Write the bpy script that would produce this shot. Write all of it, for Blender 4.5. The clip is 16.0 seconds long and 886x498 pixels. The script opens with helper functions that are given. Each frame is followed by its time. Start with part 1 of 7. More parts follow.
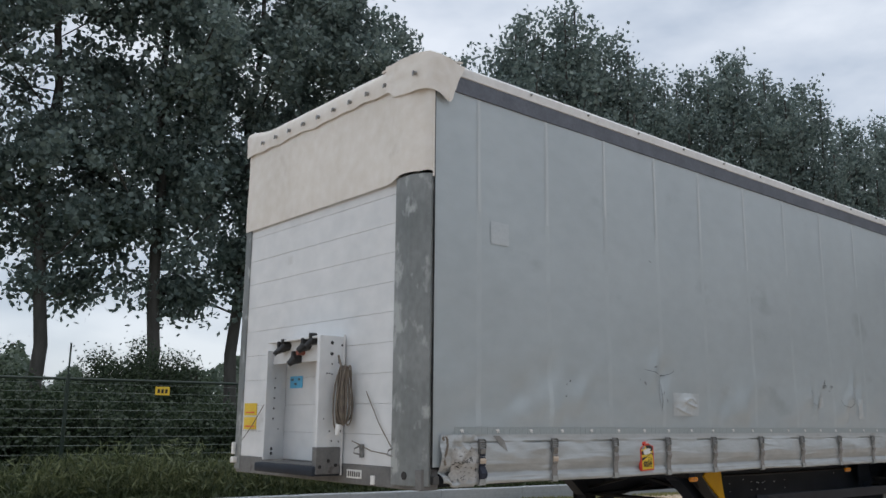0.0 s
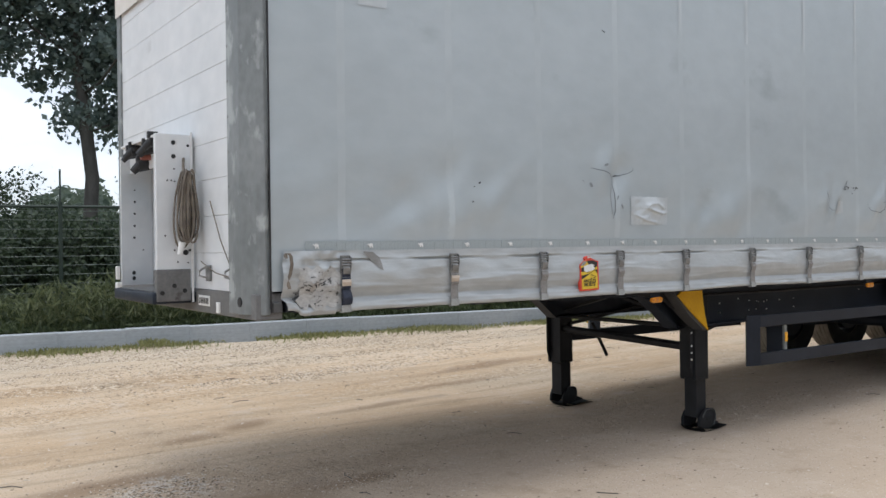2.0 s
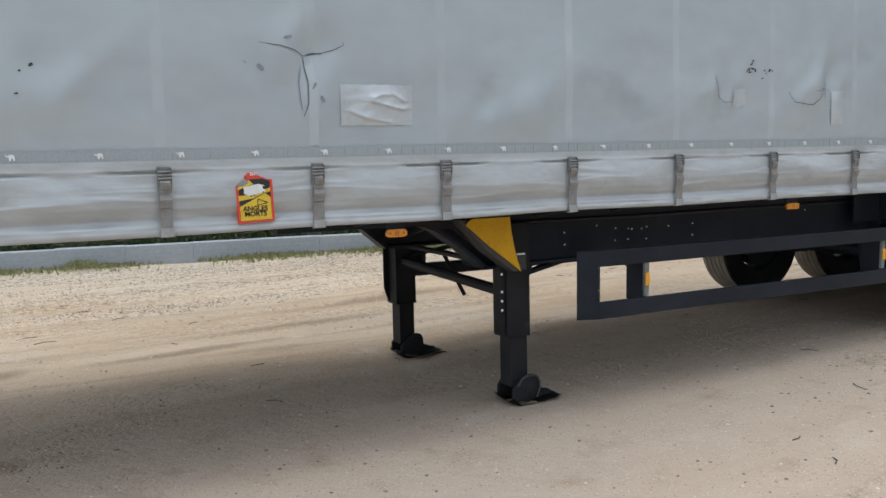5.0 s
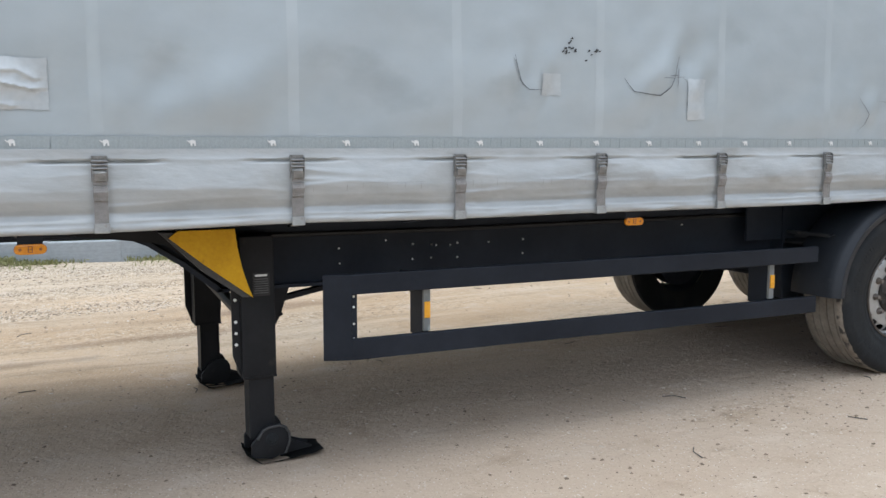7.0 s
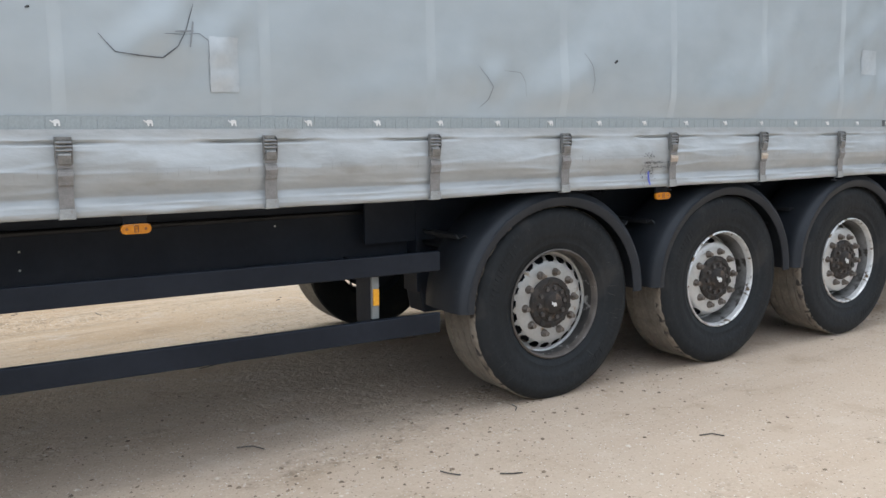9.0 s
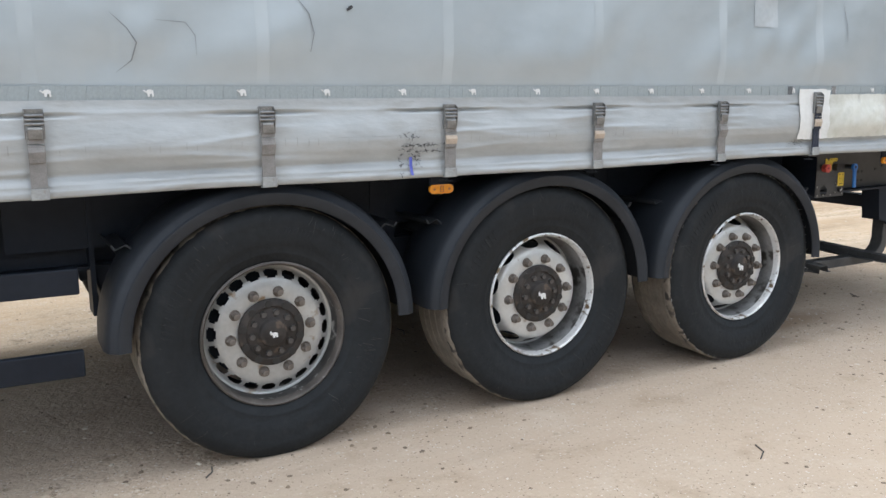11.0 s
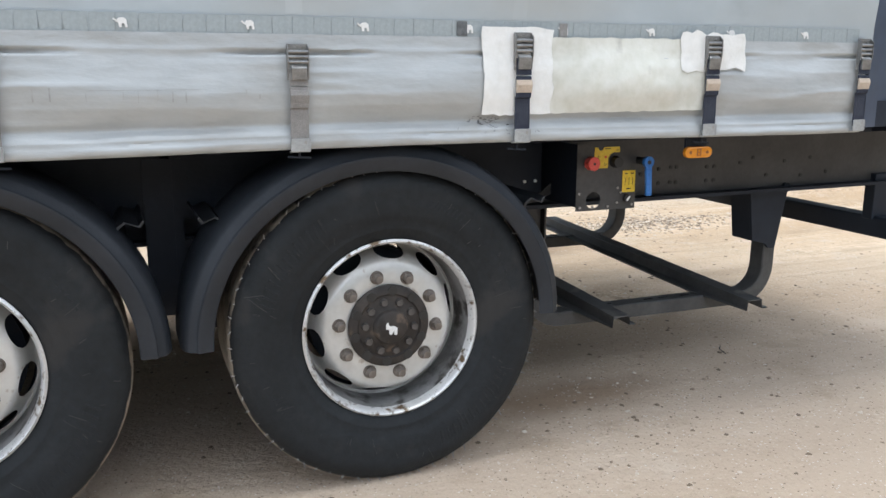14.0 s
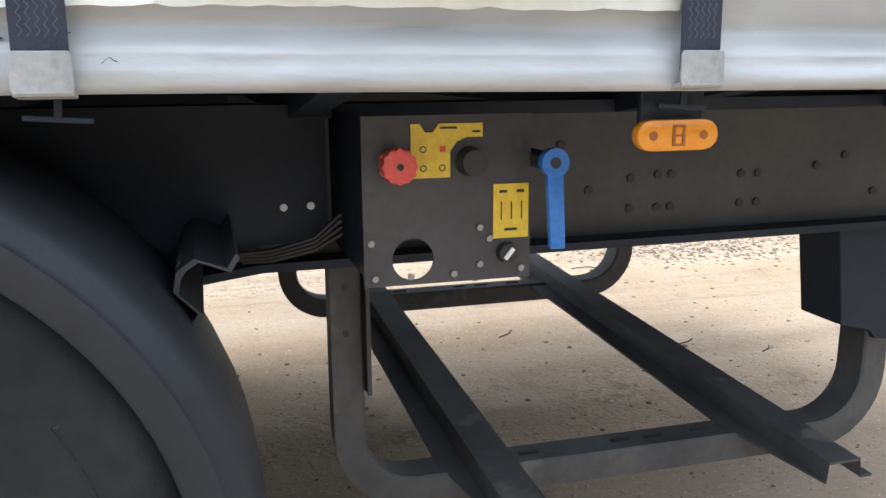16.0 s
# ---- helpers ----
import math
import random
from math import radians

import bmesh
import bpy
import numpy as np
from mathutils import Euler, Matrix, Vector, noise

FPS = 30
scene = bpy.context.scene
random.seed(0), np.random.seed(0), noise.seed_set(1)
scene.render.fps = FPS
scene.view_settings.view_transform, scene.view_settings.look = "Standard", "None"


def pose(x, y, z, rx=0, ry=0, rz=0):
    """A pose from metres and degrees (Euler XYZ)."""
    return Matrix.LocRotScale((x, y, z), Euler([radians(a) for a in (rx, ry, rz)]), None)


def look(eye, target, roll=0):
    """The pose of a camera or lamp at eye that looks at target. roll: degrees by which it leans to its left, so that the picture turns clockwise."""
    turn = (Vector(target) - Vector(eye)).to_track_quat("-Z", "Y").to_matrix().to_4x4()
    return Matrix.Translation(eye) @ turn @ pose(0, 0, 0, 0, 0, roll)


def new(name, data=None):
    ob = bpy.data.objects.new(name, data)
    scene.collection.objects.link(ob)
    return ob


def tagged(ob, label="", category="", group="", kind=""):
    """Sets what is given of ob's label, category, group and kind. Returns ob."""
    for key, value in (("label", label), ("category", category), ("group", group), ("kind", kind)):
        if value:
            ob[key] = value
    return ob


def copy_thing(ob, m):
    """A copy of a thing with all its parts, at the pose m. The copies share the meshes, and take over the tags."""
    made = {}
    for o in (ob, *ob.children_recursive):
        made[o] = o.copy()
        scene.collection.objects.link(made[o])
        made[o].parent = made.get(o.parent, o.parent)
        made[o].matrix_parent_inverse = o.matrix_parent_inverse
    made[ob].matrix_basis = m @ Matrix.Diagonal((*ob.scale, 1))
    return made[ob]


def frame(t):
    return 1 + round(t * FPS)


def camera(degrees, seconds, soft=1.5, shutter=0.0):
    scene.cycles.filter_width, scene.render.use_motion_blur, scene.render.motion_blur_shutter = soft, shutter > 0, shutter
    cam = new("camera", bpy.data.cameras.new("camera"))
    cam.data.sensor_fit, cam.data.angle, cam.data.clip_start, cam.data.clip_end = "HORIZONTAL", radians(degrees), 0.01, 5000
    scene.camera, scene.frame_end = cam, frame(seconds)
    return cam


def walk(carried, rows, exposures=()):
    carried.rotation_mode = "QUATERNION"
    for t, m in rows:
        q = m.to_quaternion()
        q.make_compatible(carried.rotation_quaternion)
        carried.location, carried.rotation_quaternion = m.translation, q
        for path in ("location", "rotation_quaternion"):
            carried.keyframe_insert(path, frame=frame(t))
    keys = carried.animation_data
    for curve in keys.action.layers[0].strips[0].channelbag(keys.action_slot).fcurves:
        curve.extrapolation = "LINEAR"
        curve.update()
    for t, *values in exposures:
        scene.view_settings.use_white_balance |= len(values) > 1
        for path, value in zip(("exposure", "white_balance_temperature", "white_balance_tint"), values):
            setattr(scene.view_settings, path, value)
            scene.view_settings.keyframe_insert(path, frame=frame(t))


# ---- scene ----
cam = camera(55.01, 16.0)
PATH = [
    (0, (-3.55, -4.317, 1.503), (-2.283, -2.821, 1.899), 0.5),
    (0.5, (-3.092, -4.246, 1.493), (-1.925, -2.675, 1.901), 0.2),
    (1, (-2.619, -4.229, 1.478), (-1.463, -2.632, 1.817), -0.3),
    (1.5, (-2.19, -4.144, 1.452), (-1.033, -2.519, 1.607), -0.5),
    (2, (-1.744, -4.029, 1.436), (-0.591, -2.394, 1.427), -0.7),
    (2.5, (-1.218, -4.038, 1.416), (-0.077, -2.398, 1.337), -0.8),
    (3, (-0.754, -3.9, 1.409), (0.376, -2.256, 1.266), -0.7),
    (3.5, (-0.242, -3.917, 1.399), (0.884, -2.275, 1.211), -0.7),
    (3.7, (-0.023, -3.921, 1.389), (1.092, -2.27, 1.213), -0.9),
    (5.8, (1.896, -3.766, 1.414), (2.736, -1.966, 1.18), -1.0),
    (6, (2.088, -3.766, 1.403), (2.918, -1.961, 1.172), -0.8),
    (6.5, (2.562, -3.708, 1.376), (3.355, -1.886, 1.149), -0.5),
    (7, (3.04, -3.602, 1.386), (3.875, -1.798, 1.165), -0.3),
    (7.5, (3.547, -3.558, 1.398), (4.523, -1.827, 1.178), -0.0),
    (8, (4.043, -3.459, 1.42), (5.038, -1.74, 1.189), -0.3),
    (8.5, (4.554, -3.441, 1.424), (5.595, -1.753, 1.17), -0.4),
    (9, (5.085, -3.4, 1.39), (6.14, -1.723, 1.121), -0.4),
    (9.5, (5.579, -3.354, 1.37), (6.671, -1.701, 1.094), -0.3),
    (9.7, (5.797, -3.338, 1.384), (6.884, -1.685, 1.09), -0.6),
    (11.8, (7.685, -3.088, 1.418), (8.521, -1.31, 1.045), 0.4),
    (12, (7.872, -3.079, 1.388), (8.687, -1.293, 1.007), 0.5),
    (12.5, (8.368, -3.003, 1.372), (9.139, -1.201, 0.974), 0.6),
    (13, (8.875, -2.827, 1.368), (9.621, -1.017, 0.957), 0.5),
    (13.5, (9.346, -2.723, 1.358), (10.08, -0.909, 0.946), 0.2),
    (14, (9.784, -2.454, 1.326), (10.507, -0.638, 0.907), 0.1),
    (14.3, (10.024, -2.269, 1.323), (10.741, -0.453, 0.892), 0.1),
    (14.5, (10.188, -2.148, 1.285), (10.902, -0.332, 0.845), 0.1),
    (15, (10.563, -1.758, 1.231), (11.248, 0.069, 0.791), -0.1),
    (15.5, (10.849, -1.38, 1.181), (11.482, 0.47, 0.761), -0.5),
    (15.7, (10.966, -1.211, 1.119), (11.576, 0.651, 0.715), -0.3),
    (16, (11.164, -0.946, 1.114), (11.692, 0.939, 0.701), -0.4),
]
EXPOSURES = [(0, -1.0, 6200, 9), (0.5, -0.85, 6200, 9), (1.0, -0.85, 6200, 9), (1.6, -0.5, 6250, 10), (2.5, -0.45, 6200, 9), (3.7, -0.48, 6100, 8), (6, -0.32, 6050, 8), (7, -0.14, 6000, 8), (9.5, -0.13, 6050, 8), (12.2, 0.08, 6100, 8), (13.5, 0.10, 6100, 8), (15, 0.12, 6120, 9), (15.5, 0.22, 6100, 9), (16, 0.45, 6100, 10)]
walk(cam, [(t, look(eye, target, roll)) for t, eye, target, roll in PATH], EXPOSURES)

# ---- sky and sun: bright overcast ----
world = bpy.data.worlds.new("overcast_sky")
scene.world = world
world.use_nodes = True
wn, wl = world.node_tree.nodes, world.node_tree.links
sky = wn.new("ShaderNodeTexSky")
sky.sky_type, sky.sun_disc = "NISHITA", False
SUN_EL, SUN_AZ = radians(88), radians(195)
sky.sun_elevation, sky.sun_rotation = SUN_EL, SUN_AZ
coord = wn.new("ShaderNodeTexCoord")
sep = wn.new("ShaderNodeSeparateXYZ")
wl.new(coord.outputs["Generated"], sep.inputs[0])
stretch = wn.new("ShaderNodeMapping")
stretch.inputs["Scale"].default_value = (1, 1, 2.6)
wl.new(coord.outputs["Generated"], stretch.inputs[0])
cloud = wn.new("ShaderNodeTexNoise")
cloud.inputs["Scale"].default_value, cloud.inputs["Detail"].default_value, cloud.inputs["Roughness"].default_value = 3.2, 7, 0.55
wl.new(stretch.outputs[0], cloud.inputs["Vector"])
tone = wn.new("ShaderNodeValToRGB")
tone.color_ramp.elements[0].position, tone.color_ramp.elements[0].color = 0.36, (0.55, 0.595, 0.66, 1)
tone.color_ramp.elements[1].position, tone.color_ramp.elements[1].color = 0.62, (0.90, 0.91, 0.93, 1)
wl.new(cloud.outputs["Fac"], tone.inputs[0])
lift = wn.new("ShaderNodeMapRange")
lift.inputs["From Min"].default_value, lift.inputs["From Max"].default_value = 0.0, 1.0
lift.inputs["To Min"].default_value, lift.inputs["To Max"].default_value = 1.52, 2.0
wl.new(sep.outputs["Z"], lift.inputs["Value"])
bright = wn.new("ShaderNodeVectorMath")
bright.operation = "SCALE"
wl.new(tone.outputs[0], bright.inputs[0])
wl.new(lift.outputs[0], bright.inputs["Scale"])
clouds = wn.new("ShaderNodeBackground")
clouds.inputs[1].default_value = 1.0
wl.new(bright.outputs[0], clouds.inputs[0])
clear = wn["Background"]
clear.inputs[1].default_value = 0.05
wl.new(sky.outputs[0], clear.inputs[0])
both = wn.new("ShaderNodeAddShader")
wl.new(clear.outputs[0], both.inputs[0])
wl.new(clouds.outputs[0], both.inputs[1])
wl.new(both.outputs[0], wn["World Output"].inputs[0])
sun = new("sun", bpy.data.lights.new("sun", "SUN"))
sun.data.energy, sun.data.angle, sun.data.color = 1.5, radians(34), (1.0, 0.96, 0.9)
sun.matrix_world = look((0, 0, 0), (0.01, -0.03, -1.0))
sun.location = (-6, -20, 34)


# ---- materials ----
def mk(name, c1, c2, scale=3.0, rough=0.6, metal=0.0, bump=0.0, bscale=40.0, dirt=None, squash=(1, 1, 1), rvar=0.1, spread=0.2, grain=0.35, spec=0.5):
    """c1..c2 by a broad noise, fine grain over it, dirt = (colour, scale, threshold)."""
    m = bpy.data.materials.new(name)
    m.use_nodes = True
    n, l = m.node_tree.nodes, m.node_tree.links
    b = n["Principled BSDF"]
    tc = n.new("ShaderNodeTexCoord")
    mp = n.new("ShaderNodeMapping")
    mp.inputs["Scale"].default_value = squash
    l.new(tc.outputs["Object"], mp.inputs[0])

    def noise_node(s, d=5):
        q = n.new("ShaderNodeTexNoise")
        q.inputs["Scale"].default_value, q.inputs["Detail"].default_value = s, d
        l.new(mp.outputs[0], q.inputs["Vector"])
        return q
    big, fine = noise_node(scale), noise_node(scale * 9, 4)
    ramp = n.new("ShaderNodeValToRGB")
    ramp.color_ramp.elements[0].position, ramp.color_ramp.elements[1].position = 0.5 - spread, 0.5 + spread
    ramp.color_ramp.elements[0].color, ramp.color_ramp.elements[1].color = (*c1, 1), (*c2, 1)
    l.new(big.outputs["Fac"], ramp.inputs[0])
    mix = n.new("ShaderNodeMix")
    mix.data_type, mix.blend_type = "RGBA", "OVERLAY"
    mix.inputs["Factor"].default_value = grain
    l.new(ramp.outputs[0], mix.inputs["A"])
    l.new(fine.outputs["Fac"], mix.inputs["B"])
    out = mix.outputs["Result"]
    if dirt:
        dn = noise_node(dirt[1], 8)
        dr = n.new("ShaderNodeValToRGB")
        dr.color_ramp.elements[0].position, dr.color_ramp.elements[1].position = dirt[2], dirt[2] + 0.09
        l.new(dn.outputs["Fac"], dr.inputs[0])
        dm = n.new("ShaderNodeMix")
        dm.data_type = "RGBA"
        l.new(dr.outputs[0], dm.inputs["Factor"])
        l.new(out, dm.inputs["A"])
        dm.inputs["B"].default_value = (*dirt[0], 1)
        out = dm.outputs["Result"]
    l.new(out, b.inputs["Base Color"])
    rr = n.new("ShaderNodeMapRange")
    rr.inputs["To Min"].default_value, rr.inputs["To Max"].default_value = max(0.03, rough - rvar), min(1, rough + rvar)
    l.new(fine.outputs["Fac"], rr.inputs["Value"])
    l.new(rr.outputs[0], b.inputs["Roughness"])
    b.inputs["Metallic"].default_value = metal
    b.inputs["Specular IOR Level"].default_value = spec
    if bump:
        bn = noise_node(bscale, 6)
        bp = n.new("ShaderNodeBump")
        bp.inputs["Strength"].default_value, bp.inputs["Distance"].default_value = bump, 0.01
        l.new(bn.outputs["Fac"], bp.inputs["Height"])
        l.new(bp.outputs[0], b.inputs["Normal"])
    return m


M_CURTAIN = mk("silver_tarpaulin", (0.402, 0.448, 0.470), (0.458, 0.504, 0.524), 0.6, 0.36, 0.14, 0.16, 6, ((0.362, 0.400, 0.416), 1.3, 0.615), (1, 1, 1.6), 0.08, 0.25, 0.10)
M_SKIRT = mk("creased_tarpaulin", (0.395, 0.414, 0.418), (0.455, 0.474, 0.476), 1.6, 0.41, 0.1, 0.4, 16, ((0.36, 0.362, 0.35), 4.2, 0.60), (0.6, 1, 1.6), 0.08, 0.2, 0.15)
M_CLIP = mk("pale_hook_plate", (0.315, 0.325, 0.325), (0.385, 0.395, 0.392), 14, 0.42, 0.15, 0.1, 60, ((0.24, 0.19, 0.13), 20, 0.64))
M_PRINT = mk("faded_print", (0.32, 0.33, 0.33), (0.40, 0.41, 0.405), 9, 0.42)
M_WELD = mk("welded_seam", (0.425, 0.472, 0.492), (0.480, 0.526, 0.545), 0.8, 0.42, 0.05, 0, 40, None, (1, 1, 1), 0.06, 0.2, 0.1)
M_WELD_TOP = mk("scuffed_weld", (0.485, 0.530, 0.548), (0.56, 0.60, 0.615), 2, 0.45, 0, 0, 40, ((0.455, 0.50, 0.52), 2.5, 0.5), (1, 1, 0.5), 0.06, 0.2, 0.1)
M_PATCH = mk("glued_patch", (0.462, 0.498, 0.516), (0.535, 0.57, 0.585), 5, 0.3, 0.1, 0.4, 9, None, (1, 1, 1), 0.06, 0.2, 0.12)
M_WHITE_PATCH = mk("white_repair_tape", (0.74, 0.74, 0.71), (0.82, 0.82, 0.79), 4, 0.55, 0, 0.4, 22, ((0.5, 0.49, 0.45), 9, 0.68))
M_CREAM_PATCH = mk("cream_repair_sheet", (0.60, 0.60, 0.54), (0.70, 0.70, 0.63), 3, 0.55, 0, 0.4, 14, ((0.42, 0.41, 0.37), 7, 0.66))
M_TAPE = mk("grey_reflective_tape", (0.315, 0.355, 0.365), (0.355, 0.395, 0.405), 8, 0.45, 0, 0.1, 80, None, (1, 1, 1), 0.06, 0.2, 0.15)
M_SMEAR = mk("dull_smear", (0.20, 0.195, 0.185), (0.29, 0.285, 0.275), 12, 0.6)
M_DARKTAPE = mk("grimy_tape", (0.06, 0.065, 0.07), (0.16, 0.17, 0.175), 60, 0.6)
M_BLACKMARK = mk("black_scuff", (0.03, 0.03, 0.035), (0.06, 0.06, 0.06), 20, 0.7)
M_CUT = mk("dark_cut_edge", (0.08, 0.09, 0.10), (0.17, 0.18, 0.19), 20, 0.7)
M_CUT_FAINT = mk("healed_cut", (0.20, 0.215, 0.225), (0.27, 0.285, 0.295), 20, 0.6)
M_STAIN = mk("grimy_tarpaulin", (0.35, 0.34, 0.32), (0.46, 0.45, 0.43), 6, 0.45, 0, 0.6, 24, ((0.045, 0.045, 0.045), 26, 0.60), (1, 1, 1.5))
M_NAVYTARP = mk("navy_tarpaulin", (0.035, 0.05, 0.08), (0.06, 0.08, 0.12), 2, 0.45)
M_CREAM = mk("cream_tarpaulin", (0.70, 0.66, 0.60), (0.78, 0.74, 0.68), 1.2, 0.5, 0, 0.15, 10, ((0.55, 0.50, 0.44), 1.7, 0.66))
M_WALL = mk("white_painted_board", (0.66, 0.68, 0.69), (0.73, 0.74, 0.75), 0.9, 0.42, 0, 0.05, 30, ((0.5, 0.5, 0.49), 3, 0.7), (1, 0.7, 1))
M_WHITE = mk("white_paint", (0.70, 0.70, 0.69), (0.78, 0.78, 0.77), 3, 0.4, 0, 0, 40, ((0.42, 0.40, 0.37), 9, 0.68))
M_GALV = mk("galvanised_steel", (0.165, 0.18, 0.18), (0.24, 0.255, 0.255), 3.0, 0.5, 0.2, 0.1, 50, ((0.38, 0.40, 0.395), 9, 0.555), (1, 1, 0.6), 0.1, 0.15, 0.3)
M_RAIL = mk("dark_rail", (0.10, 0.11, 0.13), (0.15, 0.16, 0.19), 5, 0.5, 0.3)
M_BLACK = mk("black_chassis_paint", (0.0150, 0.0198, 0.0292), (0.0270, 0.0338, 0.0465), 3, 0.5, 0, 0.1, 60, ((0.028, 0.029, 0.031), 8, 0.70), (1, 1, 1), 0.08, 0.2, 0.2, 0.22)
M_GUARD = mk("side_guard_paint", (0.0123, 0.0157, 0.0231), (0.0196, 0.0241, 0.0336), 4, 0.45, 0, 0.05, 80, ((0.024, 0.025, 0.026), 12, 0.72), (1, 1, 1), 0.08, 0.2, 0.2, 0.2)
M_LEG = mk("worn_black_leg_paint", (0.0111, 0.0117, 0.0137), (0.0195, 0.0202, 0.0221), 5, 0.55, 0, 0.15, 60, ((0.030, 0.029, 0.027), 9, 0.66), (1, 1, 1), 0.08, 0.2, 0.25, 0.22)
M_DUSTY = mk("dusty_grey_steel", (0.12, 0.12, 0.12), (0.20, 0.20, 0.195), 5, 0.6, 0.2, 0.15, 60, ((0.07, 0.06, 0.055), 9, 0.62))
M_HOOP = mk("dusty_dark_steel", (0.055, 0.055, 0.056), (0.10, 0.10, 0.098), 5, 0.55, 0.1, 0.15, 60, ((0.15, 0.14, 0.13), 7, 0.62))
M_YELLOW = mk("chipped_yellow_paint", (0.60, 0.32, 0.003), (0.68, 0.38, 0.006), 8, 0.5, 0, 0.2, 40, ((0.30, 0.16, 0.012), 12, 0.63), (1, 1, 1), 0.1, 0.2, 0.2, 0.3)
M_LABEL_Y = mk("yellow_label", (0.68, 0.47, 0.03), (0.76, 0.54, 0.05), 10, 0.4)
M_AMBER = mk("amber_lens", (0.62, 0.22, 0.015), (0.72, 0.28, 0.02), 50, 0.2)
M_AMBER_D = mk("amber_lens_core", (0.22, 0.07, 0.01), (0.3, 0.1, 0.015), 50, 0.3)
M_REFLECT = mk("orange_reflector", (0.80, 0.36, 0.02), (0.86, 0.42, 0.03), 60, 0.25)
M_RED = mk("red_plastic", (0.55, 0.06, 0.05), (0.65, 0.09, 0.07), 20, 0.45)
M_RUSTRED = mk("dusty_red_plastic", (0.22, 0.07, 0.05), (0.30, 0.10, 0.07), 20, 0.6)
M_BLUE = mk("blue_plastic", (0.02, 0.13, 0.42), (0.035, 0.18, 0.52), 14, 0.4)
M_BLUETAPE = mk("blue_tape", (0.08, 0.10, 0.42), (0.11, 0.13, 0.5), 14, 0.5)
M_SIGNRED = mk("sign_red", (0.62, 0.05, 0.03), (0.7, 0.08, 0.05), 12, 0.45)
M_SIGNBLACK = mk("sign_black", (0.015, 0.015, 0.015), (0.03, 0.03, 0.03), 12, 0.45)
M_PAPER = mk("white_label_and_slit", (0.72, 0.72, 0.70), (0.8, 0.8, 0.78), 14, 0.5)
M_SKYSTICK = mk("blue_sticker", (0.10, 0.42, 0.68), (0.18, 0.52, 0.78), 40, 0.4)
M_WEB = mk("grey_webbing", (0.205, 0.195, 0.185), (0.275, 0.262, 0.248), 30, 0.75, 0, 0.3, 300)
M_WEBTAN = mk("tan_webbing", (0.46, 0.38, 0.30), (0.54, 0.45, 0.36), 30, 0.75)
M_WEBNAVY = mk("navy_webbing", (0.012, 0.018, 0.035), (0.03, 0.035, 0.055), 30, 0.75, 0, 0.3, 300)
M_STITCH = mk("grey_blue_thread", (0.075, 0.085, 0.11), (0.12, 0.13, 0.155), 40, 0.7)
M_STEEL = mk("buckle_steel", (0.17, 0.17, 0.17), (0.34, 0.34, 0.33), 30, 0.34, 0.7)
M_RUBBER = mk("tyre_rubber", (0.0137, 0.0157, 0.0175), (0.0238, 0.0266, 0.0291), 4, 0.62, 0, 0.35, 45, ((0.034, 0.034, 0.034), 4.0, 0.57), (1, 1, 1), 0.1, 0.2, 0.4, 0.22)
M_SCRATCH = mk("scratched_rubber", (0.030, 0.030, 0.030), (0.065, 0.065, 0.064), 30, 0.7)
M_WORN = mk("chafed_rubber", (0.14, 0.115, 0.09), (0.34, 0.295, 0.24), 14, 0.85, 0, 0.4, 60, ((0.05, 0.045, 0.04), 16, 0.53))
M_TREAD = mk("dusty_tread", (0.15, 0.13, 0.105), (0.27, 0.24, 0.195), 6, 0.85, 0, 0.3, 60, ((0.07, 0.065, 0.06), 5, 0.62))
M_FENDER = mk("black_plastic_mudguard", (0.019, 0.0225, 0.028), (0.030, 0.034, 0.041), 5, 0.5, 0, 0.08, 90, ((0.060, 0.061, 0.063), 7, 0.70), (1, 1, 1), 0.1, 0.2, 0.2, 0.32)
M_RIM = mk("silver_rim", (0.55, 0.55, 0.53), (0.68, 0.68, 0.66), 6, 0.32, 0.3, 0.06, 60, ((0.22, 0.14, 0.08), 19, 0.655), (1, 1, 1), 0.08, 0.2, 0.15)
M_RIM_RUSTY = mk("rust-stained_rim", (0.40, 0.40, 0.39), (0.54, 0.54, 0.52), 6, 0.36, 0.35, 0.1, 60, ((0.24, 0.16, 0.085), 14, 0.60), (1, 1, 1), 0.08, 0.2, 0.15)
M_NUB = mk("dusty_rubber_hair", (0.20, 0.198, 0.19), (0.42, 0.41, 0.40), 30, 0.6)
M_ARM = mk("dusty_plastic_arm", (0.020, 0.023, 0.028), (0.036, 0.039, 0.043), 7, 0.55, 0, 0.1, 80, ((0.075, 0.073, 0.07), 9, 0.66))
M_BARREL = mk("grimy_rim_barrel", (0.13, 0.126, 0.12), (0.33, 0.325, 0.32), 7, 0.4, 0.2, 0.2, 50, ((0.045, 0.040, 0.035), 11, 0.52))
M_FLANGE = mk("worn_rim_edge", (0.58, 0.58, 0.57), (0.74, 0.74, 0.73), 9, 0.3, 0.35, 0.1, 40, ((0.13, 0.085, 0.045), 26, 0.56), (1, 1, 1), 0.1, 0.2, 0.1)
M_RUSTRIM = mk("rusty_rim_edge", (0.055, 0.048, 0.042), (0.16, 0.14, 0.125), 9, 0.5, 0.2, 0.3, 40, ((0.52, 0.51, 0.49), 20, 0.615), (1, 1, 1), 0.1, 0.2, 0.2)
M_HUB = mk("greasy_hub", (0.026, 0.023, 0.021), (0.062, 0.053, 0.047), 16, 0.55, 0.1, 0.3, 60, ((0.12, 0.09, 0.068), 20, 0.62), (1, 1, 1), 0.1, 0.2, 0.3, 0.3)
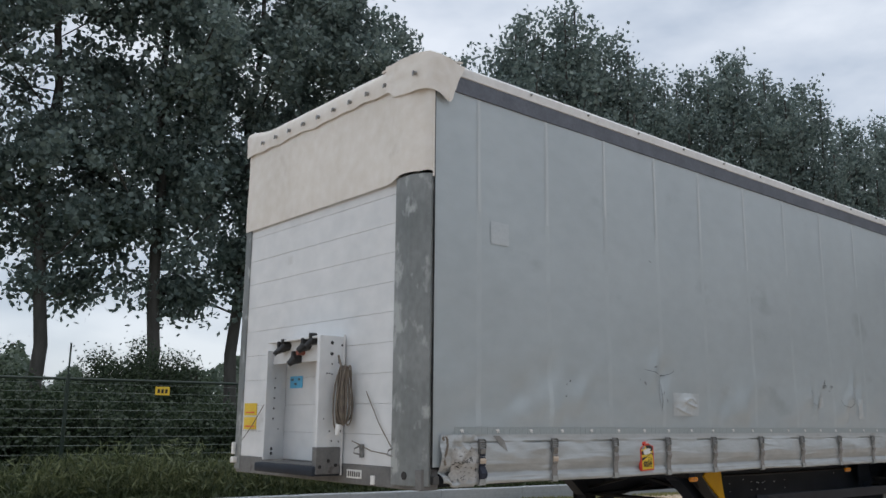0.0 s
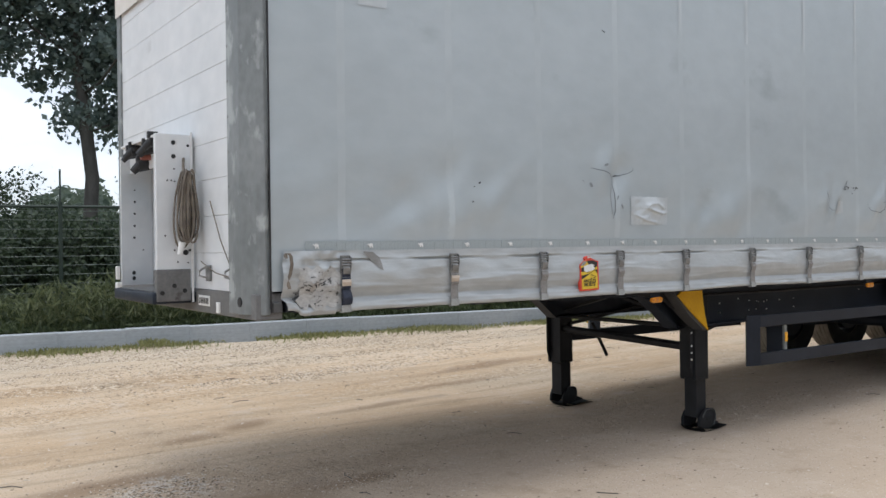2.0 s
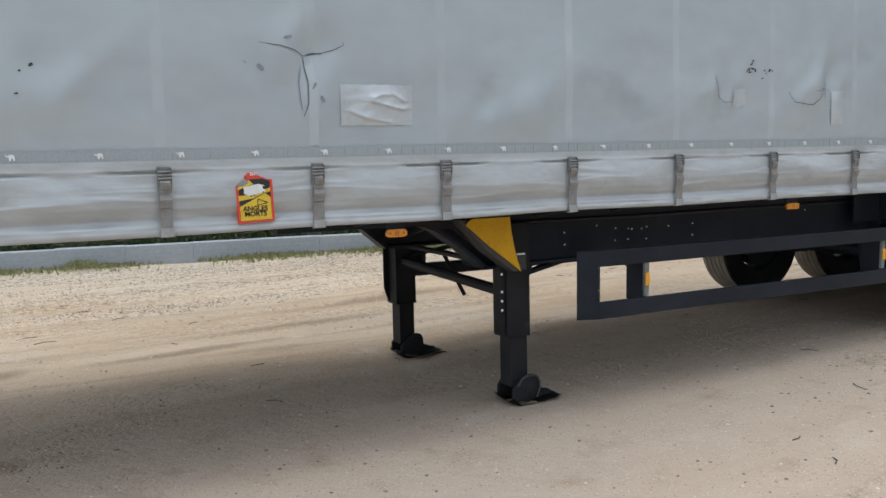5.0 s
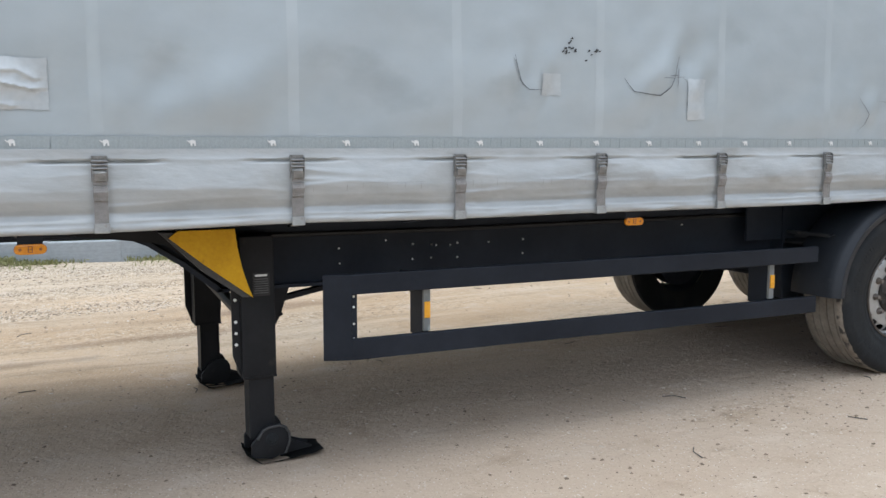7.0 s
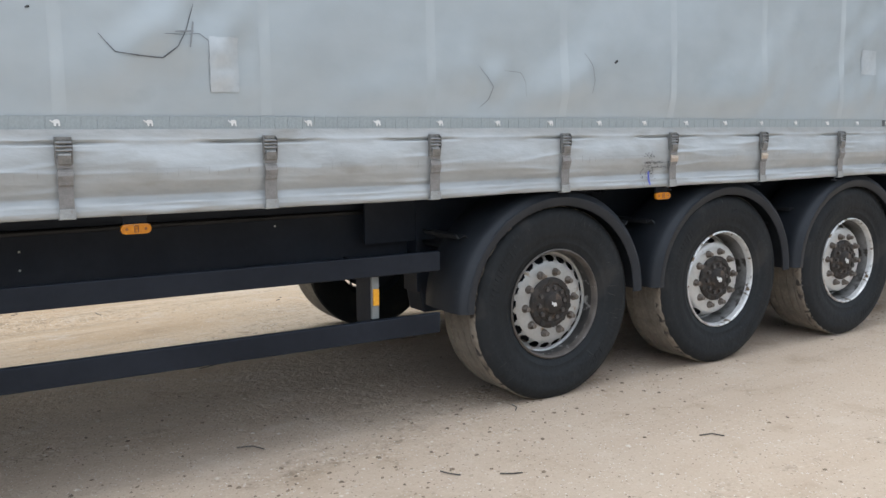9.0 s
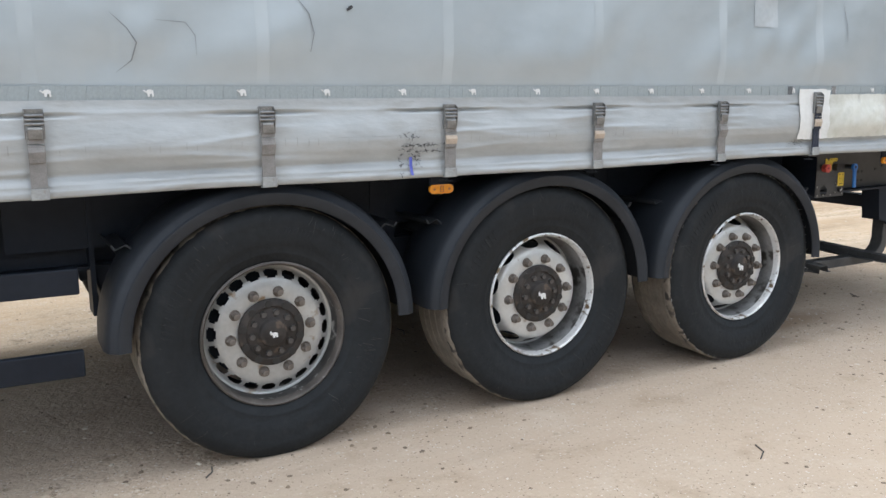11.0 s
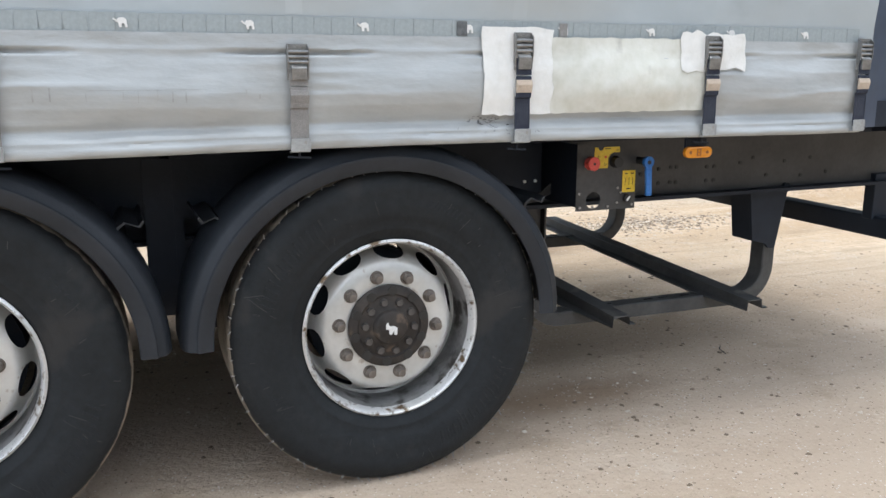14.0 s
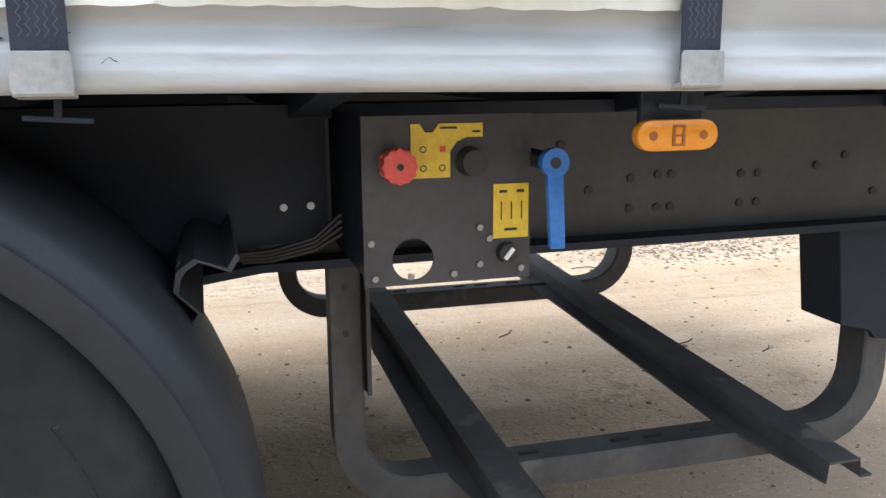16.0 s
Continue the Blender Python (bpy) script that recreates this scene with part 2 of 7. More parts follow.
M_HUBBOLT = mk("greasy_bolt", (0.055, 0.050, 0.046), (0.115, 0.105, 0.098), 40, 0.5, 0.2, 0.2, 90)
# dark base colour holds the shade inside the recessed barrel; pale blotches are chips
M_BARREL_SHADED = mk("shaded_rim_barrel", (0.020, 0.019, 0.018), (0.075, 0.070, 0.066), 7, 0.45, 0.1, 0.2, 50, ((0.38, 0.37, 0.35), 17, 0.60))
M_NUT = mk("rusty_nut", (0.10, 0.082, 0.065), (0.22, 0.19, 0.165), 30, 0.6, 0.3, 0.3, 90)
M_KERB = mk("concrete_kerb", (0.335, 0.362, 0.385), (0.395, 0.42, 0.44), 1.3, 0.82, 0, 0.25, 60, ((0.30, 0.315, 0.32), 9, 0.66), (1, 1, 2.5), 0.05, 0.25, 0.25)
M_FENCE = mk("dark_green_fence_coating", (0.012, 0.025, 0.018), (0.02, 0.036, 0.026), 6, 0.45)
M_WIRE = mk("weathered_fence_wire", (0.10, 0.125, 0.11), (0.17, 0.195, 0.18), 6, 0.4)
M_BARK = mk("grey_bark", (0.05, 0.046, 0.042), (0.10, 0.094, 0.085), 4, 0.9, 0, 0.8, 14, None, (1, 1, 0.25))
M_CABLE = mk("dusty_cable", (0.11, 0.09, 0.072), (0.20, 0.17, 0.135), 20, 0.7)
# black paint lightened for sky light reaching the rear underside; blotches are dust
M_PANEL = mk("dusty_lit_black_plate", (0.0396, 0.0396, 0.0407), (0.0594, 0.0594, 0.0594), 6, 0.5, 0, 0.1, 80, ((0.085, 0.08, 0.075), 9, 0.68))
M_DARK = mk("dark_plastic", (0.012, 0.012, 0.013), (0.024, 0.024, 0.025), 16, 0.5)


def leaf_mat(name, c1, c2):
    m = bpy.data.materials.new(name)
    m.use_nodes = True
    n, l = m.node_tree.nodes, m.node_tree.links
    b = n["Principled BSDF"]
    g = n.new("ShaderNodeNewGeometry")
    r = n.new("ShaderNodeValToRGB")
    r.color_ramp.elements[0].color, r.color_ramp.elements[1].color = (*c1, 1), (*c2, 1)
    l.new(g.outputs["Random Per Island"], r.inputs[0])
    l.new(r.outputs[0], b.inputs["Base Color"])
    b.inputs["Roughness"].default_value = 0.55
    tr = n.new("ShaderNodeBsdfTranslucent")
    l.new(r.outputs[0], tr.inputs[0])
    mx = n.new("ShaderNodeMixShader")
    mx.inputs[0].default_value = 0.35
    l.new(b.outputs[0], mx.inputs[1])
    l.new(tr.outputs[0], mx.inputs[2])
    l.new(mx.outputs[0], n["Material Output"].inputs[0])
    return m


# poplar green lightened and blued in place of haze in the air
M_LEAF = leaf_mat("hazy_poplar_leaves", (0.110, 0.155, 0.146), (0.245, 0.30, 0.27))
M_BUSH = leaf_mat("bush_leaves", (0.020, 0.036, 0.022), (0.070, 0.098, 0.050))
# distance haze is mixed into this paler leaf colour
M_FAR = leaf_mat("haze_pale_far_leaves", (0.075, 0.105, 0.08), (0.14, 0.175, 0.12))
M_GRASS = leaf_mat("grass_blades", (0.035, 0.055, 0.022), (0.19, 0.215, 0.10))
M_VERGEGRASS = leaf_mat("verge_grass_blades", (0.035, 0.055, 0.022), (0.10, 0.125, 0.05))
M_KERBGRASS = leaf_mat("dry_grass_blades", (0.16, 0.168, 0.06), (0.34, 0.335, 0.15))


def ground_mat():
    """Trodden sand with gravel rows along the yard, damp patches and a litter of small stones."""
    m = bpy.data.materials.new("sandy_gravel")
    m.use_nodes = True
    n, l = m.node_tree.nodes, m.node_tree.links
    b = n["Principled BSDF"]
    b.inputs["Roughness"].default_value = 0.92
    b.inputs["Specular IOR Level"].default_value = 0.25
    tc = n.new("ShaderNodeTexCoord")
    flat = tc.outputs["Object"]

    def along(length, turn):
        q = n.new("ShaderNodeMapping")
        q.vector_type = "TEXTURE"
        q.inputs["Rotation"].default_value = (0, 0, radians(turn))
        q.inputs["Scale"].default_value = (length, 1, 1)
        l.new(flat, q.inputs[0])
        return q.outputs[0]

    def nz(s, d, src, rough=0.5):
        q = n.new("ShaderNodeTexNoise")
        q.inputs["Scale"].default_value, q.inputs["Detail"].default_value, q.inputs["Roughness"].default_value = s, d, rough
        l.new(src, q.inputs["Vector"])
        return q.outputs["Fac"]

    def mixer(a, bcol, fac):
        q = n.new("ShaderNodeMix")
        q.data_type = "RGBA"
        l.new(fac, q.inputs["Factor"])
        l.new(a, q.inputs["A"])
        q.inputs["B"].default_value = (*bcol, 1)
        return q.outputs["Result"]

    def band(src, lo, hi, top=1.0):
        q = n.new("ShaderNodeMapRange")
        q.inputs["From Min"].default_value, q.inputs["From Max"].default_value, q.inputs["To Max"].default_value = lo, hi, top
        l.new(src, q.inputs["Value"])
        return q.outputs[0]

    def calc(op, p, q, r=None):
        k = n.new("ShaderNodeMath")
        k.operation = op
        for i, v in enumerate((p, q, r)):
            if isinstance(v, (int, float)):
                k.inputs[i].default_value = v
            elif v is not None:
                l.new(v, k.inputs[i])
        return k.outputs[0]
    sep = n.new("ShaderNodeSeparateXYZ")
    l.new(flat, sep.inputs[0])
    broad, mid, clod, grit = nz(0.45, 5, flat), nz(3.2, 6, flat, 0.6), nz(17, 5, flat, 0.62), nz(62, 4, flat, 0.65)
    ruts, tracks, fine_ruts = nz(0.9, 5, along(7, 2)), nz(2.4, 6, along(9, 3)), nz(7.5, 6, along(12, 1))
    base = n.new("ShaderNodeValToRGB")
    base.color_ramp.elements[0].position, base.color_ramp.elements[0].color = 0.34, (0.475, 0.335, 0.205, 1)
    base.color_ramp.elements[1].position, base.color_ramp.elements[1].color = 0.62, (0.645, 0.500, 0.352, 1)
    l.new(ruts, base.inputs[0])
    col = base.outputs[0]
    col = mixer(col, (0.50, 0.415, 0.315), band(broad, 0.48, 0.68, 0.7))
    col = mixer(col, (0.44, 0.325, 0.215), band(tracks, 0.54, 0.70, 0.75))
    col = mixer(col, (0.66, 0.53, 0.39), band(tracks, 0.44, 0.32, 0.7))
    col = mixer(col, (0.40, 0.30, 0.20), band(fine_ruts, 0.56, 0.70, 0.6))
    near = band(calc("MULTIPLY_ADD", broad, 2.0, sep.outputs["Y"]), 3.4, 1.6)
    col = mixer(col, (0.515, 0.415, 0.325), calc("MULTIPLY", near, 0.75))
    col = mixer(col, (0.36, 0.265, 0.175), band(mid, 0.56, 0.74, 0.6))
    col = mixer(col, (0.60, 0.50, 0.40), band(mid, 0.44, 0.30, 0.6))
    # loose gravel: thicker towards the kerb and along the rows that wheels leave
    far = band(calc("MULTIPLY_ADD", broad, 4.0, sep.outputs["Y"]), 3.4, 8.5)
    row = band(nz(1.5, 5, along(8, 3)), 0.47, 0.60)
    gravel = calc("MAXIMUM", calc("MULTIPLY", far, calc("MULTIPLY_ADD", row, 0.75, 0.25)), band(calc("MULTIPLY", mid, row), 0.42, 0.62, 0.6))
    col = mixer(col, (0.50, 0.435, 0.34), calc("MULTIPLY", band(sep.outputs["Y"], 6.0, 9.0), 0.6))
    col = mixer(col, (0.20, 0.15, 0.10), calc("MULTIPLY", gravel, band(clod, 0.535, 0.63, 0.88)))
    col = mixer(col, (0.70, 0.60, 0.47), calc("MULTIPLY", gravel, band(clod, 0.455, 0.36, 0.85)))
    col = mixer(col, (0.27, 0.21, 0.15), band(grit, 0.59, 0.72, 0.55))
    col = mixer(col, (0.70, 0.60, 0.48), band(grit, 0.41, 0.30, 0.55))

    def blot(x, y, rx, ry, turn):
        """Soft-edged mask of one stain with a ragged outline."""
        q = n.new("ShaderNodeMapping")
        q.vector_type = "TEXTURE"
        q.inputs["Location"].default_value, q.inputs["Rotation"].default_value, q.inputs["Scale"].default_value = (x, y, 0), (0, 0, radians(turn)), (rx, ry, 50)
        l.new(flat, q.inputs[0])
        v = n.new("ShaderNodeVectorMath")
        v.operation = "LENGTH"
        l.new(q.outputs[0], v.inputs[0])
        return band(calc("MULTIPLY_ADD", mid, 1.5, v.outputs["Value"]), 1.9, 1.05)
    damp = (0.25, 0.165, 0.10)
    for spot in ((1.10, 2.95, 0.34, 0.16, 20), (0.15, 0.75, 0.75, 0.35, 10), (0.50, 2.75, 0.35, 0.12, 5), (2.5, 3.05, 0.9, 0.13, 8), (3.75, 3.7, 0.9, 0.16, 3), (1.05, 0.85, 0.30, 0.14, 10), (-0.35, 1.75, 0.7, 0.2, 10), (5.0, 4.6, 1.3, 0.15, 4), (12.6, 3.2, 0.7, 0.25, 0), (11.5, 0.5, 0.55, 0.2, 0)):
        col = mixer(col, damp, calc("MULTIPLY", blot(*spot), 0.65))
    pale = calc("MULTIPLY", blot(-0.12, 1.42, 0.42, 0.3, 0), band(clod, 0.52, 0.42))
    col = mixer(col, (0.62, 0.585, 0.54), pale)

    def specks(scale, near, share, shade, where=None):
        """Sparse rounded specks: cells whose own random value passes a share."""
        v = n.new("ShaderNodeTexVoronoi")
        v.inputs["Scale"].default_value = scale
        l.new(flat, v.inputs["Vector"])
        sc = n.new("ShaderNodeSeparateColor")
        l.new(v.outputs["Color"], sc.inputs[0])
        q = calc("MULTIPLY", band(v.outputs["Distance"], near, near - 0.1), band(sc.outputs[0], 1 - share, 1 - share + 0.03))
        if where is not None:
            q = calc("MULTIPLY", q, where)
        return mixer(col, shade, q)
    col = specks(85, 0.40, 0.06, (0.27, 0.21, 0.155))
    col = specks(95, 0.38, 0.08, (0.70, 0.65, 0.58))
    col = specks(38, 0.38, 0.30, (0.17, 0.13, 0.09), gravel)
    col = specks(34, 0.36, 0.30, (0.74, 0.66, 0.54), gravel)
    l.new(col, b.inputs["Base Color"])
    vor = n.new("ShaderNodeTexVoronoi")
    vor.inputs["Scale"].default_value = 42
    l.new(flat, vor.inputs["Vector"])
    lumps = calc("MULTIPLY", calc("SUBTRACT", 1.0, vor.outputs["Distance"]), calc("MULTIPLY_ADD", gravel, 0.8, 0.08))
    hgt = calc("ADD", calc("MULTIPLY_ADD", grit, 0.5, lumps), calc("MULTIPLY_ADD", clod, 1.2, calc("MULTIPLY", fine_ruts, 0.9)))
    bp = n.new("ShaderNodeBump")
    bp.inputs["Strength"].default_value, bp.inputs["Distance"].default_value = 0.75, 0.02
    l.new(hgt, bp.inputs["Height"])
    l.new(bp.outputs[0], b.inputs["Normal"])
    return m


def stone_mat():
    m = leaf_mat("loose_pebbles", (0.17, 0.13, 0.095), (0.68, 0.61, 0.52))
    n, l = m.node_tree.nodes, m.node_tree.links
    l.new(n["Principled BSDF"].outputs[0], n["Material Output"].inputs[0])
    n["Principled BSDF"].inputs["Roughness"].default_value = 0.9
    ramp = [q for q in n if q.bl_idname == "ShaderNodeValToRGB"][0].color_ramp
    for at, c in ((0.45, (0.24, 0.18, 0.125)), (0.68, (0.48, 0.39, 0.295))):
        ramp.elements.new(at).color = (*c, 1)
    return m


M_GROUND = ground_mat()
M_STONE = stone_mat()
M_VERGE = mk("overgrown_soil", (0.07, 0.085, 0.035), (0.13, 0.13, 0.06), 1.5, 0.95, 0, 0.6, 12)


# ---- mesh helpers ----
def mesh_of(bm, name, m, smooth=0.0):
    me = bpy.data.meshes.new(name)
    bmesh.ops.recalc_face_normals(bm, faces=bm.faces)
    if smooth:
        for e in bm.edges:
            e.smooth = len(e.link_faces) != 2 or e.calc_face_angle(0) < radians(smooth)
        for f in bm.faces:
            f.smooth = True
    bm.to_mesh(me)
    bm.free()
    me.materials.append(m)
    return me


def part(name, bm, m, parent, label="", smooth=0.0):
    ob = new(name, mesh_of(bm, name, m, smooth))
    ob.parent = parent
    return tagged(ob, label)


def again(name, me, parent, x=0, y=0, z=0, rx=0, ry=0, rz=0, label=""):
    ob = new(name, me)
    ob.parent = parent
    ob.matrix_local = pose(x, y, z, rx, ry, rz)
    return tagged(ob, label)


def thing(name, label, category, kind="", group="", at=None):
    ob = new(name)
    if at:
        ob.location = at
    return tagged(ob, label, category, group, kind)


def box(bm, lo, hi, bev=0.0, m=None):
    r = bmesh.ops.create_cube(bm, size=1)
    for v in r["verts"]:
        v.co = Vector([a + (b - a) * (c + 0.5) for a, b, c in zip(lo, hi, v.co)])
    if bev:
        es = list({e for v in r["verts"] for e in v.link_edges})
        r2 = bmesh.ops.bevel(bm, geom=es, offset=bev, segments=2, affect="EDGES", profile=0.5)
        vs = list({v for f in r2["faces"] for v in f.verts} | {v for v in r["verts"] if v.is_valid})
    else:
        vs = r["verts"]
    if m is not None:
        bmesh.ops.transform(bm, matrix=m, verts=vs)
    return bm


def bx(lo, hi, bev=0.0, m=None):
    return box(bmesh.new(), lo, hi, bev, m)


def cyl(bm, a, b, r1, r2=None, seg=20):
    a, b = Vector(a), Vector(b)
    d = b - a
    m = Matrix.Translation((a + b) / 2) @ d.to_track_quat("Z", "Y").to_matrix().to_4x4()
    bmesh.ops.create_cone(bm, cap_ends=True, segments=seg, radius1=r1, radius2=r1 if r2 is None else r2, depth=d.length, matrix=m)
    return bm


def prism(bm, pts, axis, a, b, bev=0.0):
    """Polygon pts in the two other axes, extruded along axis from a to b."""
    k = "xyz".index(axis)

    def co(p, t):
        c = list(p)
        c.insert(k, t)
        return c
    v1 = [bm.verts.new(co(p, a)) for p in pts]
    v2 = [bm.verts.new(co(p, b)) for p in pts]
    fs = [bm.faces.new(v1), bm.faces.new(v2[::-1])]
    n = len(pts)
    for i in range(n):
        fs.append(bm.faces.new((v1[i], v2[i], v2[(i + 1) % n], v1[(i + 1) % n])))
    if bev:
        bmesh.ops.bevel(bm, geom=list({e for f in fs for e in f.edges}), offset=bev, segments=2, affect="EDGES", profile=0.5)
    return bm


def sweep(bm, path, profile, closed=True, up=(0, 0, 1)):
    """Profile (u, v) swept along path; u runs sideways, v along up."""
    rings = []
    path = [Vector(p) for p in path]
    for i, p in enumerate(path):
        t = (path[min(i + 1, len(path) - 1)] - path[max(i - 1, 0)]).normalized()
        s = t.cross(Vector(up))
        s = s.normalized() if s.length > 1e-4 else Vector((1, 0, 0))
        w = s.cross(t).normalized()
        rings.append([bm.verts.new(p + s * u + w * v) for u, v in profile])
    n = len(profile)
    for r, q in zip(rings, rings[1:]):
        for i in range(n if closed else n - 1):
            bm.faces.new((r[i], r[(i + 1) % n], q[(i + 1) % n], q[i]))
    if closed:
        bm.faces.new(rings[0][::-1])
        bm.faces.new(rings[-1])
    return bm


def circle(r, n=10):
    return [(r * math.cos(2 * math.pi * i / n), r * math.sin(2 * math.pi * i / n)) for i in range(n)]


def tube(bm, path, r, n=10, up=(0.3, 0.2, 1)):
    return sweep(bm, path, circle(r, n), True, up)


def lathe(bm, prof, seg=64, skip=None):
    """prof of (radius, y) turned about the y axis; skip(row, seg) leaves faces out."""
    rings = []
    for r, y in prof:
        rings.append([bm.verts.new((r * math.cos(2 * math.pi * i / seg), y, r * math.sin(2 * math.pi * i / seg))) for i in range(seg)])
    for j in range(len(prof) - 1):
        for i in range(seg):
            if skip and skip(j, i):
                continue
            k = (i + 1) % seg
            bm.faces.new((rings[j][i], rings[j][k], rings[j + 1][k], rings[j + 1][i]))
    return bm


def sheet(bm, xs, zs, fy, thick=0.0):
    """A sheet in x and z whose y is fy(x, z)."""
    g = [[bm.verts.new((x, fy(x, z), z)) for z in zs] for x in xs]
    for i in range(len(xs) - 1):
        for j in range(len(zs) - 1):
            bm.faces.new((g[i][j], g[i + 1][j], g[i + 1][j + 1], g[i][j + 1]))
    if thick:
        bmesh.ops.solidify(bm, geom=bm.faces[:], thickness=thick)
    return bm


def span(a, b, step):
    n = max(1, round((b - a) / step))
    return [a + (b - a) * i / n for i in range(n + 1)]


def nz(x, y, z=0.0):
    return noise.noise(Vector((x, y, z)))


def text_mesh(words, size, name, m):
    cu = bpy.data.curves.new(name, "FONT")
    cu.body, cu.size, cu.align_x, cu.extrude = words, size, "CENTER", 0.0006
    cu.offset = size * 0.03
    ob = new(name, cu)
    bpy.context.view_layer.update()
    me = bpy.data.meshes.new_from_object(ob)
    bpy.data.objects.remove(ob)
    me.materials.clear()
    me.materials.append(m)
    return me


# ---- ground ----
def smooth_step(a, b, v):
    t = min(1, max(0, (v - a) / (b - a)))
    return t * t * (3 - 2 * t)


def kerb_y(x):
    return 10.537 - 0.16 * np.minimum(x, 20) - 0.04 * np.maximum(0, x - 20)


def gz(x, y):
    """Height of the yard: a slight fall towards the front of the trailer."""
    dip = -0.035 * math.exp(-((x - 3.95) ** 2 + (y - 2.1) ** 2) / 0.5)
    return -0.10 + 0.066 * smooth_step(3.5, 8.2, x) * (1 - smooth_step(3.5, 8, y)) - 0.06 * smooth_step(1.5, 9, y) + dip


def relief(x, y):
    near = 1 if -9 < x < 20 and -6 < y < 12 else 0
    calm = smooth_step(0.25, 0.9, min(abs(y - 0.25) + max(0, abs(x - 9.3) - 1.9), abs(y - 0.25) + 0.9))
    far = smooth_step(2.5, 5.5, y)
    lump = 0.004 * (0.35 + far) * nz(x * 4.5, y * 7, 14)
    return near * calm * ((0.010 + 0.032 * far) * nz(x * 0.4, y * 2.2, 3) + (0.005 + 0.020 * far) * nz(x * 1.3, y * 4.5, 8) + lump)


def build_ground():
    xs = [-1500, -600, -250, -100, -50, -25, -14] + span(-9, -2, 0.2)[:-1] + span(-2, 15, 0.075)[:-1] + span(15, 20, 0.2) + [24, 32, 50, 90, 180, 400, 900, 1600]
    ys = [-1500, -600, -250, -90, -40, -20, -11] + span(-6, -1.5, 0.2)[:-1] + span(-1.5, 10.8, 0.075)[:-1] + span(10.8, 13, 0.2) + [15, 20, 30, 50, 90, 180, 400, 900, 1600]
    vs = [(x, y, gz(x, y) + relief(x, y)) for x in xs for y in ys]
    n = len(ys)
    fs = [(i * n + j, (i + 1) * n + j, (i + 1) * n + j + 1, i * n + j + 1) for i in range(len(xs) - 1) for j in range(n - 1)]
    me = bpy.data.meshes.new("ground")
    me.from_pydata(vs, [], fs)
    me.polygons.foreach_set("use_smooth", [True] * len(fs))
    me.materials.append(M_GROUND)
    return tagged(new("ground", me), "sandy gravel yard with tyre ruts and damp patches", "ground", "", "structure")


build_ground()


def build_verge():
    bm = bmesh.new()
    xs = [-300, -120, -60] + span(-30, 60, 1.5) + [80, 120, 300]
    rows = []
    for x in xs:
        k = kerb_y(min(60, max(-30, x)))
        rows.append([bm.verts.new((x, k + d, z + (0.12 * nz(x * 0.4, d) if d > 0.3 else 0))) for d, z in ((0.13, 0.085), (0.9, 0.12), (2.5, 0.12), (6, 0.08), (14, 0.05), (40, 0.1), (150, 0.3))])
    for a, b in zip(rows, rows[1:]):
        for j in range(6):
            bm.faces.new((a[j], b[j], b[j + 1], a[j + 1]))
    ob = new("verge", mesh_of(bm, "verge", M_VERGE, 60))
    return tagged(ob, "overgrown grassy soil strip behind the kerb", "verge", "", "structure")


build_verge()


def build_kerb():
    kerb = thing("kerb", "row of pale grey concrete kerb stones", "kerb", "structure")
    bm = bmesh.new()
    prism(bm, [(0, -0.12), (0, 0.285), (0.015, 0.30), (0.15, 0.30), (0.15, -0.12)], "x", 0, 1.0065, 0.002)
    me = mesh_of(bm, "kerb_stone", M_KERB)
    rng = random.Random(4)
    for i in range(-14, 32):
        x = i * 0.996
        again("kerb_stone", me, kerb, x, kerb_y(x) + rng.uniform(-0.004, 0.004), gz(x, 11) + rng.uniform(-0.006, 0.006), 0, 0, math.degrees(math.atan(-0.16 if x < 20 else -0.04)))
    return kerb


def quads_mesh(name, centers, size, m, rng, tall=1.0, tilt=1.0, wide=0.42):
    """Many small leaf quads round the given centres."""
    n = len(centers)
    c = np.asarray(centers, float)
    r = np.random.RandomState(rng)
    a = r.normal(size=(n, 3))
    a[:, 2] *= tilt
    a /= np.linalg.norm(a, axis=1)[:, None]
    b = np.cross(a, r.normal(size=(n, 3)))
    b /= np.linalg.norm(b, axis=1)[:, None]
    s = size * r.uniform(0.6, 1.35, n)[:, None]
    v = np.empty((n, 4, 3))
    v[:, 0], v[:, 1], v[:, 2], v[:, 3] = c - a * s * tall * 0.5, c + b * s * wide, c + a * s * tall * 0.6, c - b * s * wide
    me = bpy.data.meshes.new(name)
    me.from_pydata(v.reshape(-1, 3).tolist(), [], np.arange(n * 4).reshape(-1, 4).tolist())
    me.materials.append(m)
    return me


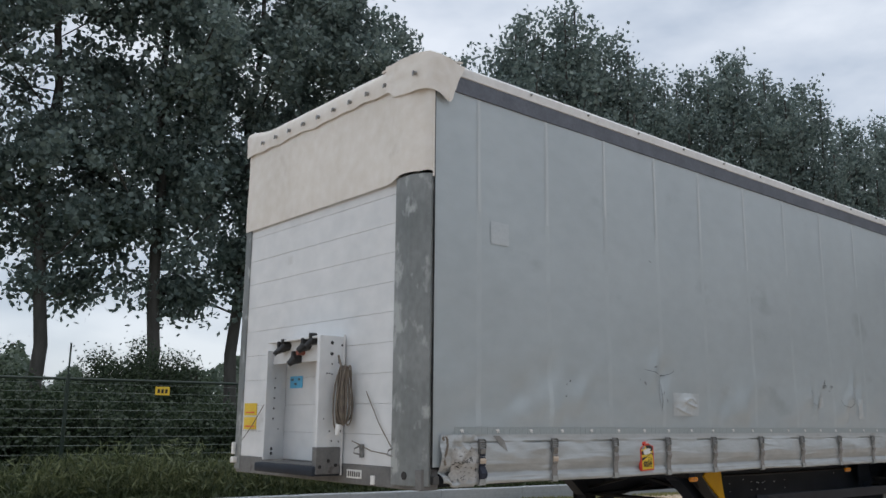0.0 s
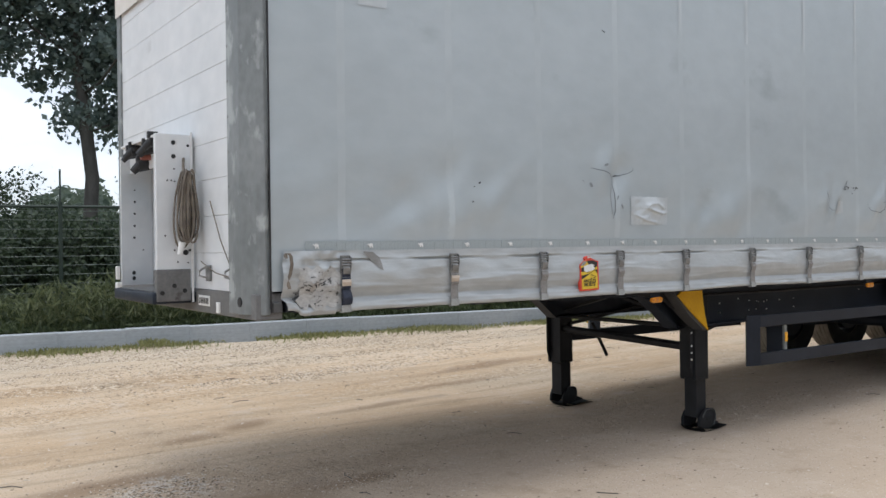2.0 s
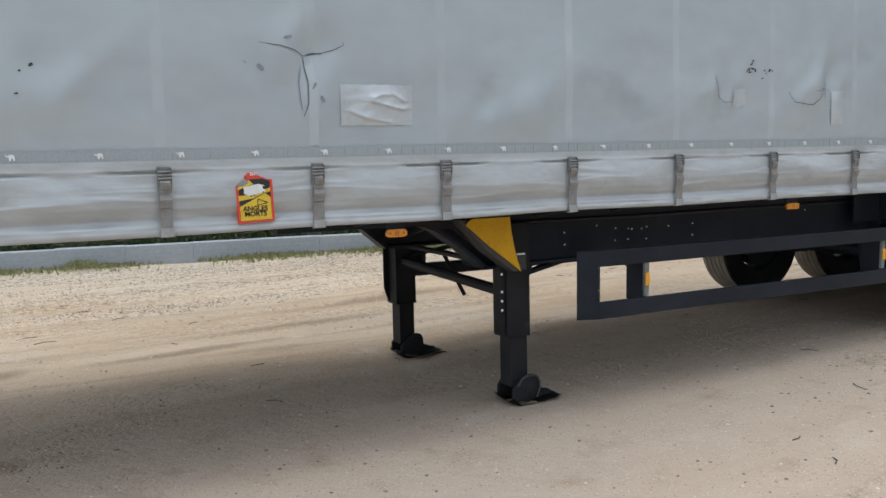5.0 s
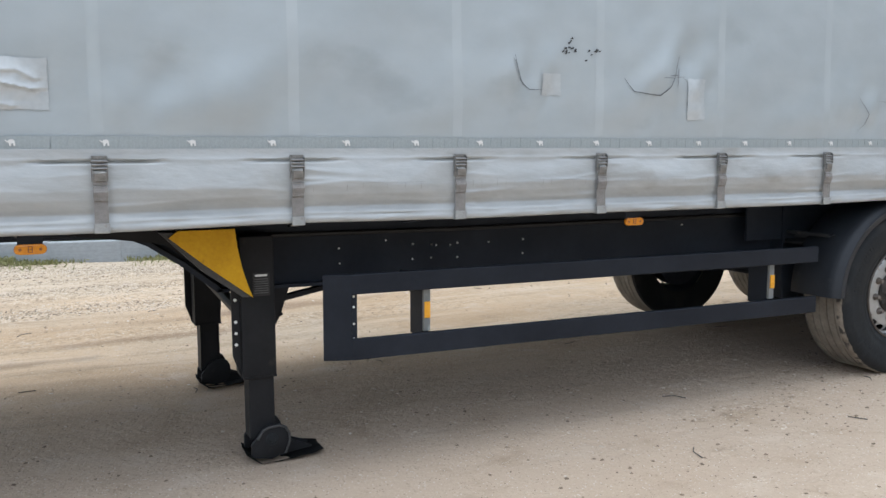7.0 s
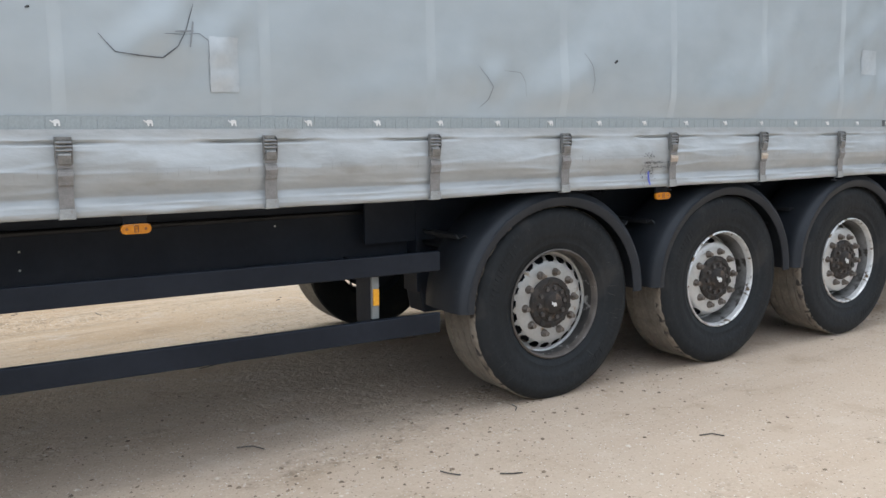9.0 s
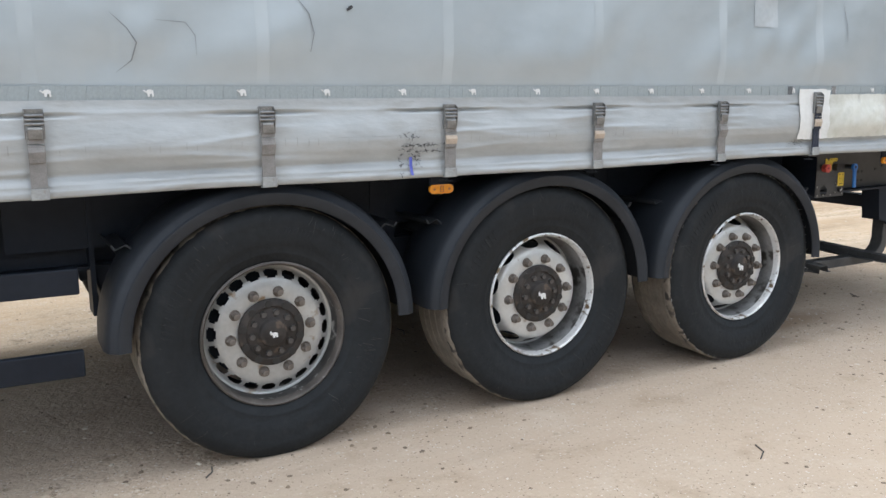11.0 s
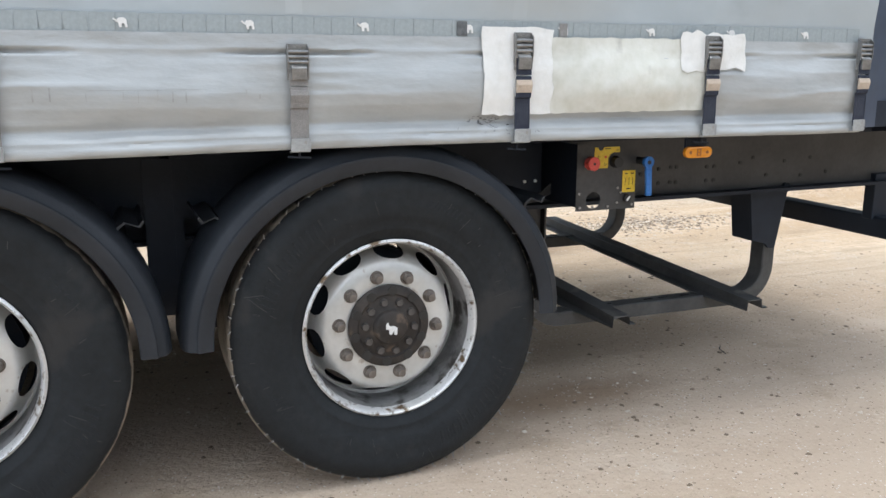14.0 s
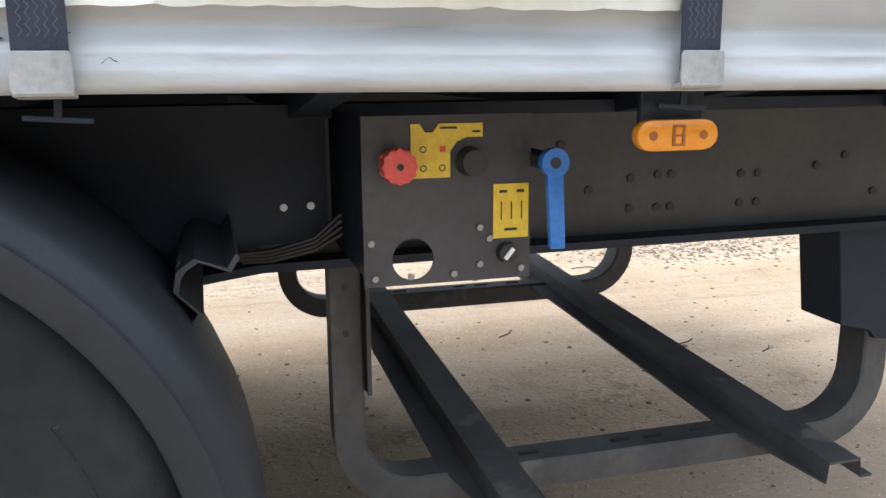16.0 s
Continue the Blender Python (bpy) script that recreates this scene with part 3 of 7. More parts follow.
def poplar(name, seed, height, radius, bare, leaves=15000, rise=(0.25, 0.8), leaders=0):
    """A tapered, slightly bent trunk with rising limbs and a ragged crown of clumps."""
    rng = random.Random(seed)
    tree = thing(name, "tall leafy poplar with grey bark behind the fence", "tree", group="poplar row")
    bend = [(rng.uniform(-0.5, 0.5), rng.uniform(-0.3, 0.3)) for _ in range(8)]
    steps = 12

    def axis(u):
        k = u * 6.99
        i, f = int(k), k - int(k)
        ox = bend[i][0] * (1 - f) + bend[i + 1][0] * f
        oy = bend[i][1] * (1 - f) + bend[i + 1][1] * f
        return Vector(((ox - bend[0][0]) * 0.8, (oy - bend[0][1]) * 0.8, u * height * 0.93))
    bm = bmesh.new()
    prev = None
    for s in range(steps + 1):
        u = s / steps
        r = 0.22 * (1 - u) ** 0.8 + 0.03 + 0.10 * math.exp(-u * 40)
        ring = [bm.verts.new(axis(min(u, 0.999)) + Vector((x, y, 0))) for x, y in circle(r, 9)]
        if prev:
            for i in range(9):
                bm.faces.new((prev[i], prev[(i + 1) % 9], ring[(i + 1) % 9], ring[i]))
        prev = ring
    clumps = []
    for k in range(34):
        u = bare + (0.97 - bare) * (k / 33) ** 0.9
        a = k * 2.4 + rng.uniform(-0.4, 0.4)
        shape = math.sin(math.pi * min(1, (u - bare) / (1 - bare) * 0.86 + 0.13)) ** 0.7
        reach = radius * shape * rng.uniform(0.65, 1.12)
        p = axis(min(u, 0.99))
        tip = p + Vector((math.cos(a) * reach, math.sin(a) * reach, reach * rng.uniform(*rise)))
        mid = p.lerp(tip, 0.5) + Vector((0, 0, -0.1 * reach))
        if k % 2 == 0:
            part("limb", tube(bmesh.new(), [p, mid, tip], 0.035 * (1.4 - u), 5), M_BARK, tree, "", 60)
        for q in range(7):
            f = rng.uniform(0.25, 1.08)
            c = p.lerp(tip, f)
            clumps.append((c + Vector((rng.gauss(0, 0.42), rng.gauss(0, 0.42), rng.gauss(0, 0.5))), rng.uniform(0.32, 0.72)))
    for k in range(leaders):
        a = k * 2.4
        out = radius * (0.15 + 0.75 * (k / leaders) ** 0.7)
        peak = height * (0.97 - 0.30 * (k / leaders) + rng.uniform(-0.04, 0.04))
        foot, tip = axis(0.25), Vector((math.cos(a) * out, math.sin(a) * out, peak))
        knee = foot.lerp(tip, 0.4) + Vector((math.cos(a) * out * 0.5, math.sin(a) * out * 0.5, 0))
        part("limb", tube(bmesh.new(), [foot, knee, tip], 0.05, 5), M_BARK, tree, "", 60)
        for q in range(34):
            f = (q + rng.random()) / 34
            wide = 1.0 * (1 - f) ** 0.5 + 0.22
            c = foot.lerp(knee, f / 0.4) if f < 0.4 else knee.lerp(tip, (f - 0.4) / 0.6)
            clumps.append((c + Vector((rng.gauss(0, wide), rng.gauss(0, wide), rng.gauss(0, 0.3))), 0.34 + 0.36 * (1 - f)))
    part("trunk", bm, M_BARK, tree, "", 60)
    r = np.random.RandomState(seed)
    w = np.array([c[1] ** 2 for c in clumps])
    pick = r.choice(len(clumps), leaves, p=w / w.sum())
    cs = np.array([tuple(c[0]) for c in clumps])[pick] + r.normal(size=(leaves, 3)) * np.array([c[1] for c in clumps])[pick][:, None] * np.array([0.62, 0.62, 0.55])
    crown = new("crown", quads_mesh("crown", cs, 0.19, M_LEAF, seed))
    crown.parent = tree
    return tree


def build_trees():
    makers = [poplar("poplar", 11, 23, 3.9, 0.235, 34000), poplar("poplar", 23, 22, 3.6, 0.26, 33000), poplar("poplar", 37, 21, 2.4, 0.16, 26000, (0.6, 1.4), 8)]
    spots = [(7.4, 38.1, 0, 0, 1.43), (12.5, 37.4, 1, 40, 1.459), (17.2, 36.7, 0, 130, 1.43), (1.5, 39.3, 1, 200, 1.43), (-3.9, 39.8, 2, 80, 1.43),
             (21.8, 36.4, 1, 100, 1.358), (31.2, 35.3, 2, 0, 1.23), (36.4, 34.4, 2, 60, 1.448), (40.4, 33.8, 2, 300, 1.535), (44.4, 33.3, 2, 10, 1.476),
             (48.7, 33.0, 2, 60, 1.404), (53.4, 32.4, 2, 20, 1.448), (58.4, 31.8, 2, 110, 1.592), (63.4, 31.3, 2, 210, 1.563), (68.4, 30.5, 2, 10, 1.563),
             (75.6, 29.8, 2, 150, 1.476), (82.7, 29.0, 2, 250, 1.563), (91.3, 28.0, 1, 90, 1.592), (101.3, 26.7, 2, 30, 1.622), (41.2, 59.0, 0, 33, 1.303),
             (61.3, 56.1, 2, 250, 1.375), (84.1, 51.9, 1, 120, 1.418)]
    used = set()
    for x, y, k, turn, s in spots:
        m = pose(x, y, -0.3, 0, 0, turn)
        if k not in used:
            used.add(k)
            t = makers[k]
            t.scale = (s, s, s)
            t.matrix_basis = m @ Matrix.Diagonal((s, s, s, 1))
        else:
            makers[k].scale = (s, s, s)
            copy_thing(makers[k], m)
    for k, s in ((0, 1.43), (1, 1.459), (2, 1.43)):
        makers[k].scale = (s, s, s)


def bush(seed, x, y, rx, ry, h, count, m=None, label="dense dark green bush behind the wire fence"):
    r = np.random.RandomState(seed)
    count *= 5
    n_c = 40
    th = r.uniform(0, 2 * np.pi, n_c)
    rad = np.sqrt(r.uniform(0, 1, n_c))
    cx, cy = rad * np.cos(th), rad * np.sin(th)
    top = h * np.sqrt(np.clip(1 - 0.75 * rad ** 2, 0.1, 1)) * r.uniform(0.7, 1.05, n_c)
    k = r.randint(0, n_c, count)
    u = r.uniform(0, 1, count) ** 0.6
    pts = np.c_[cx[k] * rx + r.normal(size=count) * 0.3, cy[k] * ry + r.normal(size=count) * 0.3, u * top[k] + r.normal(size=count) * 0.15]
    pts[:, 2] = np.maximum(pts[:, 2], 0.02)
    ob = thing("bush", label, "bush", group="bushes behind the fence", at=(x, y, 0.06))
    rng = random.Random(seed)
    for i in range(6):
        a = rng.uniform(0, 6.28)
        q = rng.uniform(0.3, 0.8)
        part("stem", tube(bmesh.new(), [(0.1 * math.cos(a), 0.1 * math.sin(a), 0), (q * rx * 0.5 * math.cos(a), q * ry * 0.5 * math.sin(a), h * 0.45), (q * rx * math.cos(a), q * ry * math.sin(a), h * 0.75)], 0.025, 5), M_BARK, ob)
    leaf = new("foliage", quads_mesh("foliage", pts, 0.085, m or M_BUSH, seed))
    leaf.parent = ob
    return ob


def build_plants():
    bush(90, 0.2, 21.5, 3.6, 2.4, 3.9, 7000, M_BUSH, "broad dark leafy bush behind the wire fence")
    bush(91, 8.7, 28.5, 2.1, 1.9, 4.7, 7000, M_BUSH, "rounded light green tree behind the wire fence")
    bush(92, 10.6, 29.5, 1.6, 1.6, 4.2, 4500, M_BUSH, "rounded light green tree behind the wire fence")
    for i, (x, y, rx, ry, h, n) in enumerate(((-4.5, 15.5, 2.4, 1.6, 2.6, 6000), (-0.8, 16.2, 2.2, 1.7, 2.5, 7000), (2.2, 16.6, 1.5, 1.3, 2.2, 5000), (4.4, 17.6, 1.0, 1.0, 2.5, 4000), (5.4, 14.6, 1.2, 1.0, 1.9, 4500), (7.6, 14.2, 1.5, 1.2, 2.2, 4500), (10.4, 14.6, 1.7, 1.2, 2.6, 4500), (14, 14, 2, 1.3, 2.4, 4000), (18, 13.6, 2, 1.3, 2.6, 3500), (23, 13, 2.4, 1.4, 2.6, 3500), (28, 12.6, 2.5, 1.5, 2.8, 3500))):
        bush(60 + i, x, y, rx, ry, h, n)
    r = np.random.RandomState(5)
    n = 70000
    x = r.uniform(-12, 30, n)
    d = 0.25 + 3.2 * r.uniform(0, 1, n) ** 1.6
    clump = np.array([nz(a * 0.9, b * 1.2, 2) for a, b in zip(x, d)])
    keep = clump > -0.18
    x, d, clump = x[keep], d[keep], clump[keep]
    hgt = 0.2 + r.uniform(0, 1, len(x)) * (0.25 + 0.75 * np.clip(clump + 0.25, 0, 1))
    hgt *= np.where(d > 1.3, 1.0 + 0.5 * np.clip(np.array([nz(a * 0.7, 8.2) for a in x]) + 0.2, 0, 0.8), 1.0)
    pts = np.c_[x, kerb_y(x) + d, 0.12 + hgt * 0.8]
    ob = new("weeds", quads_mesh("weeds", pts, 0.085, M_GRASS, 7, 2.4, 1.8, 0.17))
    tagged(ob, "tall grass and weeds growing behind the kerb", "weeds", "", "stuff")
    n = 40000
    x, d = r.uniform(-8, 14, n), 0.17 + 1.5 * r.uniform(0, 1, n) ** 1.3
    pts = np.c_[x, kerb_y(x) + d, 0.10 + 0.20 * r.uniform(0, 1, n) * (0.35 + d * 0.6)]
    tagged(new("verge_grass", quads_mesh("verge_grass", pts, 0.085, M_VERGEGRASS, 17, 1.8, 1.6, 0.22)), "dense dark green grass behind the kerb", "grass", "", "stuff")
    n = 22000
    x = r.uniform(-12, 22, n)
    gap = np.array([nz(a * 0.8, 4.4) for a in x]) + np.where(np.abs(x - 2.35) < 0.22, 0.9, 0)
    keep = gap > r.uniform(-0.6, 0.1, n)
    x, gap = x[keep], gap[keep]
    d = -np.abs(r.normal(size=len(x))) * 0.30
    pts = np.c_[x, kerb_y(x) + d, -0.155 + 0.03 * r.uniform(0, 1, len(x)) + 0.10 * np.clip(gap, 0, 1) * r.uniform(0, 1, len(x))]
    ob = new("kerb_grass", quads_mesh("kerb_grass", pts, 0.05, M_KERBGRASS, 9, 1.9, 2.2, 0.2))
    tagged(ob, "thin tufts of grass along the foot of the kerb", "grass", "", "stuff")
    n = 60000
    a = r.uniform(radians(-75), radians(40), n)
    dist = r.uniform(70, 130, n)
    x, y = -dist * np.sin(a), 10 + dist * np.cos(a)
    top = np.array([6.0 + 5.0 * nz(v * 9, 1.5) + 3.0 * nz(v * 31, 6) for v in a]) * dist / 80
    pts = np.c_[x, y, np.maximum(0.3, top * r.uniform(0, 1, n) ** 0.7)]
    # unseen belt added behind the camera to darken what the curtain reflects
    n = 36000
    a = r.uniform(radians(-130), radians(12), n)
    dist = r.uniform(34, 60, n)
    top = np.array([11 + 3.0 * nz(v * 8, 3.5) + 1.5 * nz(v * 30, 2) for v in a])
    pts = np.r_[pts, np.c_[10 + dist * np.cos(a), -4 + dist * np.sin(a), np.maximum(0.3, top * r.uniform(0, 1, n) ** 0.7)]]
    ob = new("far_woods_and_unseen_belt", quads_mesh("far_woods_and_unseen_belt", pts, 0.75, M_FAR, 13))
    tagged(ob, "green far trees with haze in their colour, plus an added unseen belt", "woods", "", "stuff")


def build_stones():
    r = random.Random(12)
    shape = [(0.1, 0.05, 0.62)] + [(math.cos(a), 0.75 * math.sin(a), 0.05) for a in (0.2, 1.3, 2.2, 3.3, 4.4, 5.4)] + [(0.55 * math.cos(a), 0.45 * math.sin(a), 0.5) for a in (0.2, 1.3, 2.2, 3.3, 4.4, 5.4)]
    tri = [(0, 7 + i, 7 + (i + 1) % 6) for i in range(6)] + [(1 + i, 1 + (i + 1) % 6, 7 + (i + 1) % 6, 7 + i) for i in range(6)]
    vs, fs = [], []

    def drop(x, y, s):
        a, z, k = r.uniform(0, 6.28), gz(x, y) + relief(x, y), len(vs)
        for p in shape:
            q = [c * r.uniform(0.7, 1.3) * s for c in p]
            vs.append((x + q[0] * math.cos(a) - q[1] * math.sin(a), y + q[0] * math.sin(a) + q[1] * math.cos(a), z + q[2] * 0.8 - 0.15 * s))
        fs.extend(tuple(k + j for j in t) for t in tri)
    for i in range(15000):
        x, y = r.uniform(-4, 16), r.triangular(-3.0, 5, 0.5)
        if nz(x * 0.55, y * 0.8, 5) > r.uniform(-0.5, 0.45):
            drop(x, y, 0.0040 + 0.0125 * r.random() ** 2.4)
    for i in range(90000):
        x, y = r.uniform(-4, 15), r.triangular(2.0, 10.9, 9.5)
        y = min(y, kerb_y(x) - 0.03)
        if nz(x * 0.16, y * 1.9, 9) + 0.4 * nz(x * 1.5, y * 5, 3) + 0.10 * (y - 6) > r.uniform(0.0, 0.6):
            drop(x, y, 0.006 + 0.014 * r.random() ** 2.5)
    for i in range(9000):
        drop(r.uniform(-1, 15), r.triangular(-1.6, 3.5, 0.3), r.uniform(0.0022, 0.005))
    for x, y, wx, wy, count, big in ((14.2, 3.85, 0.45, 0.22, 1400, 0.02), (-0.12, 1.42, 0.24, 0.17, 900, 0.014), (1.05, 0.85, 0.18, 0.09, 160, 0.012), (3.0, 5.5, 1.3, 0.12, 1200, 0.016), (6.6, -0.25, 0.35, 0.2, 120, 0.012)):
        for k in range(count):
            drop(r.gauss(x, wx), r.gauss(y, wy), r.uniform(0.006, big))
    me = bpy.data.meshes.new("loose_stones")
    me.from_pydata(vs, [], fs)
    me.materials.append(M_STONE)
    tagged(new("loose_stones", me), "small loose stones scattered over the yard", "stones", "", "stuff")
    for i in range(70):
        bm = bmesh.new()
        x, y, a, l = r.uniform(-1, 14), r.uniform(-1.6, 6.5), r.uniform(0, 6.28), r.uniform(0.03, 0.09)
        z = gz(x, y) + relief(x, y) + 0.004
        tube(bm, [(x, y, z), (x + l * math.cos(a), y + l * math.sin(a), z + 0.004), (x + 2 * l * math.cos(a + 0.3), y + 2 * l * math.sin(a + 0.3), z)], 0.003, 5)
        tagged(new("twig", mesh_of(bm, "twig", M_BARK)), "short dry twig lying on the gravel", "twig", "fallen twigs")


def build_fence():
    fence = thing("wire_fence", "dark green wire mesh fence with slim posts", "fence", group="")
    bm = bmesh.new()
    box(bm, (-0.03, -0.03, 0), (0.03, 0.03, 2.28), 0.008)
    box(bm, (-0.038, -0.038, 2.28), (0.038, 0.038, 2.3), 0.004)
    me = mesh_of(bm, "post", M_FENCE)

    def fy(x):
        return kerb_y(x) + 1.72
    for i in range(-5, 10):
        x = 1.38 + i * 3.4
        again("post", me, fence, x, fy(x), -0.02)
        if i == 0:
            part("extension_post", tube(bmesh.new(), [(x, fy(x), 2.2), (x, fy(x), 2.85)], 0.018, 6), M_FENCE, fence)
    a, b = -14.0, 32.0
    part("top_rail", tube(bmesh.new(), [(a, fy(a) - 0.04, 2.215), (b, fy(b) - 0.04, 2.215)], 0.028, 10), M_FENCE, fence)
    for k in range(13):
        z = 0.18 + k * 0.163
        part("wire", tube(bmesh.new(), [(a, fy(a) - 0.04, z), (b, fy(b) - 0.04, z)], 0.0045, 5), M_WIRE, fence)
    sign = thing("fence_sign", "small yellow warning plate hung on the fence", "sign")
    part("plate", bx((2.885, fy(3.02) - 0.085, 1.935), (3.165, fy(3.02) - 0.072, 2.095), 0.004), M_LABEL_Y, sign)
    for k in range(3):
        part("symbol", bx((2.925 + k * 0.075, fy(3.02) - 0.09, 1.975), (2.970 + k * 0.075, fy(3.02) - 0.086, 2.05)), M_SIGNBLACK, sign)


build_fence()
build_plants()
build_trees()
build_stones()


# ---- the semi-trailer ----
trailer = thing("semi_trailer", "parked curtain-side semi-trailer with worn silver tarpaulin and black chassis", "semi-trailer")
STRAPS = [0.444, 1.156, 1.853, 2.545, 3.225, 4.010, 4.786, 5.578, 6.367, 7.165, 7.954, 8.737, 9.519, 10.310, 11.018, 11.742, 12.43]
REAR = 13.55


def near_strap(x):
    return min(abs(x - s) for s in STRAPS)


# where the tarpaulin is torn and puckers: x, z, radius, depth
PULLED = [(2.55, 1.80, 0.25, 0.05), (5.17, 1.76, 0.16, 0.07), (6.05, 1.76, 0.24, 0.055), (7.5, 1.6, 0.16, 0.05), (8.12, 1.66, 0.16, 0.04), (1.2, 1.62, 0.3, 0.04), (10.6, 1.7, 0.4, 0.04), (0.9, 1.5, 0.3, 0.04), (3.6, 1.6, 0.3, 0.03), (9.6, 1.6, 0.4, 0.03)]


def curtain_y(x, z):
    low = smooth_step(2.3, 1.5, z)
    diag = max(0, nz((x - 0.9 * z) * 1.5, (z + 0.6 * x) * 0.35, 1)) * 0.075 * low
    pull = 0
    for cx, cz, r, deep in PULLED:
        q = ((x - cx) ** 2 + (z - cz) ** 2) / r ** 2
        if q < 6:
            pull += 0.85 * deep * math.exp(-q) * nz((x - cx) * 7 + cz, (z - cz) * 5 - (x - cx) * 4, cx)
    side = (x - 1.29) - (z - 1.477) * 0.96
    fold = 0.015 * math.exp(-(side / (0.05 if side > 0 else 0.13)) ** 2) * smooth_step(1.45, 1.6, z) * smooth_step(2.05, 1.6, z)
    return 0.006 - fold + (0.010 * nz(x * 0.9, z * 0.8) - diag * (0.45 + 0.45 * smooth_step(4.5, 6.5, x)) + 0.006 * nz(x * 3.2 - z, z * 4 + x, 2) * (0.3 + low) + pull) * smooth_step(1.45, 1.60, z)


SKIRT = [(1.415, -0.004), (1.390, -0.006), (1.373, -0.009), (1.367, 0.020), (1.361, 0.020), (1.355, -0.010), (1.33, -0.013), (1.29, -0.018), (1.25, -0.021), (1.215, -0.015), (1.18, 0.002), (1.160, 0.015), (1.150, 0.006), (1.137, -0.012), (1.128, -0.019), (1.123, -0.017), (1.114, -0.026), (1.102, -0.027), (1.092, -0.022), (1.088, -0.010)]


def pleats():
    """Sagging horizontal creases between each pair of straps: (x of the root, direction, height, slope, length, depth)."""
    rng = random.Random(21)
    rows = []
    for a, b in zip([0.0] + STRAPS, STRAPS):
        for k in range(6):
            side = rng.choice((-1, 1))
            rows.append((b if side < 0 else a, side, rng.uniform(1.17, 1.34), rng.uniform(-0.10, 0.06), rng.uniform(0.2, 0.6), rng.uniform(0.002, 0.011)))
    return rows


PLEATS = pleats()


def skirt_y(x, z):
    for (z1, y1), (z0, y0) in zip(SKIRT, SKIRT[1:]):
        if z >= z0 - 1e-6:
            y = y1 + (y0 - y1) * min(1, max(0, (z1 - z) / (z1 - z0)))
            break
    d = near_strap(x)
    free = smooth_step(0.0, 0.25, d)
    if 1.352 < z < 1.375:
        y = y + (-0.011 - y) * smooth_step(0.06, 0.27, d + 0.22 * nz(x * 1.7, 3))
    belly = 0.012 * free * math.sin(math.pi * min(1, max(0, (z - 1.13) / 0.23)))
    wave = 0.010 * nz(x * 1.3, z * 4, 4) - belly + 0.0045 * nz(x * 4.2 + z, z * 9 - x * 1.2, 9) + 0.003 * nz(x * 9, z * 14, 2) + 0.006 * nz(x * 7, z * 45, 12) * smooth_step(1.17, 1.14, z)
    rumpled = smooth_step(2.9, 1.7, x)
    wave += rumpled * (0.012 * nz(x * 3.4 - z * 5, z * 7 + x * 2.2, 5) + 0.006 * nz(x * 8 + z * 6, z * 15 - x * 3, 11)) * smooth_step(1.10, 1.16, z)
    fold = 0
    for root, side, zc, slope, length, deep in PLEATS:
        u = (x - root) * side
        if 0 < u < length:
            dz = z - zc - slope * u - 0.006 * math.sin(u * 9 + zc * 40)
            if abs(dz) < 0.05:
                w = 0.006 if dz > 0 else 0.020
                fold -= deep * math.exp(-abs(dz) / w) * (1 - u / length) * smooth_step(0, 0.06, u)
    if 1.3 < z < 1.37 and x < 0.7:
        wave += 0.004 * nz(x * 6, z * 30, 17)
    torn = 0.03 * math.exp(-((x - 0.3) / 0.18) ** 2) * nz(x * 14, z * 16, 6)
    low = smooth_step(1.41, 1.34, z)
    return y * (0.55 + 0.45 * free) + wave * (0.25 + 0.75 * free) * low + fold * smooth_step(1.09, 1.16, z) + torn - 0.002


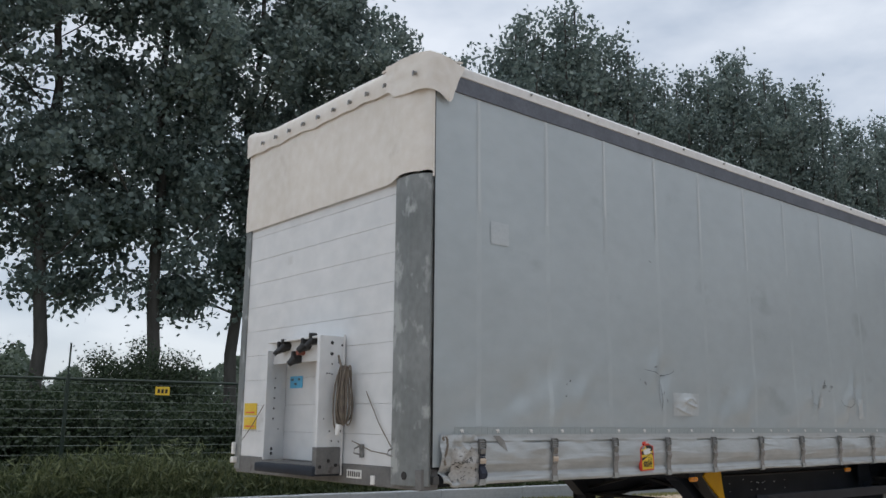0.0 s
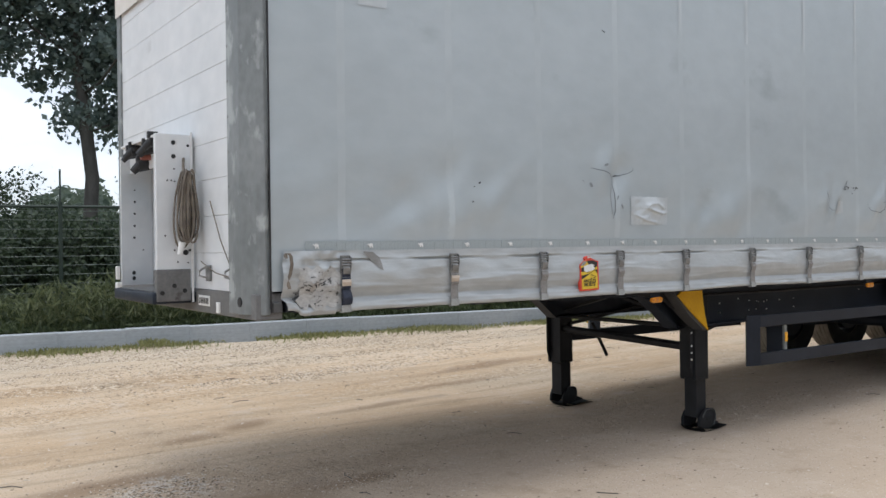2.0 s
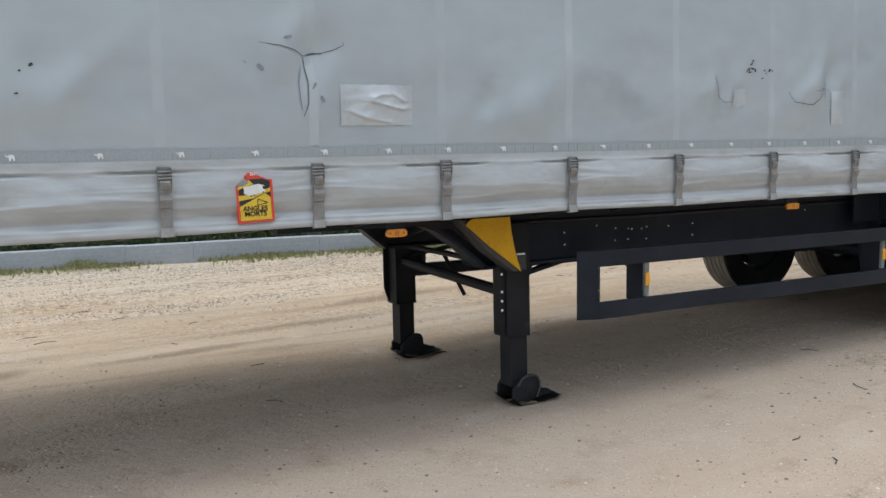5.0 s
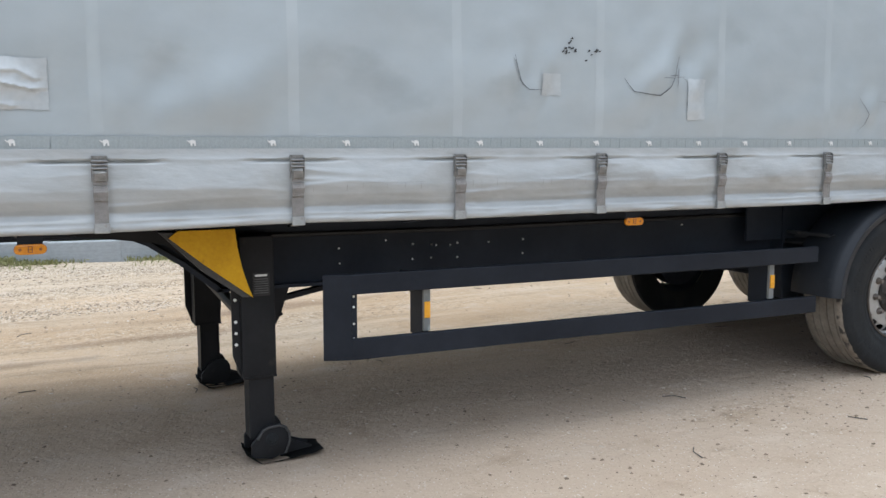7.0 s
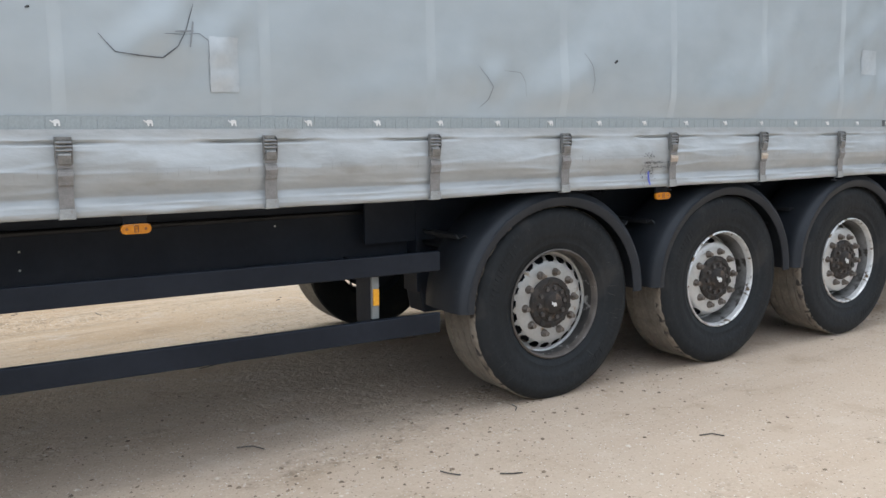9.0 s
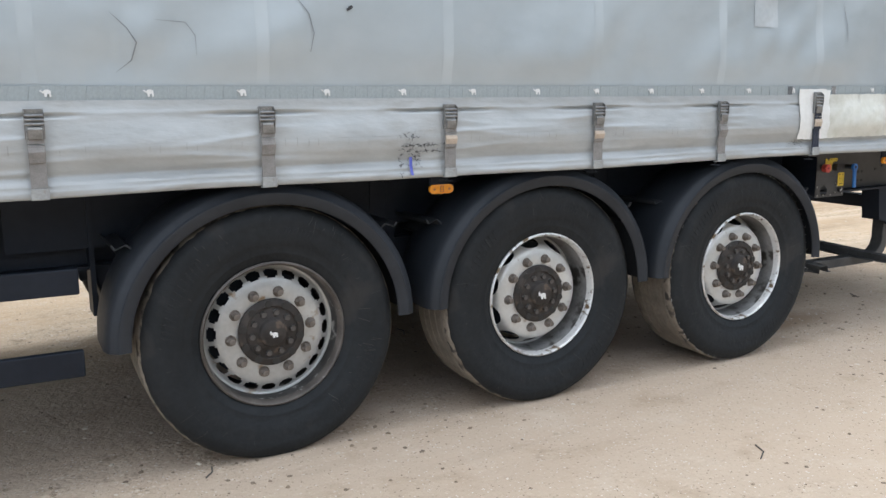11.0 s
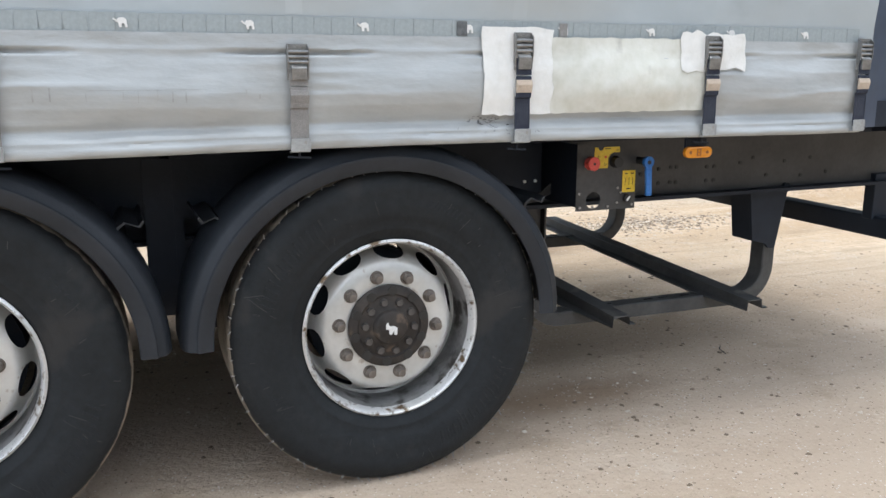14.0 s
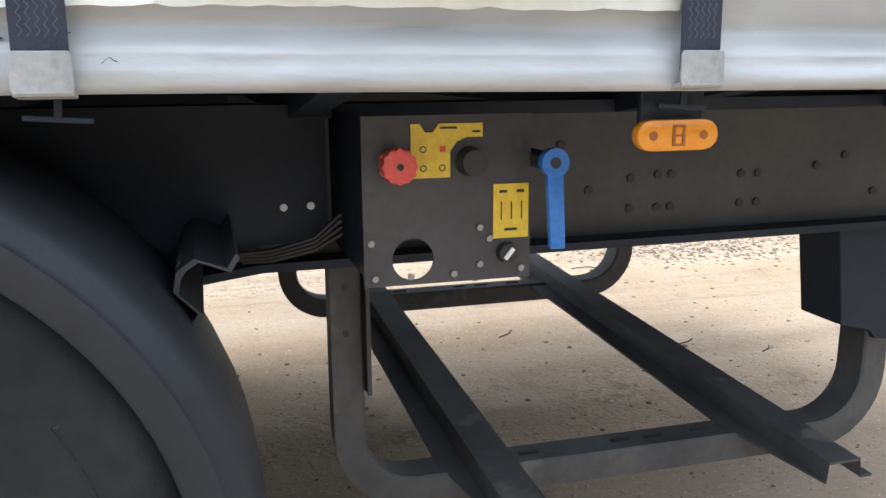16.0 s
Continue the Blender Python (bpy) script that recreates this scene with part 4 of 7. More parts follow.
def build_side():
    bm = bmesh.new()
    sheet(bm, span(0.03, 12.5, 0.045), span(1.40, 2.3, 0.04) + span(2.3, 3.85, 0.09)[1:], curtain_y)
    part("curtain", bm, M_CURTAIN, trailer, "sagging silver-grey side curtain with scratches and glued patches", 80)
    bm = bmesh.new()
    sheet(bm, span(12.5, REAR, 0.1), span(1.1, 3.85, 0.1), lambda x, z: 0.01 + 0.05 * smooth_step(12.5, 12.7, x))
    part("curtain_end", bm, M_NAVYTARP, trailer, "navy end section of the side curtain", 80)
    zs = [z for z, _ in SKIRT][::-1]
    fine = [zs[0]]
    for a, b in zip(zs, zs[1:]):
        fine += span(a, b, 0.006)[1:]
    xs = span(0.08, 0.5, 0.010)[:-1] + span(0.5, 12.46, 0.022)

    def flap(x, z):
        """The loose front edge of the hem leans and frays."""
        edge = 0.014 * smooth_step(1.33, 1.41, z) + 0.03 * smooth_step(1.19, 1.09, z) + 0.006 * nz(z * 22, 3)
        return x + edge * smooth_step(0.3, 0.08, x)
    drop = [0.008 * nz(x * 1.1, 7.7) - (0.012 if 0.15 < x < 0.4 else 0) for x in xs]
    bm = bmesh.new()
    g = []
    for x, dz in zip(xs, drop):
        cut = 0.02 * smooth_step(0.20, 0.10, x)
        g.append([bm.verts.new((flap(x, z), skirt_y(x, z), z + (dz + cut) * smooth_step(1.25, 1.1, z))) for z in fine])
    for a, b in zip(g, g[1:]):
        for j in range(len(fine) - 1):
            bm.faces.new((a[j], b[j], b[j + 1], a[j + 1]))
    edge = sheet(bmesh.new(), span(0.032, 0.13, 0.014), span(1.21, 1.41, 0.02), lambda x, z: 0.003 + 0.004 * nz(x * 20, z * 7, 3))
    part("curtain_edge", edge, M_CURTAIN, trailer, "", 80)
    part("curtain_skirt", bm, M_SKIRT, trailer, "shiny wrinkled lower hem of the curtain with dirt in its folds", 80)
    rng = random.Random(31)
    for a, b in zip(STRAPS[5:13], STRAPS[6:14]):
        x = a + 0.07
        while x < b - 0.08:
            if rng.random() < 0.6:
                low, wide = 1.232 + rng.uniform(-0.004, 0.008), rng.choice((0.0015, 0.002, 0.004))
                bm = sheet(bmesh.new(), [x, x + wide], span(low, low + rng.uniform(0.018, 0.036), 0.006), lambda px, z: skirt_y(px, z) - 0.0018)
                part("printed_mark", bm, M_PRINT, trailer, "", 80)
            x += 0.034 + 0.014 * rng.random()
        u = rng.uniform(a + 0.1, b - 0.4)
        bm = sheet(bmesh.new(), span(u, u + 0.28, 0.02), [1.263, 1.2645], lambda px, z: skirt_y(px, z) - 0.0018)
        part("printed_line", bm, M_PRINT, trailer, "", 80)
    for x in STRAPS[:-1]:
        bm = bmesh.new()
        sheet(bm, [x - 0.024, x, x + 0.024], span(1.47, 2.3, 0.02) + span(2.3, 3.82, 0.045)[1:], lambda px, z: curtain_y(px, z) - 0.0009)
        part("weld_seam", bm, M_WELD, trailer, "", 80)
        low = 3.0 + 0.25 * nz(x * 3, 1.7)
        bm = sheet(bmesh.new(), [x - 0.012, x + 0.012], span(low, 3.82, 0.045), lambda px, z: curtain_y(px, z) - 0.0030)
        part("weld_scuff", bm, M_WELD_TOP, trailer, "", 80)
    # printed band of small grey squares, with the pale maker's emblems
    x, rng = 0.22, random.Random(8)
    squares = [mesh_of(prism(bmesh.new(), [(0, -0.025), (w, -0.025), (w, 0.025), (0, 0.025)], "y", 0.0, 0.001), "tape_square", M_TAPE) for w in (0.050, 0.055, 0.060, 0.065)]
    while x < 12.4:
        k = rng.randrange(4)
        again("tape_square", squares[k], trailer, x, min(curtain_y(x + 0.03, 1.44), curtain_y(x + 0.03, 1.46)) - 0.007, 1.439)
        x += 0.0513 + 0.005 * k
    shape = [(-0.020, 0.006), (-0.016, 0.010), (-0.010, 0.004), (-0.004, 0.010), (0.008, 0.011), (0.015, 0.006), (0.017, -0.014), (0.011, -0.014), (0.009, -0.004), (0.003, -0.005), (0.002, -0.014), (-0.004, -0.014), (-0.006, -0.002), (-0.012, 0.000), (-0.016, 0.004)]
    bm = bmesh.new()
    prism(bm, shape, "y", -0.0008, 0.0008)
    emblem = mesh_of(bm, "emblem", M_PAPER)
    for x, w, m in ((10.82, 0.017, M_DARKTAPE), (11.17, 0.014, M_SMEAR)):
        dark = mesh_of(bx((-w, -0.001, -0.022), (w, 0.0, 0.020)), "dark_square", m)
        again("dark_square", dark, trailer, x, curtain_y(x, 1.44) - 0.0095, 1.44, label="grimy dark square of tape")
    for n in range(1, 38):
        x = 3.25 + 0.33 * (n - 10)
        again("emblem", emblem, trailer, x, curtain_y(x, 1.44) - 0.0095, 1.44)


def strap_parts():
    """Webbing strap with over-centre buckle; local origin at the buckle's top, y towards the curtain."""
    w = 0.026
    bm = bmesh.new()
    for z0, z1, y0, y1 in ((-0.07, -0.115, -0.016, -0.018), (-0.175, -0.285, -0.010, -0.012)):
        prism(bm, [(y0 - 0.0015, z0), (y1 - 0.0015, z1), (y1 + 0.0015, z1), (y0 + 0.0015, z0)], "x", -w, w)
    prism(bm, [(-0.020, -0.118), (-0.026, -0.140), (-0.020, -0.178), (-0.014, -0.178), (-0.014, -0.118)], "x", -w, w, 0.002)
    web = bm
    bm = bmesh.new()
    for s in (-1, 1):
        prism(bm, [(-0.004, 0.0), (-0.022, -0.012), (-0.024, -0.05), (-0.014, -0.10), (-0.006, -0.10)], "x", s * 0.029 - 0.0015, s * 0.029 + 0.0015)
    box(bm, (-0.028, -0.006, -0.03), (0.028, -0.002, 0.0), 0.001)
    for z in (-0.022, -0.036, -0.05):
        cyl(bm, (-0.029, -0.016, z), (0.029, -0.016, z), 0.0055, None, 8)
    for s in (-1, 1):
        cyl(bm, (s * 0.013, -0.006, -0.012), (s * 0.013, -0.010, -0.012), 0.005, None, 8)
    prism(bm, [(-0.018, -0.058), (-0.028, -0.066), (-0.026, -0.10), (-0.016, -0.10)], "x", -0.022, 0.022, 0.002)
    buckle = bm
    bm = bmesh.new()
    prism(bm, [(-0.024, -0.128), (-0.029, -0.142), (-0.022, -0.165), (-0.018, -0.165), (-0.018, -0.128)], "x", -w - 0.001, w + 0.001, 0.002)
    tail = bm
    bm = bmesh.new()
    prism(bm, [(-0.026, -0.264), (0.026, -0.264), (0.0285, -0.268), (0.029, -0.297), (0.027, -0.301), (-0.027, -0.301), (-0.029, -0.297), (-0.0285, -0.268)], "y", -0.020, -0.016, 0.001)
    prism(bm, [(-0.020, -0.296), (-0.017, -0.303), (0.010, -0.306), (0.010, -0.300), (-0.013, -0.297)], "x", -0.028, 0.028, 0.001)
    hook = bm
    return web, buckle, tail, hook


def build_straps():
    web, buckle, tail, hook = strap_parts()
    me_web, me_b, me_t, me_h = mesh_of(web, "strap", M_WEB), mesh_of(buckle, "buckle", M_STEEL), mesh_of(tail, "strap_end", M_WEBTAN), mesh_of(hook, "hook", M_CLIP)
    me_grey = me_t.copy()
    me_grey.materials[0] = M_WEB
    me_navy = me_web.copy()
    me_navy.materials[0] = M_WEBNAVY
    me_loop = mesh_of(prism(bmesh.new(), [(-0.012, -0.175), (-0.040, -0.225), (-0.030, -0.262), (-0.012, -0.25)], "x", -0.024, 0.03, 0.006), "loose_loop", M_WEBNAVY)
    bm = bmesh.new()
    zig = []
    for k in range(13):
        px, z = 0.0022 if k % 2 else -0.0022, -0.192 - 0.005 * k
        y = -0.0122 + (z + 0.175) * 0.018
        zig.append([bm.verts.new((px + s * 0.0005, y, z)) for s in (-1, 1)])
    for p, q in zip(zig, zig[1:]):
        bm.faces.new((p[0], p[1], q[1], q[0]))
    me_stitch = mesh_of(bm, "stitching", M_STITCH)
    bm = bmesh.new()
    box(bm, (-0.034, -0.002, -0.003), (0.034, 0.006, 0.003), 0.001)
    box(bm, (-0.004, -0.002, 0.002), (0.004, 0.004, 0.045), 0.001)
    me_bar = mesh_of(bm, "hem_hook", M_BLACK)
    for x in STRAPS[11:16]:
        again("hem_hook", me_bar, trailer, x + 0.004, 0.014, 1.066, 0, 4)
    for i, x in enumerate(STRAPS):
        navy = i in (0, 14, 15, 16)
        y = min(-0.012, skirt_y(x, 1.30) - 0.004)
        top = 1.388 if i < 14 else 1.43
        st = again("strap", me_navy if navy else me_web, trailer, x, y, top, 0, 0, 0, "navy webbing strap" if navy else "grey webbing strap")
        st.scale = (1, 1, 1 if i < 14 else 1.12)
        again("buckle", me_b, st, label="steel buckle")
        again("strap_end", me_t if navy or i in (1, 11, 12) else me_grey, st)
        again("hook", me_h, st)
        if navy:
            if i == 0:
                again("loose_loop", me_loop, st)
            else:
                for px in (-0.016, -0.008, 0.0, 0.008, 0.016):
                    again("stitching", me_stitch, st, px, label="faint zigzag stitching")


def ribbon(pts, w, y=-0.010, t=0.0015):
    """A thin strip that follows points of the curtain."""
    bm = bmesh.new()
    pts = [Vector((x, 0, z)) for x, z in pts]
    fine = []
    for a, b in zip(pts, pts[1:]):
        for k in range(4):
            fine.append(a.lerp(b, k / 4))
    fine.append(pts[-1])
    n = len(fine)
    L, R = [], []
    for i, p in enumerate(fine):
        d = (fine[min(i + 1, n - 1)] - fine[max(i - 1, 0)]).normalized()
        s = Vector((-d.z, 0, d.x)) * w * (0.35 + 0.65 * math.sin(math.pi * (i + 0.6) / (n + 0.2))) * (1 + 0.3 * nz(i * 1.7, w * 90))
        for lst, q in ((L, p + s), (R, p - s)):
            lst.append(bm.verts.new((q.x, curtain_y(q.x, q.z) + y + 0.006, q.z)))
    for i in range(n - 1):
        bm.faces.new((L[i], L[i + 1], R[i + 1], R[i]))
    return bm


def patch(name, x0, x1, z0, z1, m, label, skirt=False, rough=0.004, bulge=0.0, off=0.004, ridges=()):
    bm = bmesh.new()
    step = 0.006 if ridges else 0.02
    xs, zs = span(x0, x1, step), span(z0, z1, step)

    def fy(x, z):
        base = min(skirt_y(x, z), -0.009) if skirt else curtain_y(x, z)
        u, v = (x - x0) / (x1 - x0), (z - z0) / (z1 - z0)
        for line, tall, above, below in ridges:
            best = 9.0, 0.0, 0.0
            for (a, b), (c, d) in zip(line, line[1:]):
                px, pz, qx, qz = a * (x1 - x0), b * (z1 - z0), (c - a) * (x1 - x0), (d - b) * (z1 - z0)
                t = min(1, max(0, ((x - x0 - px) * qx + (z - z0 - pz) * qz) / (qx * qx + qz * qz)))
                dx, dz = x - x0 - px - t * qx, z - z0 - pz - t * qz
                best = min(best, (math.hypot(dx, dz), dz, t))
            base -= tall * math.exp(-best[0] / (above if best[1] > 0 else below))
        return base - off - bulge * math.sin(math.pi * u) * math.sin(math.pi * v) * (0.5 + nz(x * 9 + z * 6, z * 22 - x * 7))
    g = [[bm.verts.new((x + rough * nz(z * 30, x * 5) * (i in (0, len(xs) - 1)), fy(x, z), z + rough * nz(x * 30, z * 5) * (j in (0, len(zs) - 1)))) for j, z in enumerate(zs)] for i, x in enumerate(xs)]
    for i in range(len(xs) - 1):
        for j in range(len(zs) - 1):
            bm.faces.new((g[i][j], g[i + 1][j], g[i + 1][j + 1], g[i][j + 1]))
    return part(name, bm, m, trailer, label, 80)


def black_flakes(seed, left, right, clusters, label, size=1.0):
    """Short ragged strokes of grime that follow the hem."""
    rng = random.Random(seed)
    bm = bmesh.new()
    for cx, cz, wx, wz, count, up in clusters:
        for k in range(count):
            x, z, turn = rng.gauss(cx, wx), rng.gauss(cz, wz), rng.uniform(-0.5, 0.5) * up + (1.57 if up > 2 else 0)
            if not left < x < right:
                continue
            wide, rows = size * rng.uniform(0.0006, 0.0030), []
            for j in range(5):
                w = wide * (0.25, 1.0, 0.7, 1.1, 0.2)[j] * rng.uniform(0.7, 1.3)
                rows.append([bm.verts.new((x - s * w * math.sin(turn), skirt_y(x, z + s * w) - 0.006, z + s * w * math.cos(turn))) for s in (-1, 1)])
                turn += rng.uniform(-0.7, 0.7)
                x, z = x + size * 0.007 * math.cos(turn), z + size * 0.007 * math.sin(turn)
            for p, q in zip(rows, rows[1:]):
                bm.faces.new((p[0], p[1], q[1], q[0]))
    return tagged(part("black_grime", bm, M_BLACKMARK, trailer), label, "", "", "stuff")


def build_marks():
    patch("patch", 0.557, 0.737, 2.749, 2.915, M_PATCH, "pale square repair patch", bulge=0.004)
    patch("patch", 2.68, 3.06, 1.562, 1.755, M_PATCH, "pale oblong repair patch with creases", bulge=0.008, ridges=(([(0.42, 0.66), (0.55, 0.74), (0.72, 0.76), (0.88, 0.58)], 0.010, 0.014, 0.004), ([(0.43, 0.57), (0.65, 0.47), (0.88, 0.38)], 0.016, 0.022, 0.0035), ([(0.14, 0.32), (0.36, 0.16), (0.66, 0.06)], 0.011, 0.016, 0.0035)))
    patch("patch", 5.24, 5.35, 1.67, 1.775, M_PATCH, "small pale repair patch", bulge=0.010)
    patch("patch", 6.137, 6.255, 1.56, 1.776, M_PATCH, "pale repair patch", bulge=0.012)
    patch("patch", 10.53, 10.70, 1.76, 1.92, M_PATCH, "pale repair patch", bulge=0.006)
    patch("white_patch", 10.885, 11.125, 1.178, 1.445, M_WHITE_PATCH, "torn white repair tape behind a strap", True, 0.010, 0.004, 0.006)
    patch("cream_patch", 11.10, 11.72, 1.18, 1.418, M_CREAM_PATCH, "wrinkled cream repair sheet", True, 0.006, 0.006)
    patch("white_patch", 11.615, 11.885, 1.315, 1.44, M_WHITE_PATCH, "torn white repair tape behind a strap", True, 0.016, 0.004, 0.009)
    patch("grimy_patch", 0.17, 0.42, 1.12, 1.32, M_STAIN, "scuffed tarpaulin with black grime", True, 0.05, 0.0, 0.003)
    black_flakes(17, 0.13, 0.405, ((0.32, 1.24, 0.07, 0.020, 30, 0.4), (0.162, 1.165, 0.004, 0.030, 10, 2.5), (0.279, 1.148, 0.006, 0.025, 12, 2.5), (0.225, 1.225, 0.02, 0.03, 9, 1.0)), "flaking black grime on the torn hem")
    black_flakes(23, 8.42, 8.72, ((8.61, 1.222, 0.05, 0.0025, 60, 0.1), (8.55, 1.262, 0.022, 0.006, 22, 0.2), (8.58, 1.175, 0.014, 0.022, 50, 0.4), (8.505, 1.17, 0.006, 0.035, 26, 1.0), (8.66, 1.196, 0.04, 0.003, 26, 0.1), (8.548, 1.20, 0.003, 0.025, 24, 2.5)), "flaking black marks on the worn hem", 0.5)
    black_flakes(29, 10.80, 11.10, ((10.90, 1.158, 0.03, 0.010, 46, 0.4), (10.99, 1.135, 0.05, 0.012, 14, 0.4)), "black dirt below the white tape", 0.35)
    smear = [(0.559, 1.406), (0.60, 1.392), (0.636, 1.361), (0.655, 1.335), (0.669, 1.305)]
    bm, rows = bmesh.new(), []
    for k, (x, z) in enumerate(smear):
        w = (0.004, 0.017, 0.021, 0.012, 0.003)[k]
        rows.append([bm.verts.new((x + s * w, min(skirt_y(x + s * w, z), -0.012) - 0.006, z + s * w * 0.7)) for s in (-1, 0, 1)])
    for p, q in zip(rows, rows[1:]):
        for j in (0, 1):
            bm.faces.new((p[j], p[j + 1], q[j + 1], q[j]))
    part("smear", bm, M_SMEAR, trailer, "dull brown smear on the hem", 60)
    patch("blue_tape", 8.548, 8.561, 1.10, 1.175, M_BLUETAPE, "strip of blue tape", True, 0.004, 0.0, 0.010)
    cuts = [([(2.30, 1.935), (2.40, 1.92), (2.47, 1.90), (2.505, 1.88)], 0.004), ([(2.505, 1.88), (2.58, 1.893), (2.65, 1.91), (2.705, 1.935), (2.703, 1.95)], 0.003), ([(2.505, 1.88), (2.512, 1.82), (2.525, 1.76), (2.52, 1.66), (2.495, 1.60)], 0.005),
            ([(2.52, 1.886), (2.56, 1.895), (2.60, 1.894)], 0.006), ([(2.222, 1.85), (2.235, 1.84)], 0.003),
            ([(5.087, 1.857), (5.095, 1.80), (5.12, 1.74), (5.17, 1.695), (5.24, 1.695)], 0.0035), ([(5.725, 1.765), (5.78, 1.70), (5.86, 1.69), (5.955, 1.685), (6.01, 1.73), (6.05, 1.80), (6.083, 1.895)], 0.0045),
            ([(6.03, 1.775), (6.10, 1.785), (6.137, 1.76), (6.137, 1.56)], 0.002), ([(5.96, 1.775), (6.03, 1.775)], 0.002),
            ([(7.429, 1.709), (7.48, 1.66), (7.508, 1.61), (7.49, 1.55), (7.44, 1.511)], 0.0035), ([(7.58, 1.69), (7.68, 1.685), (7.712, 1.64), (7.712, 1.573)], 0.002), ([(8.085, 1.792), (8.135, 1.73), (8.155, 1.66), (8.138, 1.59)], 0.0035), ([(11.2, 1.9), (11.23, 1.78), (11.235, 1.7)], 0.003)]
    for pts, w in (([(2.495, 1.84), (2.478, 1.76), (2.482, 1.68), (2.49, 1.63)], 0.003), ([(2.545, 1.73), (2.565, 1.76)], 0.006), ([(2.585, 1.70), (2.60, 1.67)], 0.008), ([(2.29, 1.835), (2.315, 1.81)], 0.012), ([(2.41, 1.955), (2.45, 1.965)], 0.008), ([(5.08, 1.84), (5.105, 1.77), (5.14, 1.715)], 0.003), ([(6.06, 1.73), (6.08, 1.83)], 0.004), ([(6.00, 1.785), (6.08, 1.793)], 0.003)):
        part("crease_mark", ribbon(pts, w), M_CUT_FAINT, trailer)
    for pts, w in cuts:
        part("curtain_cut", ribbon(pts, w * 0.62), M_CUT if pts[0][0] < 7 else M_CUT_FAINT, trailer, "dark stitched tear in the curtain")
    marks = [([(8.29, 1.75), (8.315, 1.765)], 0.007), ([(1.36, 1.80), (1.375, 1.812)], 0.006), ([(1.32, 1.78), (1.33, 1.782)], 0.004), ([(1.30, 1.69), (1.315, 1.692)], 0.004), ([(2.42, 2.86), (2.45, 2.85)], 0.004)]
    rng = random.Random(41)
    for cx, cz, wx, wz, count in ((5.375, 1.89, 0.016, 0.014, 6), (5.395, 1.935, 0.008, 0.012, 4), (5.42, 1.89, 0.008, 0.008, 3), (5.525, 1.88, 0.014, 0.010, 4), (5.555, 1.902, 0.008, 0.006, 3), (5.483, 1.843, 0.004, 0.004, 1)):
        for k in range(count):
            x, z, a = rng.gauss(cx, wx), rng.gauss(cz, wz), rng.uniform(0.1, 1.1)
            marks.append(([(x, z), (x + 0.016 * math.cos(a), z + 0.016 * math.sin(a))], rng.uniform(0.002, 0.005)))
    for pts, w in marks:
        part("scuff", ribbon(pts, w), M_BLACKMARK, trailer, "black scuff mark")
    bm, rows = bmesh.new(), []
    for k, (x, z) in enumerate([(0.096, 1.378), (0.094, 1.392), (0.098, 1.404), (0.110, 1.404), (0.119, 1.388), (0.124, 1.345), (0.116, 1.294), (0.104, 1.263), (0.113, 1.222)]):
        y = -0.040 + 0.006 * math.sin(k * 1.1)
        rows.append([bm.verts.new((x + p, y + q, z)) for p, q in ((-0.009, 0.002), (0.0, -0.003), (0.009, 0.0), (0.0, 0.004))])
    for p, q in zip(rows, rows[1:]):
        for j in range(4):
            bm.faces.new((p[j], p[(j + 1) % 4], q[(j + 1) % 4], q[j]))
    part("rubber_scuff", bm, M_CABLE, trailer, "curled brown rubber strip", 60)


